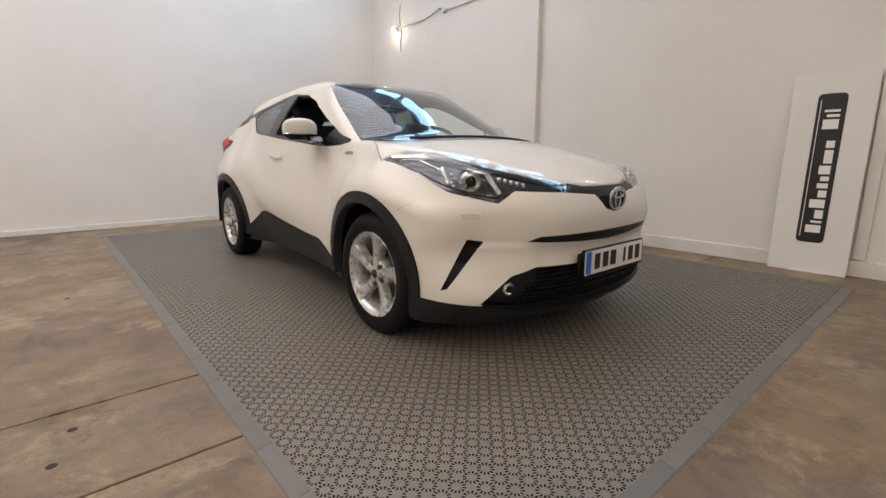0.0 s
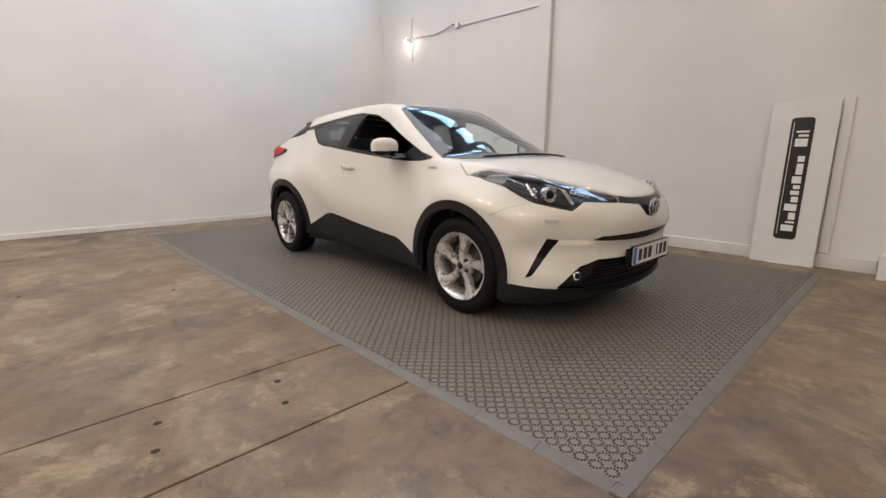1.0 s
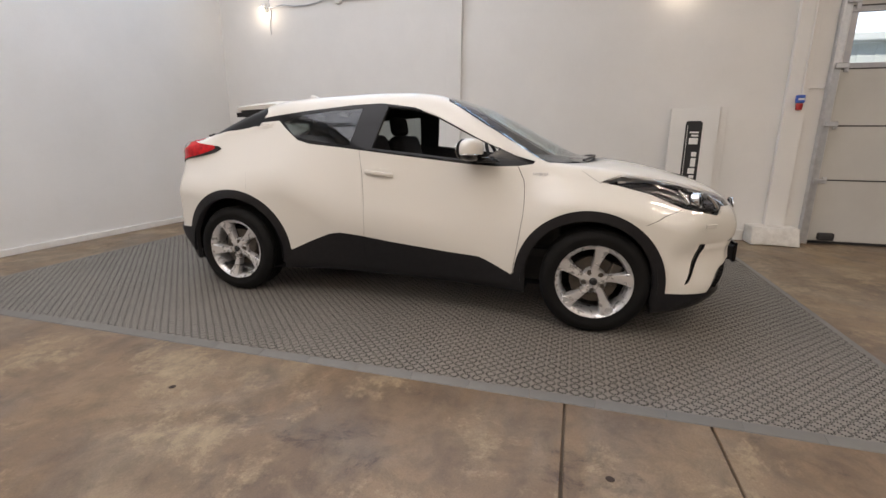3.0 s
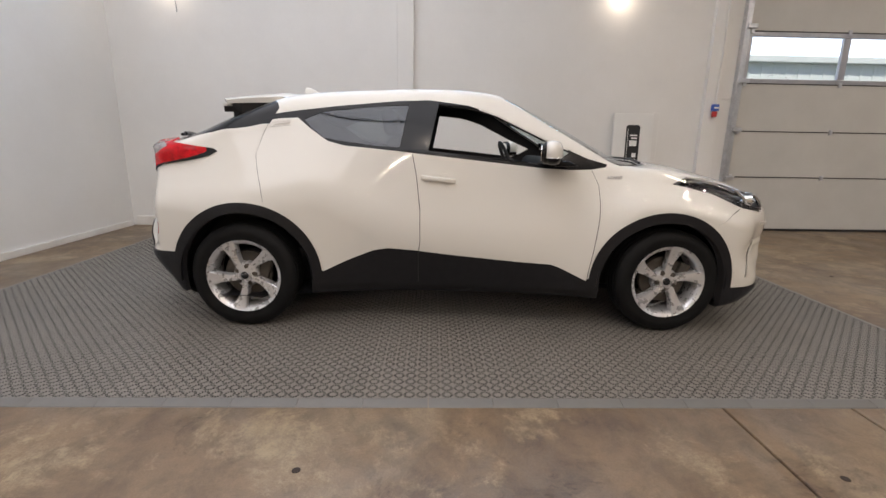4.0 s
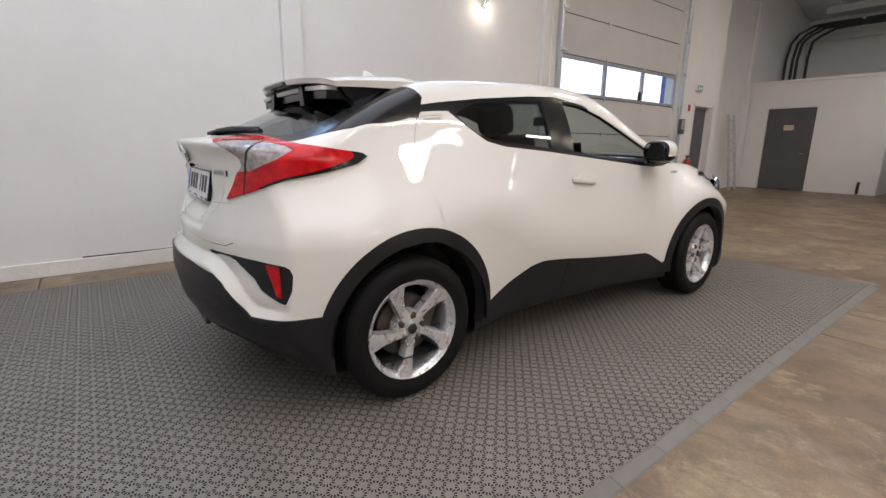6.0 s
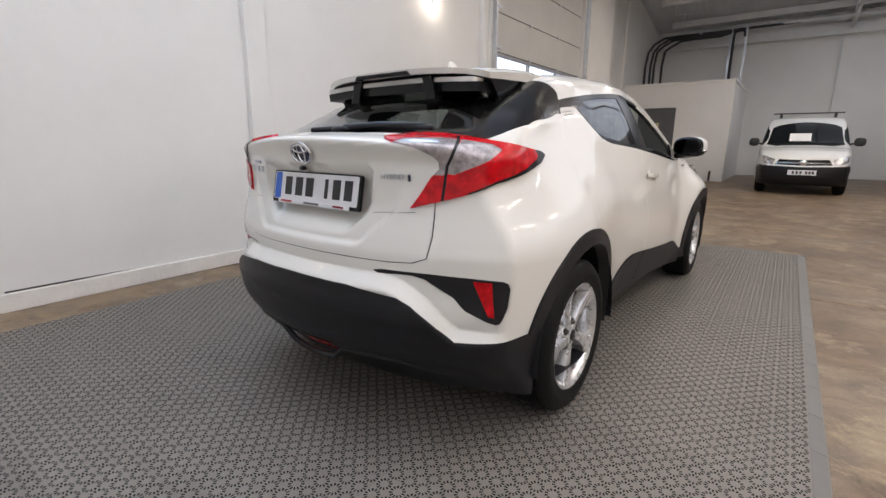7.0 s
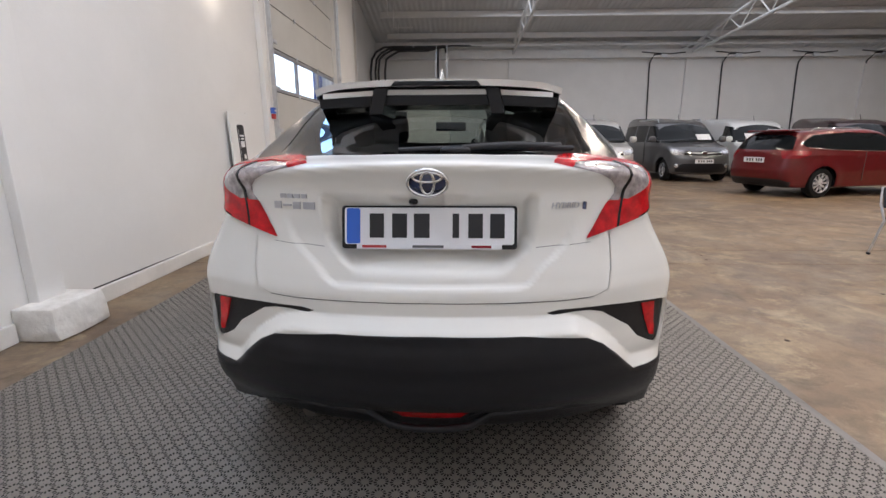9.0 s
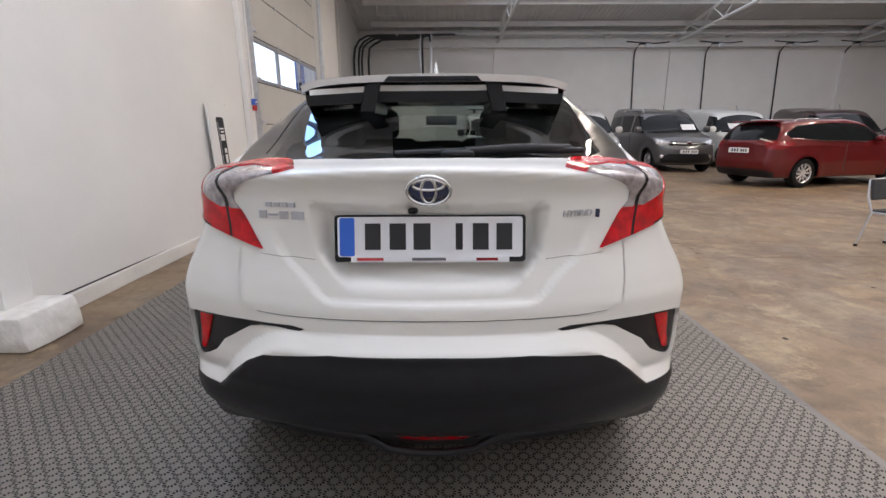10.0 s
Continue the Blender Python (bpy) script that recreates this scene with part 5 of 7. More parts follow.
def number_plate(x, z, face, parent, dealer, lean=0):
    p = new("number_plate")
    p.parent = parent
    p.matrix_basis = pose(x, 0, z, 0, lean, face)
    tagged(p, label="white number plate with dark bars and a blue band")
    part("holder", prism(rounded(0.536, 0.132, 0.01), -0.012, 0.004, "yz"), GLOSS_BLACK, p, "black plate holder")
    part("plate", prism([(a, b + 0.004) for a, b in rounded(0.518, 0.112, 0.008)], 0.0035, 0.0065, "yz"), PLATE_WHITE, p)
    part("blue_band", prism([(-0.232 + a, b + 0.004) for a, b in rounded(0.042, 0.108, 0.006)], 0.006, 0.0075, "yz"), PLATE_BLUE, p, "blue band")
    for y, w in ((-0.160, 0.044), (-0.090, 0.046), (-0.022, 0.048), (0.082, 0.020), (0.142, 0.044), (0.208, 0.044)):
        part("character_bar", box(0.006, y - w / 2, -0.032, 0.0078, y + w / 2, 0.042), INK, p, "dark bar")
    if dealer:
        part("dealer_strip", box(0.005, -0.222, -0.0665, 0.0085, 0.222, -0.050, 0.001), PLATE_WHITE, p)
        for y0, y1, m in ((-0.205, -0.13, RED_STEEL), (-0.05, 0.045, DARK_GREY), (0.13, 0.19, RED_DARK)):
            part("strip_bar", box(0.0083, y0, -0.0625, 0.0093, y1, -0.0545), m, p)


number_plate(-1.978, 0.953, 180, car, True, -11)
number_plate(2.248, 0.455, 0, car, False)
part("plate_bracket", box(2.20, -0.25, 0.40, 2.25, 0.25, 0.50, 0.01), PLASTIC, car)
part("camera_lens", blob(-1.992, 0.045, 1.034, 0.012, 0.014, 0.009), GLOSS_BLACK, car, "", 180)
# rear wiper
part("rear_wiper", tube([(-1.895, -0.10, 1.188), (-1.865, -0.25, 1.196), (-1.80, -0.42, 1.192)], 0.013), PLASTIC, car, "black rear wiper", 60)
part("wiper_blade", tube([(-1.895, 0.10, 1.182), (-1.875, -0.15, 1.190), (-1.80, -0.46, 1.186)], 0.010), PLASTIC, car, "", 60)
part("wiper_cap", blob(-1.885, -0.08, 1.182, 0.035, 0.05, 0.014), PLASTIC, car, "", 180)


def lettering(body, size, m, mat, parent, name):
    """Raised metal letters."""
    c = bpy.data.curves.new(name, "FONT")
    c.body, c.size, c.extrude, c.align_x, c.align_y = body, size, 0.0015, "CENTER", "CENTER"
    c.shear = 0.15
    t = bpy.data.objects.new(name, c)
    me = bpy.data.meshes.new_from_object(t)
    bpy.data.objects.remove(t)
    me.materials.clear()
    me.materials.append(mat)
    ob = new(name, me)
    ob.parent = parent
    ob.matrix_basis = m
    return tagged(ob, label="raised chrome letters")


lettering("HYBRID", 0.026, pose(on_tail(0.41, 1.02) - 0.004, -0.412, 1.02, 90, 0, -90 + 14), GATE_FRAME, car, "hybrid_badge")
part("badge_mark", turned(box(-0.006, -0.003, -0.012, 0.006, 0.003, 0.012, 0.002), pose(on_tail(0.475, 1.018) - 0.004, -0.474, 1.018, 0, 0, 72)), BADGE_BLUE, car)
lettering("HYBRID", 0.026, pose(0.98, -on_side(0.98, 0.968) - 0.004, 0.967, 84, 0, 0), GATE_FRAME, car, "hybrid_badge")
lettering("HYBRID", 0.026, pose(0.98, on_side(0.98, 0.968) + 0.004, 0.967, 84, 0, 180), GATE_FRAME, car, "hybrid_badge")
# model name, as plain bars
for y, w, z, h in ((0.478, 0.024, 1.018, 0.022), (0.445, 0.030, 1.018, 0.006), (0.412, 0.026, 1.018, 0.022), (0.370, 0.040, 1.018, 0.022), (0.457, 0.020, 1.047, 0.013), (0.433, 0.020, 1.047, 0.013), (0.409, 0.020, 1.047, 0.013), (0.385, 0.018, 1.047, 0.013)):
    part("badge_bar", turned(box(-0.002, -w / 2, -h / 2, 0.002, w / 2, h / 2), pose(on_tail(y, z) - 0.002, y, z, 0, 0, -14)), GATE_FRAME, car)
# lower grille bars
for i in range(5):
    z = 0.292 + 0.030 * i
    half = 0.50 - 0.035 * i
    pts = [(float(nose_line(np.array(z))) - float(nose_bow(abs(y), z)) - 0.022, y, z + 0.004 * (j % 2)) for j, y in enumerate(np.linspace(-half, half, 17))]
    part("grille_bar", tube(pts, 0.004, n=5), PLASTIC, car)
# honeycomb behind the bars
hex_mesh = bmesh.new()
for i in range(9):
    for j in range(-17, 18):
        y, z = 0.030 * j + (0.015 if i % 2 else 0), 0.282 + 0.0195 * i
        if abs(y) > 0.53 - 0.9 * (z - 0.28) ** 1.2:
            continue
        x = float(nose_line(np.array(z))) - float(nose_bow(abs(y), z)) - 0.018
        ring = [(y + r * math.cos(radians(60 * q + 30)), z + 0.78 * r * math.sin(radians(60 * q + 30)), d) for d, r in ((0.0, 0.0165), (0.0, 0.0135), (-0.014, 0.0135)) for q in range(6)]
        vs = [hex_mesh.verts.new((x + d, a, b)) for a, b, d in ring]
        for lo in (0, 6):
            for q in range(6):
                hex_mesh.faces.new((vs[lo + q], vs[lo + (q + 1) % 6], vs[lo + 6 + (q + 1) % 6], vs[lo + 6 + q]))
tagged(part("grille_mesh", hex_mesh, PLASTIC, car, "black honeycomb grille mesh"), label="black honeycomb grille mesh", kind="stuff")
# exhaust
part("exhaust", tube([(-1.60, 0.45, 0.225), (-1.84, 0.47, 0.225)], 0.026, n=14), BRAKE, car, "", 60)
lip = [(-1.80, 0.66, 0.285), (-1.92, 0.55, 0.335), (-2.0, 0.40, 0.362), (-2.03, 0.20, 0.352), (-2.02, 0.135, 0.298), (-2.015, 0.05, 0.280)]
part("lower_lip", tube([*lip, *[(x, -y, z) for x, y, z in lip[::-1]]], 0.013), PLASTIC, car, "", 60)


# cabin
def seat(x, y, w):
    part("seat", box(x - 0.24, y - w / 2, 0.50, x + 0.28, y + w / 2, 0.68, 0.06, seg=3), FABRIC, car, "black fabric seat", 60)
    part("seat_back", turned(box(-0.07, -w / 2, 0.0, 0.07, w / 2, 0.60, 0.05, seg=3), pose(x - 0.24, y, 0.62, 0, -16, 0)), FABRIC, car, "black fabric seat back", 60)


def headrest(x, y, z):
    part("headrest", turned(box(-0.05, -0.13, 0.0, 0.05, 0.13, 0.17, 0.045, seg=3), pose(x, y, z, 0, -10, 0)), FABRIC, car, "black headrest", 60)
    for d in (-0.06, 0.06):
        part("headrest_post", tube([(x, y + d, z - 0.06), (x, y + d, z + 0.03)], 0.006), CHROME, car)


for y in (0.37, -0.37):
    seat(0.02, y, 0.48)
    headrest(-0.41, y, 1.20)
seat(-0.90, 0.0, 1.24)
for y in (0.42, -0.42):
    headrest(-1.28, y, 1.16)
part("dashboard", turned(box(-0.22, -0.70, -0.16, 0.26, 0.70, 0.10, 0.06, seg=3), pose(0.86, 0, 0.95, 0, 4, 0)), LINING, car, "", 60)
part("dash_screen", turned(box(-0.012, -0.13, -0.07, 0.012, 0.13, 0.07, 0.008), pose(0.70, -0.02, 1.10, 0, -14, 0)), DARK_GLASS, car)
part("steering_wheel", turned(tube([(0, 0.18 * math.cos(2 * math.pi * i / 32), 0.18 * math.sin(2 * math.pi * i / 32)) for i in range(32)], 0.015, closed=True), pose(0.48, 0.37, 1.00, 0, -24, 0)), LINING, car, "black steering wheel", 60)
part("steering_hub", turned(blob(0, 0, 0, 0.04, 0.10, 0.06), pose(0.50, 0.37, 0.99, 0, -24, 0)), LINING, car, "", 180)
for a in (0, 180, 270):
    part("steering_spoke", turned(box(-0.01, 0.06, -0.018, 0.01, 0.175, 0.018, 0.005), pose(0.485, 0.37, 1.0, 0, -24, 0) @ pose(0, 0, 0, a, 0, 0)), LINING, car)
part("inner_mirror", turned(box(-0.015, -0.12, -0.035, 0.015, 0.12, 0.035, 0.012), pose(0.44, 0.0, 1.325, 0, 10, 0)), LINING, car, "interior mirror")
part("parcel_shelf", box(-1.80, -0.50, 1.06, -1.36, 0.50, 1.09, 0.01), LINING, car)
part("cabin_floor", box(-1.8, -0.66, 0.42, 1.1, 0.66, 0.47), LINING, car)
part("firewall", box(1.08, -0.68, 0.45, 1.12, 0.68, 1.0), LINING, car)



# ---- gate, side door and what hangs on the sign wall ----
gate = tagged(thing("door_1", "white sectional overhead gate with a window strip, closed", "gate"), kind="structure")
GX = WX + 0.075
SEAMS = (0.03, 0.765, 1.385, 2.005, 2.655, 3.28, 3.92, 4.35)
for z0, z1 in zip(SEAMS, SEAMS[1:]):
    if abs(z0 - 2.005) < 0.01:
        for zz0, zz1 in ((z0, z0 + 0.065), (z1 - 0.065, z1)):
            part("window_rail", box(GX, GY1 - 0.05, zz0 + 0.003, GX + 0.045, GY0 + 0.05, zz1 - 0.003, 0.006), GATE_FRAME, gate, "grey aluminium window rail")
        for y in (GY0 - 0.055, -1.945, -3.225, GY1 + 0.01):
            part("mullion", box(GX, y - 0.045, z0 + 0.066, GX + 0.045, y + 0.045, z1 - 0.066, 0.005), GATE_FRAME, gate)
        for y0, y1 in ((-0.65, -1.90), (-1.99, -3.18), (-3.27, -4.50)):
            ob = part("pane", box(GX + 0.018, y1, z0 + 0.064, GX + 0.024, y0, z1 - 0.064), PANE, gate)
            ob.visible_shadow = False
    else:
        part("gate_panel", box(GX, GY1 - 0.05, z0 + 0.004, GX + 0.045, GY0 + 0.05, z1 - 0.004, 0.006), GATE, gate)
part("rubber_seal", box(GX + 0.005, GY1 - 0.02, 0.0, GX + 0.04, GY0 + 0.02, 0.032, 0.004), CABLE, gate, "black rubber floor seal")
for z in (0.765, 1.385, 2.005, 2.655, 3.28, 3.92):
    part("seam_strip", box(GX - 0.004, GY1, z - 0.007, GX + 0.02, GY0, z + 0.007), SEAM, gate)
    for y in (GY0 - 0.08, -1.945, -3.225, GY1 + 0.06):
        part("hinge", box(GX - 0.022, y - 0.022, z - 0.035, GX + 0.002, y + 0.022, z + 0.035, 0.006), GALV, gate)
for y, w in ((GY0 + 0.07, 1), (GY1 - 0.07, -1)):
    part("guide_rail", box(WX - 0.055, y - 0.045, 0.02, WX + 0.03, y + 0.045, 6.2, 0.006), GALV, gate, "galvanised vertical guide rail")
    part("guide_lip", box(WX - 0.075, y - 0.012 + 0.03 * w, 0.02, WX - 0.054, y + 0.012 + 0.03 * w, 6.2, 0.003), GALV, gate)
    for z in (0.76, 1.4, 2.02, 2.68, 3.3):
        part("roller_bracket", box(WX - 0.095, y - 0.09 * (w > 0) - 0.02, z - 0.028, WX - 0.056, y + 0.09 * (w < 0) + 0.02, z + 0.028, 0.008), GALV, gate)
part("bottom_bracket", box(WX - 0.12, GY0 - 0.22, 0.07, WX - 0.06, GY0 - 0.05, 0.16, 0.02), CABLE, gate)
part("latch", box(GX - 0.03, -3.16, 2.06, GX - 0.001, -3.07, 2.22, 0.008), CABLE, gate)
structure("trim", box(WX - 0.03, GY0 + 0.14, 1.79, WX - 0.001, GY0 + 0.35, 1.83, 0.004), WALL, "small white ledge beside the gate")
structure("ground", box(WX + 0.3, -40, -0.25, 90, 40, -0.06), ASPHALT, "grey asphalt yard outside the gate")
hall = tagged(thing("far_hall", "pale green clad hall across the yard", "building"))
part("wall", box(26, -23.6, -0.1, 32, -8.0, 5.85), PALE_CLAD, hall)
for k in range(21):
    part("cladding_rib", box(25.97, -23.4 + k * 0.73, 0, 26.0, -23.30 + k * 0.73, 5.8), PALE_CLAD, hall)
part("roof", box(25.6, -24.0, 5.85, 32.4, -7.6, 6.2, 0.04), PALE_CLAD, hall)
structure("backdrop", prism([(-420, -10), (70, -10), (70, 90), (-420, 90)], 75, 75.5, "yz"), SKY_GLOW, "bright pale sky beyond the yard")
tagged(part("gate_post", box(5.5, -5.62, -0.06, 5.62, -5.22, 3.4, 0.01), BLUE_STEEL), "blue painted steel post outside the gate", "post")

side_door = tagged(thing("door_2", "dark grey side door set in a white reveal, closed", "door"), kind="structure")
part("door_leaf", box(WX + 0.12, DY1 + 0.03, 0.01, WX + 0.17, DY0 - 0.03, 2.05, 0.004), DARK_GREY, side_door)
part("door_frame", box(WX + 0.10, DY1, 0, WX + 0.20, DY1 + 0.05, 2.08), STEEL_WHITE, side_door)
part("door_frame", box(WX + 0.10, DY0 - 0.05, 0, WX + 0.20, DY0, 2.08), STEEL_WHITE, side_door)
part("door_handle", tube([(WX + 0.12, DY1 + 0.12, 1.03), (WX + 0.07, DY1 + 0.12, 1.03), (WX + 0.07, DY1 + 0.24, 1.03)], 0.01), CHROME, side_door)
structure("trim", box(WX - 0.02, DY0, 0, WX - 0.001, DY0 + 0.06, 2.14, 0.004), STEEL_WHITE, "white door casing")
structure("trim", box(WX - 0.02, DY1 - 0.06, 0, WX - 0.001, DY1, 2.14, 0.004), STEEL_WHITE, "white door casing")

ex = thing("exit_sign", "green emergency exit sign on the wall", "sign", pose(WX, -5.42, 2.46))
part("box", box(-0.05, -0.13, -0.07, -0.001, 0.13, 0.07, 0.008), SIGN_WHITE, ex)
part("face", box(-0.053, -0.12, -0.06, -0.049, 0.12, 0.06), GREEN_SIGN, ex, "green pictogram face")
part("arrow_bar", box(-0.055, -0.09, -0.02, -0.0525, 0.0, 0.02), SIGN_LETTER, ex)
part("arrow_bar", box(-0.055, 0.03, -0.045, -0.0525, 0.08, 0.045), SIGN_LETTER, ex)

fe = thing("fire_extinguisher", "red fire extinguisher hanging on the wall", "fire extinguisher", pose(WX - 0.09, -5.13, 0.46))
part("cylinder", lathe([(0.0, 0.0), (0.07, 0.0), (0.078, 0.02), (0.078, 0.36), (0.06, 0.42), (0.025, 0.45), (0.02, 0.47)], 28, axis="z"), RED_STEEL, fe, "red steel cylinder", 40)
part("label", lathe([(0.0792, 0.12), (0.0792, 0.28)], 28, axis="z"), PAPER, fe, "pale label band", 40)
part("valve", box(-0.02, -0.03, 0.47, 0.02, 0.06, 0.52, 0.008), CABLE, fe)
part("hose", tube([(0, 0.03, 0.49), (-0.02, 0.1, 0.46), (-0.03, 0.11, 0.3), (-0.02, 0.1, 0.14)], 0.011), CABLE, fe, "", 60)
part("bracket", box(0.07, -0.03, 0.2, 0.089, 0.03, 0.42, 0.004), GALV, fe)
cb = thing("gate_control", "grey gate control box with cables on the wall", "control box", pose(WX, -4.70, 1.60))
part("box", box(-0.11, -0.09, -0.16, -0.001, 0.09, 0.16, 0.012), DARK_GREY, cb)
part("lid", box(-0.118, -0.08, -0.06, -0.109, 0.08, 0.14, 0.006), GATE_FRAME, cb)
part("button", lathe([(0.0, -0.132), (0.018, -0.132), (0.018, -0.117)], 16, axis="x"), RED_STEEL, cb)
part("cable", tube([(-0.05, 0.0, -0.16), (-0.045, 0.02, -0.6), (-0.04, -0.02, -1.1), (-0.04, 0.03, -1.5)], 0.011), CABLE, cb)
part("conduit", tube([(-0.03, -0.06, -0.16), (-0.03, -0.06, -1.44)], 0.014), GALV, cb)
tagged(part("wall_plate", box(WX - 0.02, -5.14, 1.95, WX - 0.001, -5.06, 2.09, 0.004), RED_STEEL), "small red call point on the wall", "call point")
rb = thing("power_socket", "blue and red power socket on the wall", "socket", pose(WX - 0.001, -0.185, 1.63))
part("housing", box(-0.135, -0.04, 0.0, -0.074, 0.04, 0.085, 0.01), BLUE_STEEL, rb)
part("plug", turned(lathe([(0.0, 0.0), (0.03, 0.0), (0.034, 0.05), (0.03, 0.07)], 16, axis="z"), pose(-0.105, 0, -0.075)), RED_STEEL, rb, "red round plug", 40)
part("cover", box(-0.14, -0.03, 0.03, -0.132, 0.03, 0.05, 0.002), PAPER, rb)
tagged(part("conduit", tube([(WX - 0.092, -0.20, 1.715), (WX - 0.092, -0.20, 6.0)], 0.014), WALL), "white painted cable conduit on the wall", "conduit")

# leaning sign board: the lettering stands as plain bars
board = thing("sign_board", "tall white board with a black name panel leaning on the wall", "sign", pose(WX - 0.115, 0.855, 0.0, 0, 2.6, 0))
part("panel", box(-0.012, -0.265, 0.0, 0.012, 0.265, 1.585, 0.003), SIGN_WHITE, board)
part("name_panel", prism([(a, b + 0.845) for a, b in rounded(0.185, 1.185, 0.035)], -0.0125, -0.0155, "yz"), INK, board, "black rounded name panel")
part("border_line", box(-0.0175, 0.066, 0.30, -0.0155, 0.071, 1.39), SIGN_LETTER, board)
zpos = 0.335
for h, tall in ((0.055, 1.0), (0.022, 0.72), (0.06, 0.55), (0.06, 1.0), (0.05, 0.55), (0.038, 0.7), (0.036, 0.55), (0.06, 0.75), (0.088, 0.55), (0.05, 0.55), (0.05, 0.0), (0.065, 1.0), (0.024, 0.8), (0.022, 1.0)):
    h *= 1.30
    if tall:
        part("letter_bar", box(-0.0175, -0.060, zpos, -0.0155, -0.060 + 0.100 * tall, zpos + h - 0.010), SIGN_LETTER, board, "white bar of lettering")
    zpos += h + 0.008
part("foot", box(-0.03, -0.12, 0.0, -0.012, 0.10, 0.012), SIGN_WHITE, board)
tagged(part("wall_board", box(WX - 0.03, 0.50, 0.14, WX - 0.002, 0.58, 1.6, 0.004), WALL), "narrow white batten standing at the wall", "batten")


def wall_lamp(y, z, watts):
    o = thing("wall_lamp", "small lit spot lamp clipped to the wall", "wall lamp", pose(WX, y, z), "wall lamps")
    part("mount", lathe([(0.0, -0.02), (0.03, -0.02), (0.034, -0.001)], 20, axis="x"), SIGN_WHITE, o)
    part("arm", tube([(-0.02, 0, 0), (-0.05, 0, 0.005), (-0.07, 0, 0.02)], 0.007), SIGN_WHITE, o)
    part("shade", turned(lathe([(0.018, 0.05), (0.03, 0.03), (0.042, -0.03), (0.040, -0.03), (0.028, 0.026)], 24, axis="z"), pose(-0.085, 0, 0.02, 20, 25, 0)), SIGN_WHITE, o, "white lamp shade", 40)
    b = part("bulb", lathe([(0.0, -0.035), (0.022, -0.03), (0.03, -0.01), (0.026, 0.01), (0.0, 0.02)], 20, axis="z"), BULB, o, "glowing bulb", 180)
    b.matrix_basis = pose(-0.09, 0, -0.005)
    b.visible_shadow = False
    lamp("wall_lamp_light", "POINT", watts, (1.0, 0.88, 0.70), pose(WX - 0.17, y, z - 0.03), radius=0.05)


wall_lamp(6.79, 3.04, 3.0)
wall_lamp(1.16, 3.02, 3.6)
tagged(part("lamp_cable", tube([(WX - 0.01, 6.72, 3.42), (WX - 0.012, 6.75, 3.3), (WX - 0.01, 6.74, 3.12), (WX - 0.012, 6.70, 3.0), (WX - 0.01, 6.74, 2.85), (WX - 0.012, 6.73, 2.7)], 0.006), GATE_FRAME), "thin grey lamp cable hanging down the wall", "cable")
tagged(part("lamp_cable", tube([(WX - 0.03, 6.74, 3.06), (WX - 0.02, 6.5, 3.09), (WX - 0.014, 6.3, 3.06), (WX - 0.014, 6.1, 3.06), (WX - 0.014, 5.9, 3.09), (WX - 0.02, 5.72, 3.14), (WX - 0.02, 5.66, 3.13)], 0.008), GATE_FRAME), "grey cable running along the wall", "cable")
jb = thing("junction_box", "small round white junction box on the wall", "junction box", pose(WX, 5.59, 3.10))
part("box", lathe([(0.0, -0.05), (0.045, -0.05), (0.052, -0.04), (0.052, -0.001)], 24, axis="x"), SIGN_WHITE, jb, "", 40)
part("gland", tube([(-0.03, 0.05, 0.02), (-0.03, 0.10, 0.03)], 0.014), DARK_GREY, jb)
tagged(part("cable_conduit", tube([(WX - 0.014, 5.54, 3.09), (WX - 0.014, 4.0, 3.085)], 0.011), STEEL_WHITE), "grey cable conduit running along the wall", "conduit")

# ---- office box, cable tray and cables at the far end ----
OX, OY, OZ = 2.26, -10.06, 2.94
bm = bmesh.new()
for x0, x1, z0 in ((OX, 3.78, 0), (3.78, 4.92, 2.26), (4.92, BX - 0.001, 0)):
    box(x0, OY - 0.12, z0, x1, OY, OZ, 0, bm)
box(OX, FY + 0.001, 0, OX + 0.12, OY - 0.12, OZ, 0, bm)
structure("office_wall", bm, WALL, "white walls of the small office room")
structure("office_roof", box(OX - 0.03, FY + 0.001, OZ, BX - 0.001, OY + 0.03, OZ + 0.08, 0.005), WALL, "flat white roof of the small office room")
od = tagged(thing("door_3", "dark grey steel office door with a small label, closed", "door"), kind="structure")
part("door_leaf", box(3.79, OY - 0.08, 0.01, 4.91, OY - 0.03, 2.25, 0.004), DARK_GREY, od)
part("door_label", box(4.25, OY - 0.029, 1.66, 4.49, OY - 0.024, 1.80), YELLOW_TAG, od, "pale yellow paper label")
part("door_handle", tube([(3.89, OY - 0.03, 1.02), (3.89, OY + 0.03, 1.02), (4.00, OY + 0.03, 1.02)], 0.01), CHROME, od)
tagged(part("water_tap", tube([(2.62, OY + 0.0, 0.30), (2.62, OY + 0.06, 0.30), (2.62, OY + 0.06, 0.02)], 0.03), CABLE), "short dark pipe stub beside the office wall", "pipe")
tray = thing("cable_tray", "white perforated cable tray under the roof", "cable tray", pose(0, FY + 0.75, 5.02))
part("rail", box(LX + 0.1, -0.12, 0.0, 4.0, -0.10, 0.07), STEEL_WHITE, tray)
part("rail", box(LX + 0.1, 0.10, 0.0, 4.0, 0.12, 0.07), STEEL_WHITE, tray)
for k in range(48):
    part("rung", box(LX + 0.3 + k * 0.41, -0.10, 0.01, LX + 0.36 + k * 0.41, 0.10, 0.03), STEEL_WHITE, tray)
for k in range(8):
    part("bracket", box(LX + 0.6 + k * 2.5, -0.4, -0.05, LX + 0.66 + k * 2.5, 0.12, 0.0), STEEL_WHITE, tray)
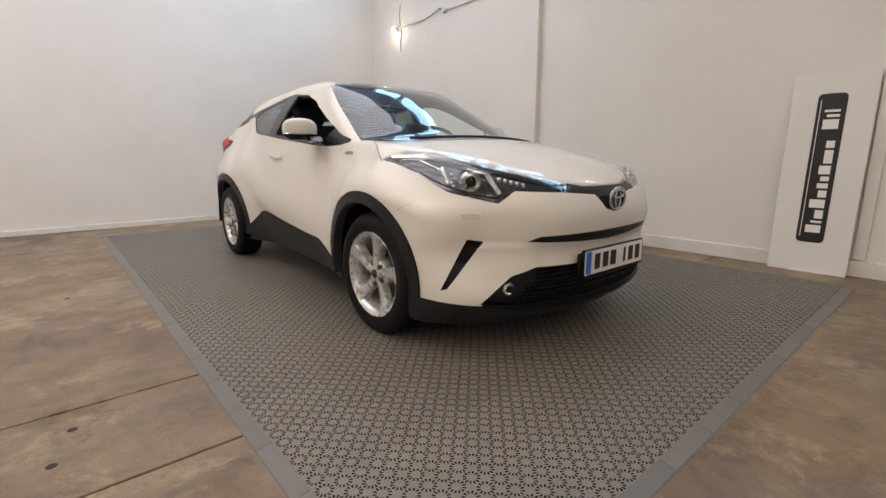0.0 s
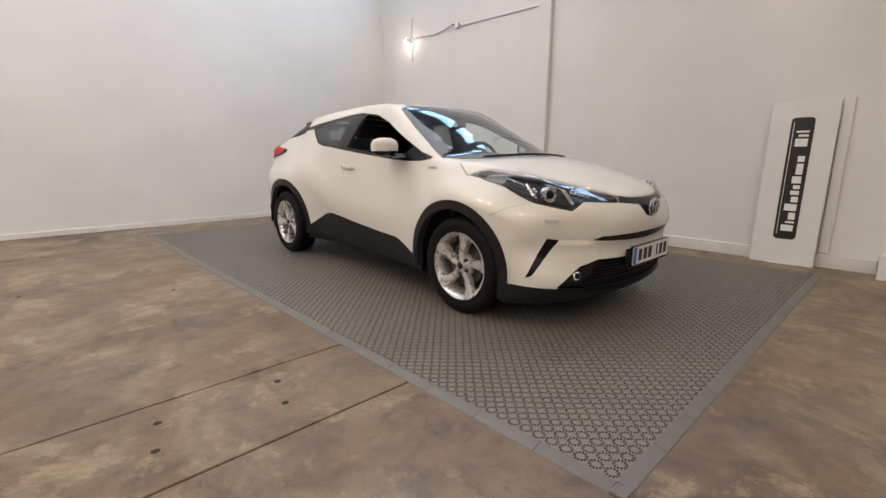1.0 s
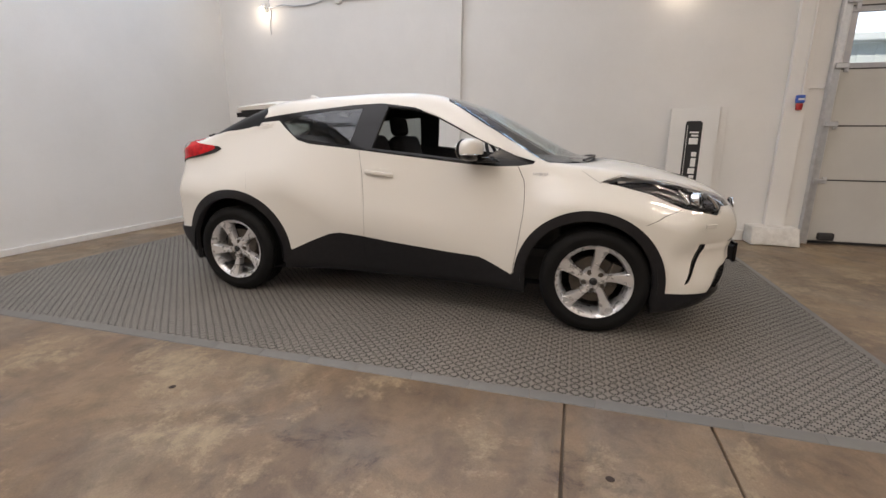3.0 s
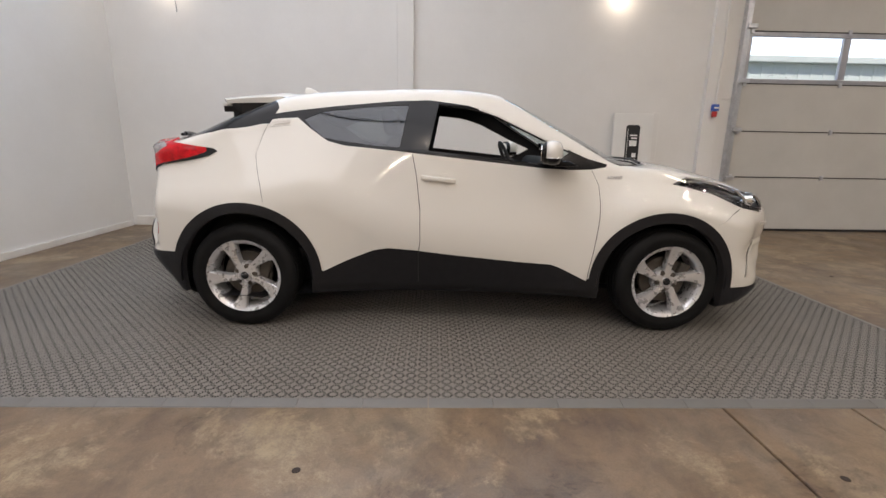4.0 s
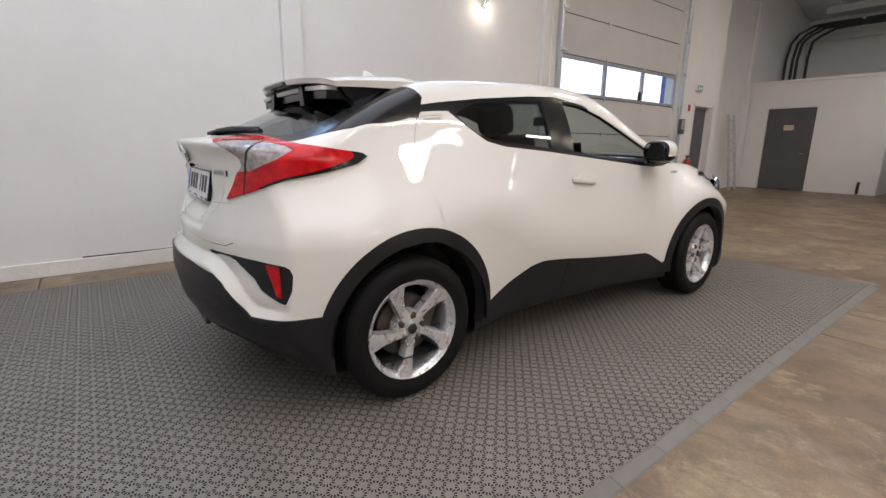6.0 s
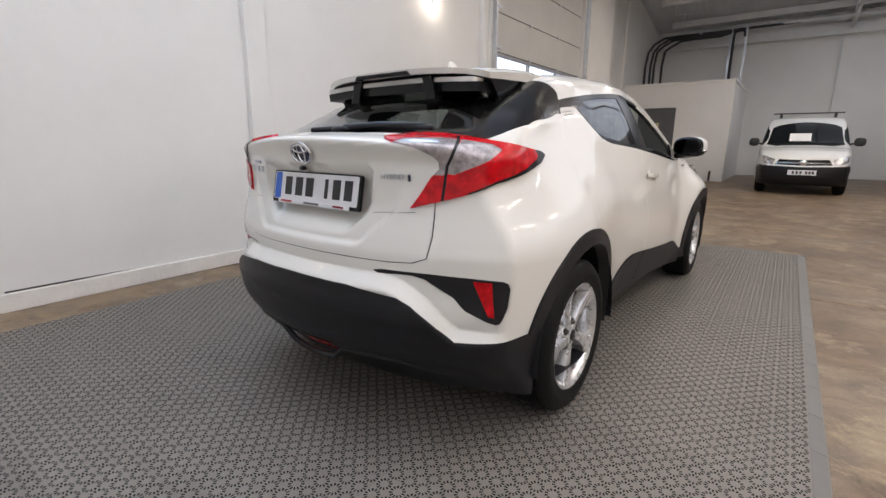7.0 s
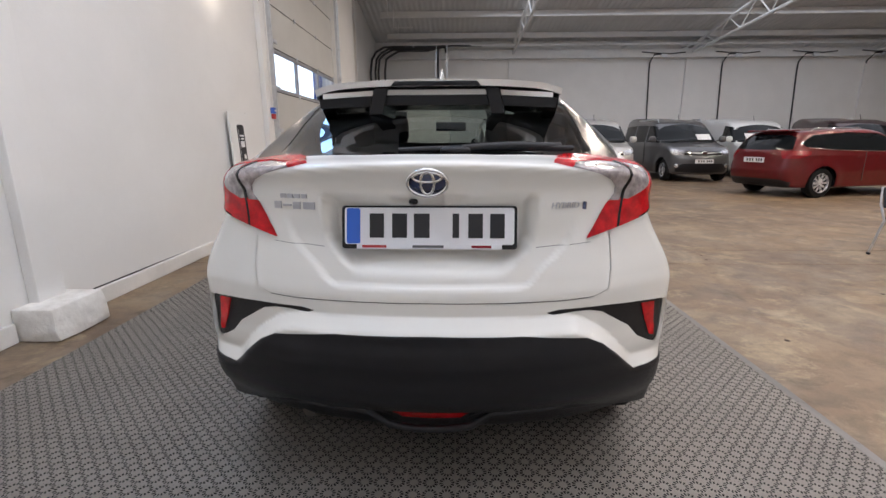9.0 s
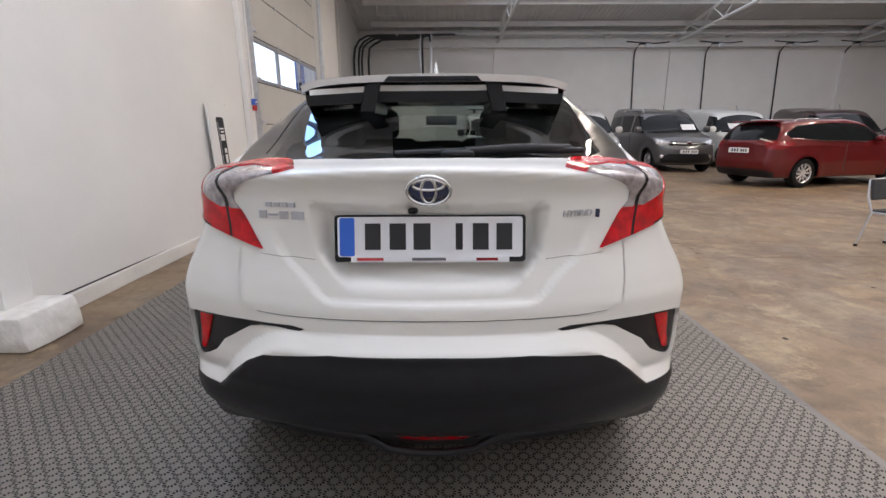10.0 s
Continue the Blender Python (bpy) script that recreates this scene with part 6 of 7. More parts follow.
for x in (-6.2, -9.25, -12.4, -15.2):
    c = thing("power_drop", "dark power cable dropping down the wall from a junction box", "cable", pose(x, FY, 0), "power drops")
    part("junction_box", box(-0.55, 0.355, 4.60, -0.30, 0.45, 4.74, 0.01), GALV, c)
    part("cable", tube([(-0.4, 0.4, 4.74), (-0.05, 0.36, 4.72), (0.02, 0.30, 4.60), (0.02, 0.1, 4.45), (0.0, 0.04, 4.2), (-0.08, 0.03, 2.2), (-0.1, 0.03, 1.0)], 0.028), CABLE, c, "", 60)
    part("cable", tube([(-1.3, 0.38, 4.80), (-0.7, 0.4, 4.74), (-0.1, 0.4, 4.77), (0.5, 0.38, 4.82)], 0.022), CABLE, c, "", 60)
for k, x in enumerate((5.40, 5.22, 5.10, 4.84)):
    top = 4.86 - 0.05 * k
    tagged(part("riser_cable", tube([(x, -12.3, OZ + 0.08), (x, -12.3, 3.9), (x - 0.06, -12.32, 4.35), (x - 0.22, -12.4, top - 0.22), (x - 0.52, -12.5, top - 0.04), (x - 0.95, -12.6, top), (3.2, -12.9, top + 0.05), (2.4, -13.3, 5.0), (1.0, FY + 0.75, 5.06)], 0.042), CABLE, smooth_angle=60), "thick black cable rising from the office roof to the tray", "cable", "riser cables")
for x in (2.86, 2.42):
    tagged(part("tray_riser", box(x - 0.035, -13.1, OZ + 0.08, x + 0.035, -13.03, 4.98), GALV), "galvanised upright post on the office roof", "post", "tray risers")
tagged(part("riser_cable", tube([(2.78, -13.0, OZ + 0.08), (2.78, -13.0, 4.75), (2.72, -13.0, 4.93), (2.6, -13.02, 4.96), (2.48, -13.04, 4.86), (2.46, -13.05, 4.7)], 0.04), CABLE, smooth_angle=60), "thick black cable rising from the office roof to the tray", "cable", "riser cables")
tagged(part("junction_box", box(3.72, -12.86, 4.80, 3.95, -12.72, 4.95, 0.01), GALV), "small grey junction box on the cables under the roof", "junction box")
structure("trim", box(2.6, FY + 0.3, 4.60, BX - 0.01, FY + 0.5, 4.70), STEEL_WHITE, "white rail under the cable tray")
# a ladder leaning on the wall beside the office
ladder = thing("ladder", "aluminium ladder leaning on the white wall", "ladder", pose(5.10, -8.75, 0.0, 0, 8, 0))
for y in (-0.20, 0.20):
    part("stile", box(-0.03, y - 0.022, 0.0, 0.03, y + 0.022, 2.08, 0.004), GALV, ladder)
for k in range(7):
    part("rung", tube([(0, -0.19, 0.25 + 0.28 * k), (0, 0.19, 0.25 + 0.28 * k)], 0.015), GALV, ladder)
for k in range(3):
    y = -9.5 - k * 1.5
    tagged(part("tray_hanger", tube([(4.3, y, roof_z(y) + 0.01), (4.3, y, 5.2), (3.6, y, 5.2)], 0.02), STEEL_WHITE), "white steel hanger under the roof", "hanger", "tray hangers")



# ---- the vehicles parked at the far end ----
def plain_wheel(parent, x, y, r, rim_mat, spokes):
    s = 1 if y > 0 else -1
    w = new("wheel")
    w.parent = parent
    w.matrix_basis = pose(x, y, r, 0, 0, 0 if s > 0 else 180)
    k = r / 0.33
    prof = [(0.205, -0.10), (0.27, -0.11), (0.315, -0.095), (0.33, -0.07), (0.33, 0.07), (0.315, 0.095), (0.27, 0.11), (0.215, 0.10)]
    part("tyre", lathe([(a * k, b) for a, b in prof], 36), TYRE, w, "", 40)
    part("rim", lathe([(0.216 * k, 0.10), (0.205 * k, 0.09), (0.19 * k, 0.04), (0.185 * k, 0.0), (0.0, 0.0)], 36), rim_mat if not spokes else SMOKE, w, "", 40)
    part("hub", lathe([(0.0, 0.085), (0.04 * k, 0.08), (0.055 * k, 0.06), (0.06 * k, 0.0)], 24), rim_mat, w, "", 40)
    if spokes:
        part("rim_edge", lathe([(0.216 * k, 0.10), (0.212 * k, 0.106), (0.200 * k, 0.095), (0.196 * k, 0.05)], 36), rim_mat, w, "", 40)
    for j in range(spokes):
        part("spoke", turned(prism([(0.03, -0.016), (0.205 * k, -0.022), (0.205 * k, 0.022), (0.03, 0.016)], 0.065, 0.088, "xz", 0.004), pose(0, 0, 0, 0, 360 * j / spokes, 0)), rim_mat, w)


def vehicle(name, label, category, m, paint, top, nose, rear, half, base, tumble, crown, cuts, wheels, lining=None):
    """A parked vehicle from its profile curves: paint shell, glazing, lamps, bumper, wheels."""
    v = thing(name, label, category, m)
    t_line, n_line, r_line, w_line = curve(*top), curve(*nose), curve(*rear), curve(*half)
    wx0, wx1, wr, arch = wheels

    def field(p):
        x, y, z = p[..., 0], np.abs(p[..., 1]), p[..., 2]
        lead = smooth(-0.4, 0.6, x)
        xe = x + 0.22 * lead * y**2 - 0.22 * (1 - smooth(-1.6, -0.6, x)) * y**2
        f_top = (z - t_line(xe) + crown * y**2) * 0.85
        up = np.maximum(z - base, 0)
        yy = w_line(x) - tumble * up - 0.25 * tumble * up**2 - 0.10 * np.maximum(0.55 - z, 0)
        for wx in (wx0, wx1):
            r = np.hypot(x - wx, z - wr)
            yy = yy + 0.03 * np.exp(-(np.maximum(r - wr - 0.05, 0) / 0.14) ** 2)
        f = smax(f_top, (y - yy) * 0.95, 0.09)
        f = smax(f, r_line(z) + 0.10 * y**2 + 0.12 * y**4 - x, 0.10)
        f = smax(f, x - n_line(z) + 0.20 * y**2 + 0.22 * y**4, 0.10)
        return smax(f, 0.22 - z, 0.05)

    k = Skin(field, -1.3, 1.3, 0.78, mid=64, cap=26, rows=60)
    flank_side = lambda c, n: n[:, 1] > 0.25
    front = lambda c, n: c[:, 0] > 1.2
    back = lambda c, n: c[:, 0] < -1.2
    above = lambda c, n: n[:, 2] > 0.12
    look_at = {"side": (side_view, flank_side), "front": (front_view, front), "rear": (rear_view, back), "top": (top_view, above)}
    for view, outline, tag in cuts:
        vw, wh = look_at[view]
        k.cut(vw, outline, tag, wh)
    for wx in (wx0, wx1):
        k.cut(side_view, ring_outline(wx, wr, arch, 28), "void", flank_side)
        k.cut(side_view, [(wx - arch * 0.97, 0.0), (wx + arch * 0.97, 0.0), (wx + arch, wr), (wx - arch, wr)], "void", flank_side)
    k.panel({"body"}, "body_shell", paint, v)
    for tag, nm, mat, out, jn, lab in (("glass", "window", DARK_GLASS, -0.004, False, "dark window glass"), ("back", "rear_window", DARK_GLASS, -0.004, True, "dark rear window"), ("screen", "windscreen", DARK_GLASS, -0.004, True, "dark windscreen"),
                                       ("black", "bumper", PLASTIC, 0.004, True, "black plastic bumper"), ("lamp", "headlamp", HEAD_LAMP, 0.004, False, "clear headlamp"),
                                       ("grille", "grille", GLOSS_BLACK, -0.006, True, "black grille"), ("chrome", "grille_bar", CHROME, 0.006, True, "chrome grille bar"),
                                       ("red", "tail_lamp", RED_DARK, 0.006, False, "red tail lamp"), ("seam", "panel_line", SEAM, -0.005, True, ""), ("arch", "arch_trim", PLASTIC, 0.005, False, "black arch trim")):
        k.panel({tag}, nm, mat, v, out=out, deep=0.01, joined=jn, label=lab)
    part("floor_pan", box(-1.7, -0.6, 0.24, 1.7, 0.6, 0.4), PLASTIC, v)
    for wx in (wx0, wx1):
        for s in (1, -1):
            bm = bmesh.new()
            rings = []
            for i in range(17):
                a = math.pi * (i / 16) * 1.12 - 0.19
                rings.append([bm.verts.new((wx + (arch + 0.01) * math.cos(a), s * q, wr + (arch + 0.01) * math.sin(a))) for q in (0.5, float(w_line(np.array(wx))) - 0.02)])
            for p, q in zip(rings, rings[1:]):
                bm.faces.new((p[0], p[1], q[1], q[0]))
            part("wheel_liner", bm, PLASTIC, v)
    return v, t_line, n_line, w_line


def van_fittings(v, wx, wr, y, rim, mirror_at, mirror_mat, plate, sheet, spokes=0):
    for x in wx:
        for s in (1, -1):
            plain_wheel(v, x, s * y, wr, rim, spokes)
    mx, my, mz = mirror_at
    for s in (1, -1):
        part("door_mirror", blob(mx, s * my, mz, 0.07, 0.11, 0.10), mirror_mat, v, "", 180)
        part("mirror_arm", tube([(mx + 0.02, s * (my - 0.2), mz - 0.06), (mx, s * (my - 0.08), mz - 0.03)], 0.02), PLASTIC, v)
    px, pz, face = plate
    p = new("number_plate")
    p.parent = v
    p.matrix_basis = pose(px, 0, pz, 0, 0, face)
    part("plate", prism(rounded(0.52, 0.11, 0.01), -0.01, 0.004, "yz"), PLATE_WHITE, p, "white plate with dark bars")
    for q in (-0.16, -0.09, -0.02, 0.08, 0.14, 0.20):
        part("character_bar", box(0.0035, q - 0.02, -0.03, 0.0055, q + 0.02, 0.03), INK, p)
    if sheet:
        sx, sy, sz, lean = sheet
        part("price_sheet", turned(box(-0.002, -0.21, -0.13, 0.002, 0.21, 0.13), pose(sx, sy, sz, 0, lean, 0)), PAPER, v, "white paper sheet on the windscreen")


# small white van with roof bars
CADDY_TOP = [(-2.3, 1.70), (-2.1, 1.80), (-1.0, 1.84), (0.0, 1.82), (0.35, 1.76), (0.60, 1.62), (1.10, 1.19), (1.28, 1.12), (1.7, 1.05), (2.0, 0.96), (2.12, 0.86), (2.2, 0.7)]
small, tl, nl, wl = vehicle(
    "white_van", "small white van with black bumper and roof bars", "van", pose(0.45, -8.92, 0, 0, 0, 91), VAN_WHITE, CADDY_TOP,
    [(0.2, 2.02), (0.3, 2.12), (0.5, 2.19), (0.7, 2.18), (0.9, 2.12), (1.0, 2.0)], [(0.2, -2.05), (0.5, -2.18), (1.0, -2.16), (1.8, -2.10)],
    [(-2.2, 0.82), (-1.5, 0.87), (0.0, 0.89), (1.2, 0.88), (1.8, 0.82), (2.2, 0.72)], 1.0, 0.14, 0.05,
    [("top", [(0.50, 0.0), (0.52, 0.55), (0.56, 0.68), (1.02, 0.76), (1.22, 0.55), (1.28, 0.0)], "screen"),
     ("side", [(0.02, 1.12), (0.02, 1.66), (0.38, 1.62), (0.62, 1.48), (0.98, 1.12)], "glass"),
     ("front", [(2.1, 0.0, 0.64), (2.0, 0.6, 0.66), (1.75, 0.85, 0.68), (1.6, 0.9, 0.62), (1.6, 0.9, 0.2), (2.1, 0.0, 0.2)], "black"),
     ("front", [(2.1, 0.0, 0.80), (2.1, 0.46, 0.81), (2.05, 0.50, 0.69), (2.1, 0.0, 0.67)], "grille"),
     ("front", [(2.1, 0.0, 0.745), (2.1, 0.50, 0.745), (2.1, 0.50, 0.72), (2.1, 0.0, 0.72)], "chrome"),
     ("front", [(2.05, 0.52, 0.81), (1.92, 0.72, 0.88), (1.80, 0.80, 0.89), (1.85, 0.80, 0.76), (2.0, 0.62, 0.69), (2.05, 0.53, 0.69)], "lamp")],
    (-1.34, 1.34, 0.31, 0.37))
van_fittings(small, (-1.34, 1.34), 0.31, 0.76, GALV, (0.85, 1.03, 1.20), CABLE, (2.205, 0.52, 0), (1.04, -0.10, 1.31, -46))
part("badge", turned(lathe([(0.0, 0.02), (0.05, 0.018), (0.065, 0.008), (0.07, 0.0)], 24, axis="x"), pose(2.175, 0, 0.735)), CHROME, small, "round chrome ornament", 40)
for x in (0.1,):
    part("roof_bar", box(x - 0.03, -0.72, 1.90, x + 0.03, 0.72, 1.93, 0.008), CABLE, small, "black roof bar")
    for y in (-0.55, 0.55):
        part("bar_foot", box(x - 0.04, y - 0.03, 1.80, x + 0.04, y + 0.03, 1.90, 0.01), CABLE, small)

MID_TOP = [(-2.75, 1.72), (-2.6, 1.84), (-1.0, 1.90), (0.2, 1.87), (0.55, 1.78), (0.85, 1.58), (1.28, 1.24), (1.48, 1.16), (1.9, 1.08), (2.2, 0.98), (2.33, 0.84), (2.4, 0.7)]
MID_NOSE = [(0.2, 2.2), (0.3, 2.30), (0.5, 2.36), (0.75, 2.36), (0.9, 2.32), (1.0, 2.22)]
MID_REAR = [(0.2, -2.5), (0.5, -2.6), (1.0, -2.58), (1.9, -2.5)]
MID_HALF = [(-2.6, 0.88), (-1.8, 0.93), (0.0, 0.95), (1.4, 0.94), (2.0, 0.88), (2.4, 0.78)]


def mid_van(name, label, m, paint, lower, rails):
    cuts = [("top", [(0.62, 0.0), (0.64, 0.60), (0.70, 0.74), (1.22, 0.84), (1.40, 0.6), (1.48, 0.0)], "screen"),
            ("side", [(0.15, 1.18), (0.15, 1.72), (0.55, 1.68), (0.84, 1.50), (1.18, 1.16)], "glass")]
    if rails:
        cuts += [("side", [(0.05, 1.18), (0.05, 1.72), (-1.0, 1.74), (-1.0, 1.16)], "glass"), ("side", [(-1.1, 1.16), (-1.1, 1.74), (-2.2, 1.72), (-2.3, 1.20)], "glass")]
    cuts += [("front", [(2.3, 0.0, 0.60), (2.25, 0.6, 0.62), (2.0, 0.88, 0.66), (1.8, 0.95, 0.60), (1.8, 0.95, 0.2), (2.3, 0.0, 0.2)] if lower else
              [(2.3, 0.0, 0.55), (2.25, 0.55, 0.55), (2.15, 0.72, 0.42), (2.15, 0.72, 0.30), (2.3, 0.0, 0.28)], "black"),
             ("front", [(2.3, 0.0, 0.90), (2.28, 0.55, 0.90), (2.28, 0.55, 0.80), (2.3, 0.0, 0.78)], "grille"),
             ("front", [(2.3, 0.0, 0.865), (2.28, 0.58, 0.89), (2.28, 0.58, 0.865), (2.3, 0.0, 0.83)], "chrome"),
             ("front", [(2.28, 0.56, 0.91), (2.15, 0.76, 0.96), (2.0, 0.86, 0.98), (2.02, 0.87, 0.86), (2.15, 0.74, 0.80), (2.26, 0.58, 0.80)], "lamp")]
    v, *_ = vehicle(name, label, "van", m, paint, MID_TOP, MID_NOSE, MID_REAR, MID_HALF, 1.05, 0.16, 0.04, cuts, (-1.63, 1.63, 0.335, 0.395))
    van_fittings(v, (-1.63, 1.63), 0.335, 0.80, ALLOY if rails else GALV, (1.12, 1.08, 1.26), paint, (2.385, 0.62, 0), (1.22, -0.42, 1.36, -50) if not rails else (1.26, 0.42, 1.33, -50), 7 if rails else 0)
    part("badge", turned(blob(0, 0, 0, 0.012, 0.075, 0.05), pose(2.335, 0, 0.86)), CHROME, v, "chrome ornament", 180)
    part("aerial", tube([(0.35, 0, 1.86), (0.25, 0, 2.05)], 0.008), CABLE, v)
    for s in (1, -1):
        part("fog_lamp", turned(lathe([(0.0, 0.01), (0.05, 0.006), (0.055, 0.0)], 20, axis="x"), pose(2.21, s * 0.72, 0.48, 0, 0, s * 22)), CHROME, v, "", 40)
        part("door_seam", prism([(0.12, 0.45), (0.128, 0.45), (0.128, 1.15), (0.12, 1.15)], s * 0.953, s * 0.965), SEAM, v)
        if rails:
            part("roof_rail", tube([(0.45, s * 0.68, 1.80), (0.35, s * 0.68, 1.90), (-1.9, s * 0.68, 1.92), (-2.1, s * 0.68, 1.84)], 0.022), GALV, v, "silver roof rail", 60)
    return v


mid_van("silver_van", "beige silver van with black lower bumper", pose(-2.52, -9.36, 0, 0, 0, 85), SILVER_PAINT, True, False)
mid_van("grey_van", "dark grey passenger van with roof rails", pose(-5.35, -9.55, 0, 0, 0, 88), GREY_PAINT, False, True)
mid_van("white_cargo_van", "white cargo van half hidden behind a red car", pose(-8.3, -10.3, 0, 0, 0, 84), VAN_WHITE, True, False)
mid_van("dark_van", "dark brown van standing behind a red car", pose(-11.6, -9.9, 0, 0, 0, 80), DARK_PAINT, True, False)

# red estate car, seen from behind
EST_TOP = [(-2.3, 0.95), (-2.18, 1.08), (-2.10, 1.18), (-1.85, 1.38), (-1.5, 1.44), (-0.6, 1.475), (0.1, 1.46), (0.4, 1.40), (0.95, 1.10), (1.10, 1.02), (1.6, 0.95), (2.0, 0.84), (2.2, 0.7)]
est, *_ = vehicle(
    "red_estate_car", "deep red estate car with silver alloy wheels", "car", pose(-6.86, -4.50, 0, 0, 0, -166), RED_PAINT, EST_TOP,
    [(0.2, 2.05), (0.4, 2.2), (0.6, 2.22), (0.8, 2.1), (0.95, 1.9)], [(0.2, -2.10), (0.35, -2.24), (0.55, -2.29), (0.75, -2.26), (0.95, -2.22), (1.1, -2.16), (1.3, -2.0)],
    [(-2.3, 0.66), (-2.0, 0.78), (-1.4, 0.86), (0.0, 0.885), (1.2, 0.88), (1.8, 0.80), (2.2, 0.66)], 0.90, 0.34, 0.05,
    [("side", [(-1.86, 1.16), (-1.55, 1.33), (-0.6, 1.385), (0.15, 1.36), (0.45, 1.28), (0.88, 1.02), (0.3, 0.99), (-1.0, 1.02), (-1.78, 1.08)], "glass"),
     ("rear", [(-2.0, 0.0, 1.345), (-1.95, 0.50, 1.335), (-1.9, 0.62, 1.28), (-2.0, 0.66, 1.03), (-2.1, 0.45, 1.02), (-2.1, 0.0, 1.015)], "back"),
     ("rear", [(-2.1, 0.50, 0.99), (-1.95, 0.68, 1.0), (-1.7, 0.84, 0.99), (-1.72, 0.86, 0.92), (-1.95, 0.78, 0.84), (-2.1, 0.56, 0.84)], "red"),
     ("rear", [(-2.1, 0.0, 0.40), (-2.1, 0.55, 0.40), (-2.0, 0.72, 0.34), (-2.0, 0.72, 0.2), (-2.1, 0.0, 0.2)], "black"),
     ("top", [(0.42, 0.0), (0.46, 0.6), (0.92, 0.70), (1.1, 0.0)], "screen")],
    (-1.35, 1.35, 0.32, 0.365))
for x in (-1.35, 1.35):
    for s in (1, -1):
        plain_wheel(est, x, s * 0.76, 0.32, ALLOY, 10)
part("spoiler_lip", box(-2.02, -0.52, 1.405, -1.72, 0.52, 1.44, 0.012), RED_PAINT, est)
part("chrome_line", tube([(-1.80, -0.835, 1.065), (-1.0, -0.872, 1.01), (0.3, -0.885, 0.98)], 0.008), CHROME, est)
part("chrome_line", tube([(-1.80, 0.835, 1.065), (-1.0, 0.872, 1.01), (0.3, 0.885, 0.98)], 0.008), CHROME, est)
pl = new("number_plate")
pl.parent = est
pl.matrix_basis = pose(-2.275, 0, 0.80, 0, 0, 180)
part("plate", prism(rounded(0.52, 0.11, 0.01), -0.01, 0.006, "yz"), PLATE_WHITE, pl, "white plate with dark bars")
for q in (-0.16, -0.09, -0.02, 0.08, 0.14, 0.20):
    part("character_bar", box(0.0055, q - 0.02, -0.03, 0.0075, q + 0.02, 0.03), INK, pl)
for s in (1, -1):
    part("roof_rail", tube([(-1.5, s * 0.56, 1.41), (-1.4, s * 0.56, 1.46), (-0.2, s * 0.57, 1.48), (-0.1, s * 0.57, 1.43)], 0.014), CHROME, est, "", 60)
    part("door_handle", box(-0.55, s * 0.89 - 0.014, 0.86, -0.38, s * 0.89 + 0.014, 0.885, 0.006), RED_PAINT, est)
    part("door_seam", prism([(-0.30, 0.35), (-0.292, 0.35), (-0.292, 0.99), (-0.30, 0.99)], s * 0.886, s * 0.896), SEAM, est)
    part("door_mirror", blob(0.55, s * 0.96, 1.04, 0.07, 0.10, 0.07), RED_PAINT, est, "", 180)



# ---- a chair standing in the hall ----
chair = thing("stacking_chair", "black chair on grey steel legs, back turned", "chair", pose(-2.74, 1.94, 0, 0, 0, 105) @ Matrix.Diagonal((0.95, 0.95, 0.92, 1)))
part("seat", turned(box(-0.22, -0.22, -0.02, 0.22, 0.22, 0.02, 0.018, seg=3), pose(0, 0, 0.45, 0, -4, 0)), FABRIC, chair, "black seat")
part("backrest", turned(box(-0.015, -0.23, -0.12, 0.015, 0.23, 0.12, 0.014, seg=3), pose(-0.25, 0, 0.68, 0, -10, 0)), FABRIC, chair, "black backrest")
part("back_edge", tube([(-0.265, -0.235, 0.60), (-0.285, -0.232, 0.79), (-0.287, 0.0, 0.80), (-0.285, 0.232, 0.79), (-0.265, 0.235, 0.60)], 0.011), GALV, chair, "grey steel rim")
for s in (1, -1):
    part("leg", tube([(-0.27, s * 0.235, 0.62), (-0.20, s * 0.235, 0.42), (-0.285, s * 0.24, 0.012)], 0.013), GALV, chair, "", 60)
    part("leg", tube([(-0.20, s * 0.225, 0.42), (0.18, s * 0.225, 0.43), (0.24, s * 0.235, 0.012)], 0.013), GALV, chair, "", 60)
    for x in (-0.285, 0.24):
        part("foot", lathe([(0.0, 0.0), (0.02, 0.0), (0.02, 0.025), (0.014, 0.03)], 12, axis="z"), PLASTIC, chair, m=pose(x, s * 0.238, 0.0))



# ---- the tile floor under the car ----
MX, MY, TILE, NX, NY = 0.462, 0.535, 0.30, 13, 21
mat_floor = tagged(thing("tile_platform", "grey interlocking perforated plastic floor tiles", "floor tiles"), kind="structure")


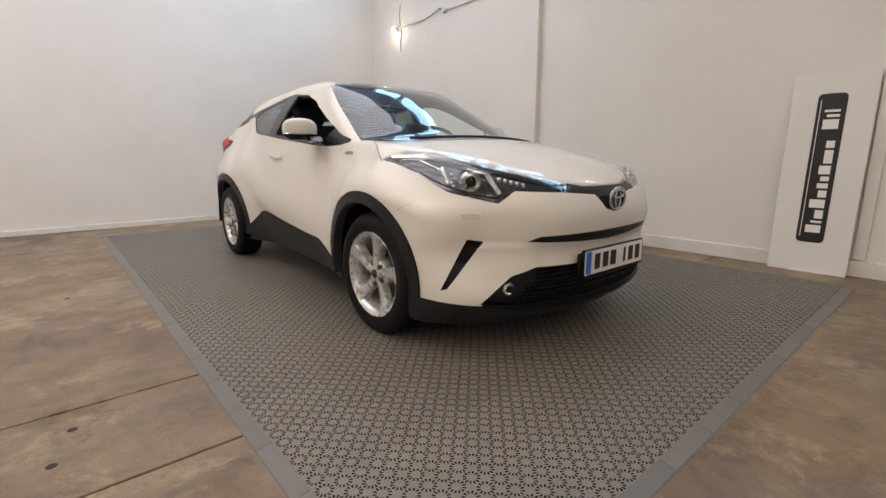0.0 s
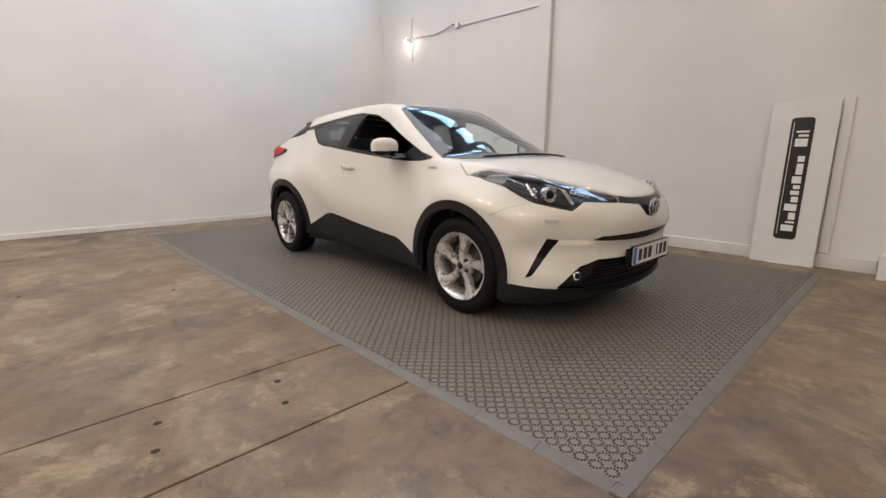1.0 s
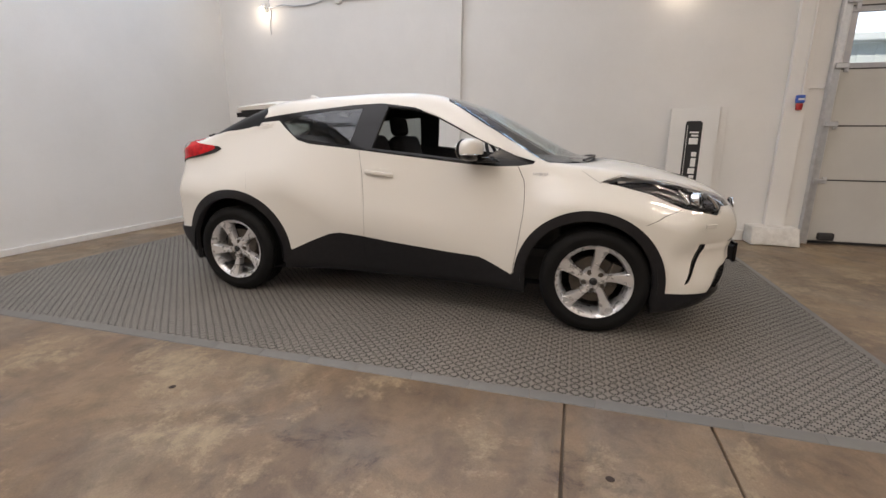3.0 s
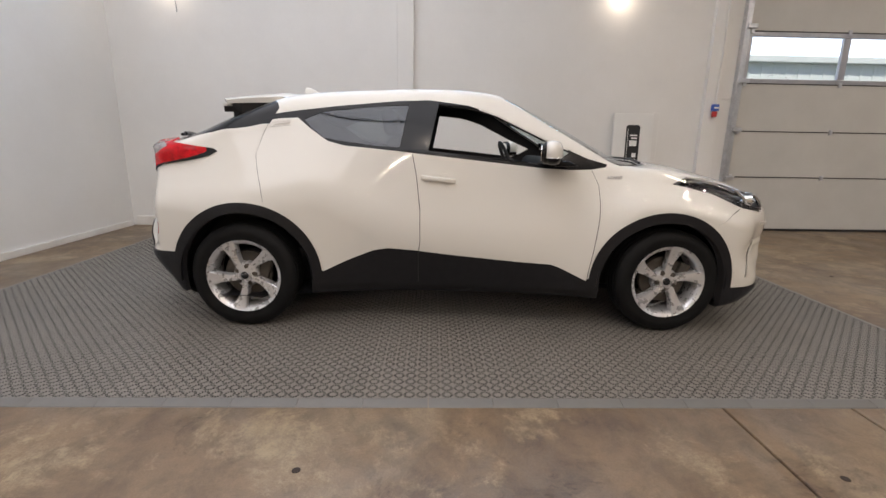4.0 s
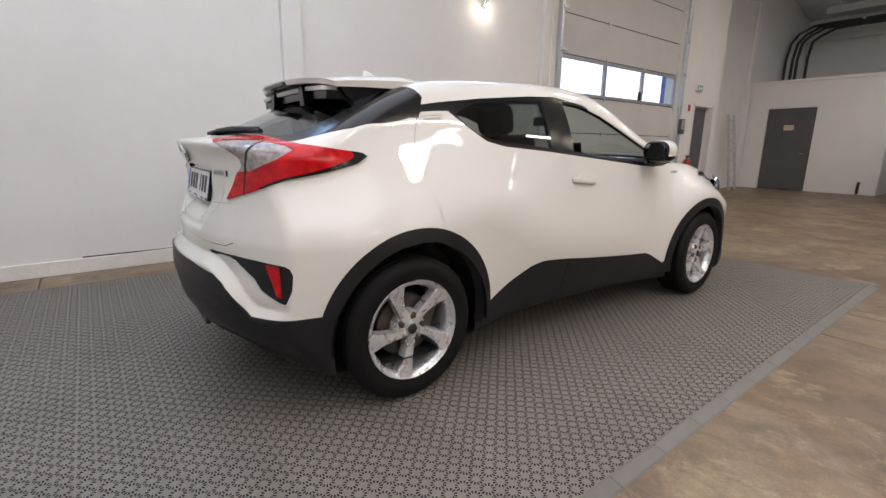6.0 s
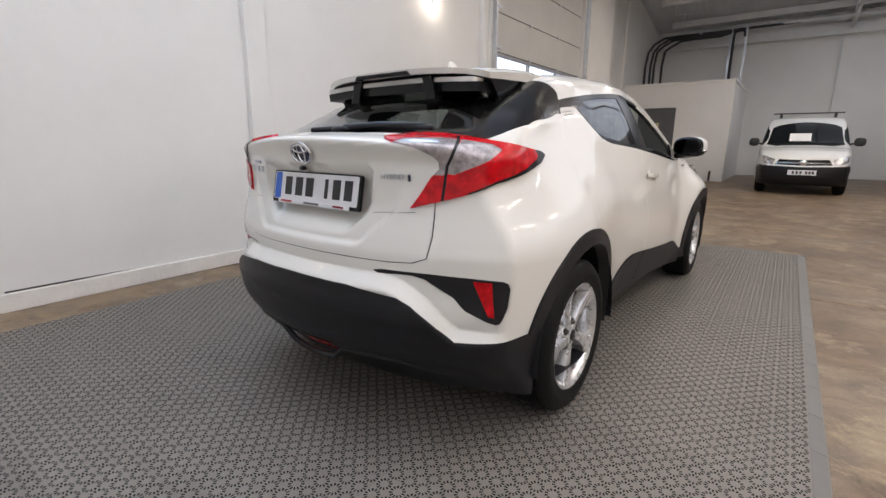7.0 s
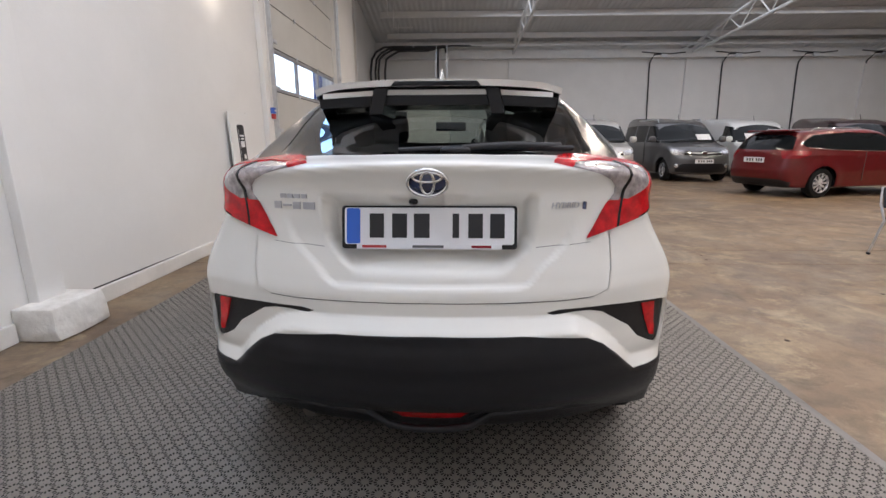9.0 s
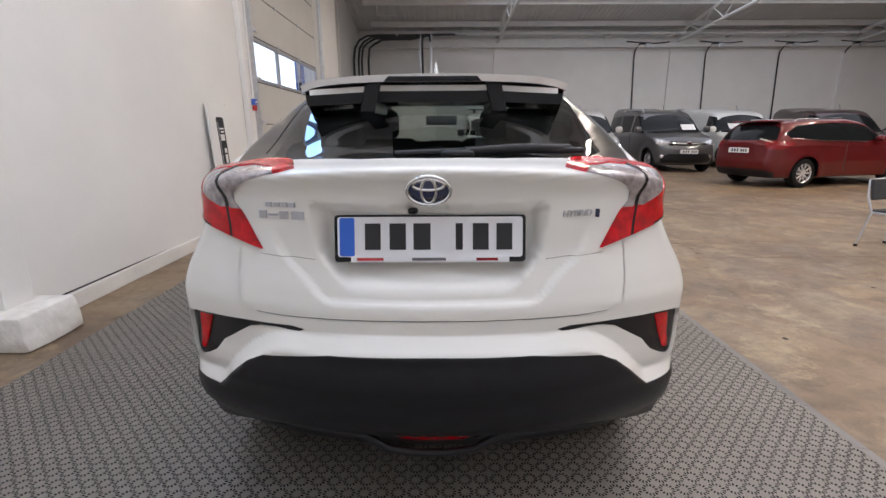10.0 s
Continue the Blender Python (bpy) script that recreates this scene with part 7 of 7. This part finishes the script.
def tile_mesh():
    v, f, mi = [], [], []

    def add(x, y, z):
        v.append((x, y, z))
        return len(v) - 1
    cell, n, top = 0.06, 24, 0.0
    for i in range(5):
        for j in range(5):
            cx, cy = (i + 0.5) * cell, (j + 0.5) * cell
            inner = [add(cx + 0.0160 * math.cos(2 * math.pi * a / n), cy + 0.0160 * math.sin(2 * math.pi * a / n), top) for a in range(n)]
            outer = [add(cx + 0.0280 * math.cos(2 * math.pi * a / n), cy + 0.0280 * math.sin(2 * math.pi * a / n), top) for a in range(n)]
            f.append(inner)
            mi.append(0)
            for a in range(n):
                b = (a + 1) % n
                if a % 2:
                    f.append([inner[a], outer[a], outer[b], inner[b]])
                    mi.append(0)
                else:
                    # slot floor and walls take the near-black that paints their shade
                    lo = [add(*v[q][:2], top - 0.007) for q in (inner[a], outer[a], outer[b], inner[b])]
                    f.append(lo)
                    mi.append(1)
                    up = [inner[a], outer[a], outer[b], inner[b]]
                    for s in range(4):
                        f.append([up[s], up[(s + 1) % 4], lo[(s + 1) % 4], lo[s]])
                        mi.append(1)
            h = cell / 2 - 0.0002
            sq = []
            for a in range(n):
                c, s = math.cos(2 * math.pi * a / n), math.sin(2 * math.pi * a / n)
                m = max(abs(c), abs(s))
                sq.append(add(cx + h * c / m, cy + h * s / m, top))
            for a in range(n):
                b = (a + 1) % n
                f.append([outer[a], sq[a], sq[b], outer[b]])
                mi.append(0)
    # skirt
    q = [add(0.0016, 0.0016, top), add(TILE - 0.0016, 0.0016, top), add(TILE - 0.0016, TILE - 0.0016, top), add(0.0016, TILE - 0.0016, top)]
    r = [add(0.0016, 0.0016, -0.014), add(TILE - 0.0016, 0.0016, -0.014), add(TILE - 0.0016, TILE - 0.0016, -0.014), add(0.0016, TILE - 0.0016, -0.014)]
    for s in range(4):
        f.append([q[s], q[(s + 1) % 4], r[(s + 1) % 4], r[s]])
        mi.append(0)
    me = bpy.data.meshes.new("tile")
    me.from_pydata(v, [], f)
    me.materials.append(MAT_TILE)
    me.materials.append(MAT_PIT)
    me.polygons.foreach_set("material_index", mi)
    return me


tile_data = tile_mesh()
for i in range(NX):
    for j in range(NY):
        ob = new("tile", tile_data)
        ob.parent = mat_floor
        ob.matrix_basis = pose(MX + i * TILE, MY + j * TILE, 0.0148 + 0.0006 * random.random(), random.uniform(-0.06, 0.06), random.uniform(-0.06, 0.06), 0)
strip = prism([(0.0, 0.0), (0.004, 0.004), (0.052, 0.0145), (0.057, 0.0145), (0.057, 0.0)], 0.0012, TILE - 0.0012, "xz")
strip_data = bpy.data.meshes.new("edge_strip")
strip.to_mesh(strip_data)
strip.free()
strip_data.materials.append(MAT_EDGE)
for k in range(NY):
    ob = new("edge_strip", strip_data)
    ob.parent, ob.matrix_basis = mat_floor, pose(MX - 0.0575, MY + k * TILE, 0)
for k in range(NX):
    ob = new("edge_strip", strip_data)
    ob.parent, ob.matrix_basis = mat_floor, pose(MX + (k + 1) * TILE, MY - 0.0575, 0, 0, 0, 90)
for k in range(NX):
    ob = new("edge_strip", strip_data)
    ob.parent, ob.matrix_basis = mat_floor, pose(MX + k * TILE, MY + NY * TILE + 0.0575, 0, 0, 0, -90)
for x, y, a in ((MX, MY, 0), (MX, MY + NY * TILE, 1)):
    y0 = -0.0575 if a == 0 else 0.0005
    part("edge_corner", box(x - 0.0575, y + y0, 0, x - 0.0005, y + y0 + 0.057, 0.013, 0.004), MAT_EDGE, mat_floor)
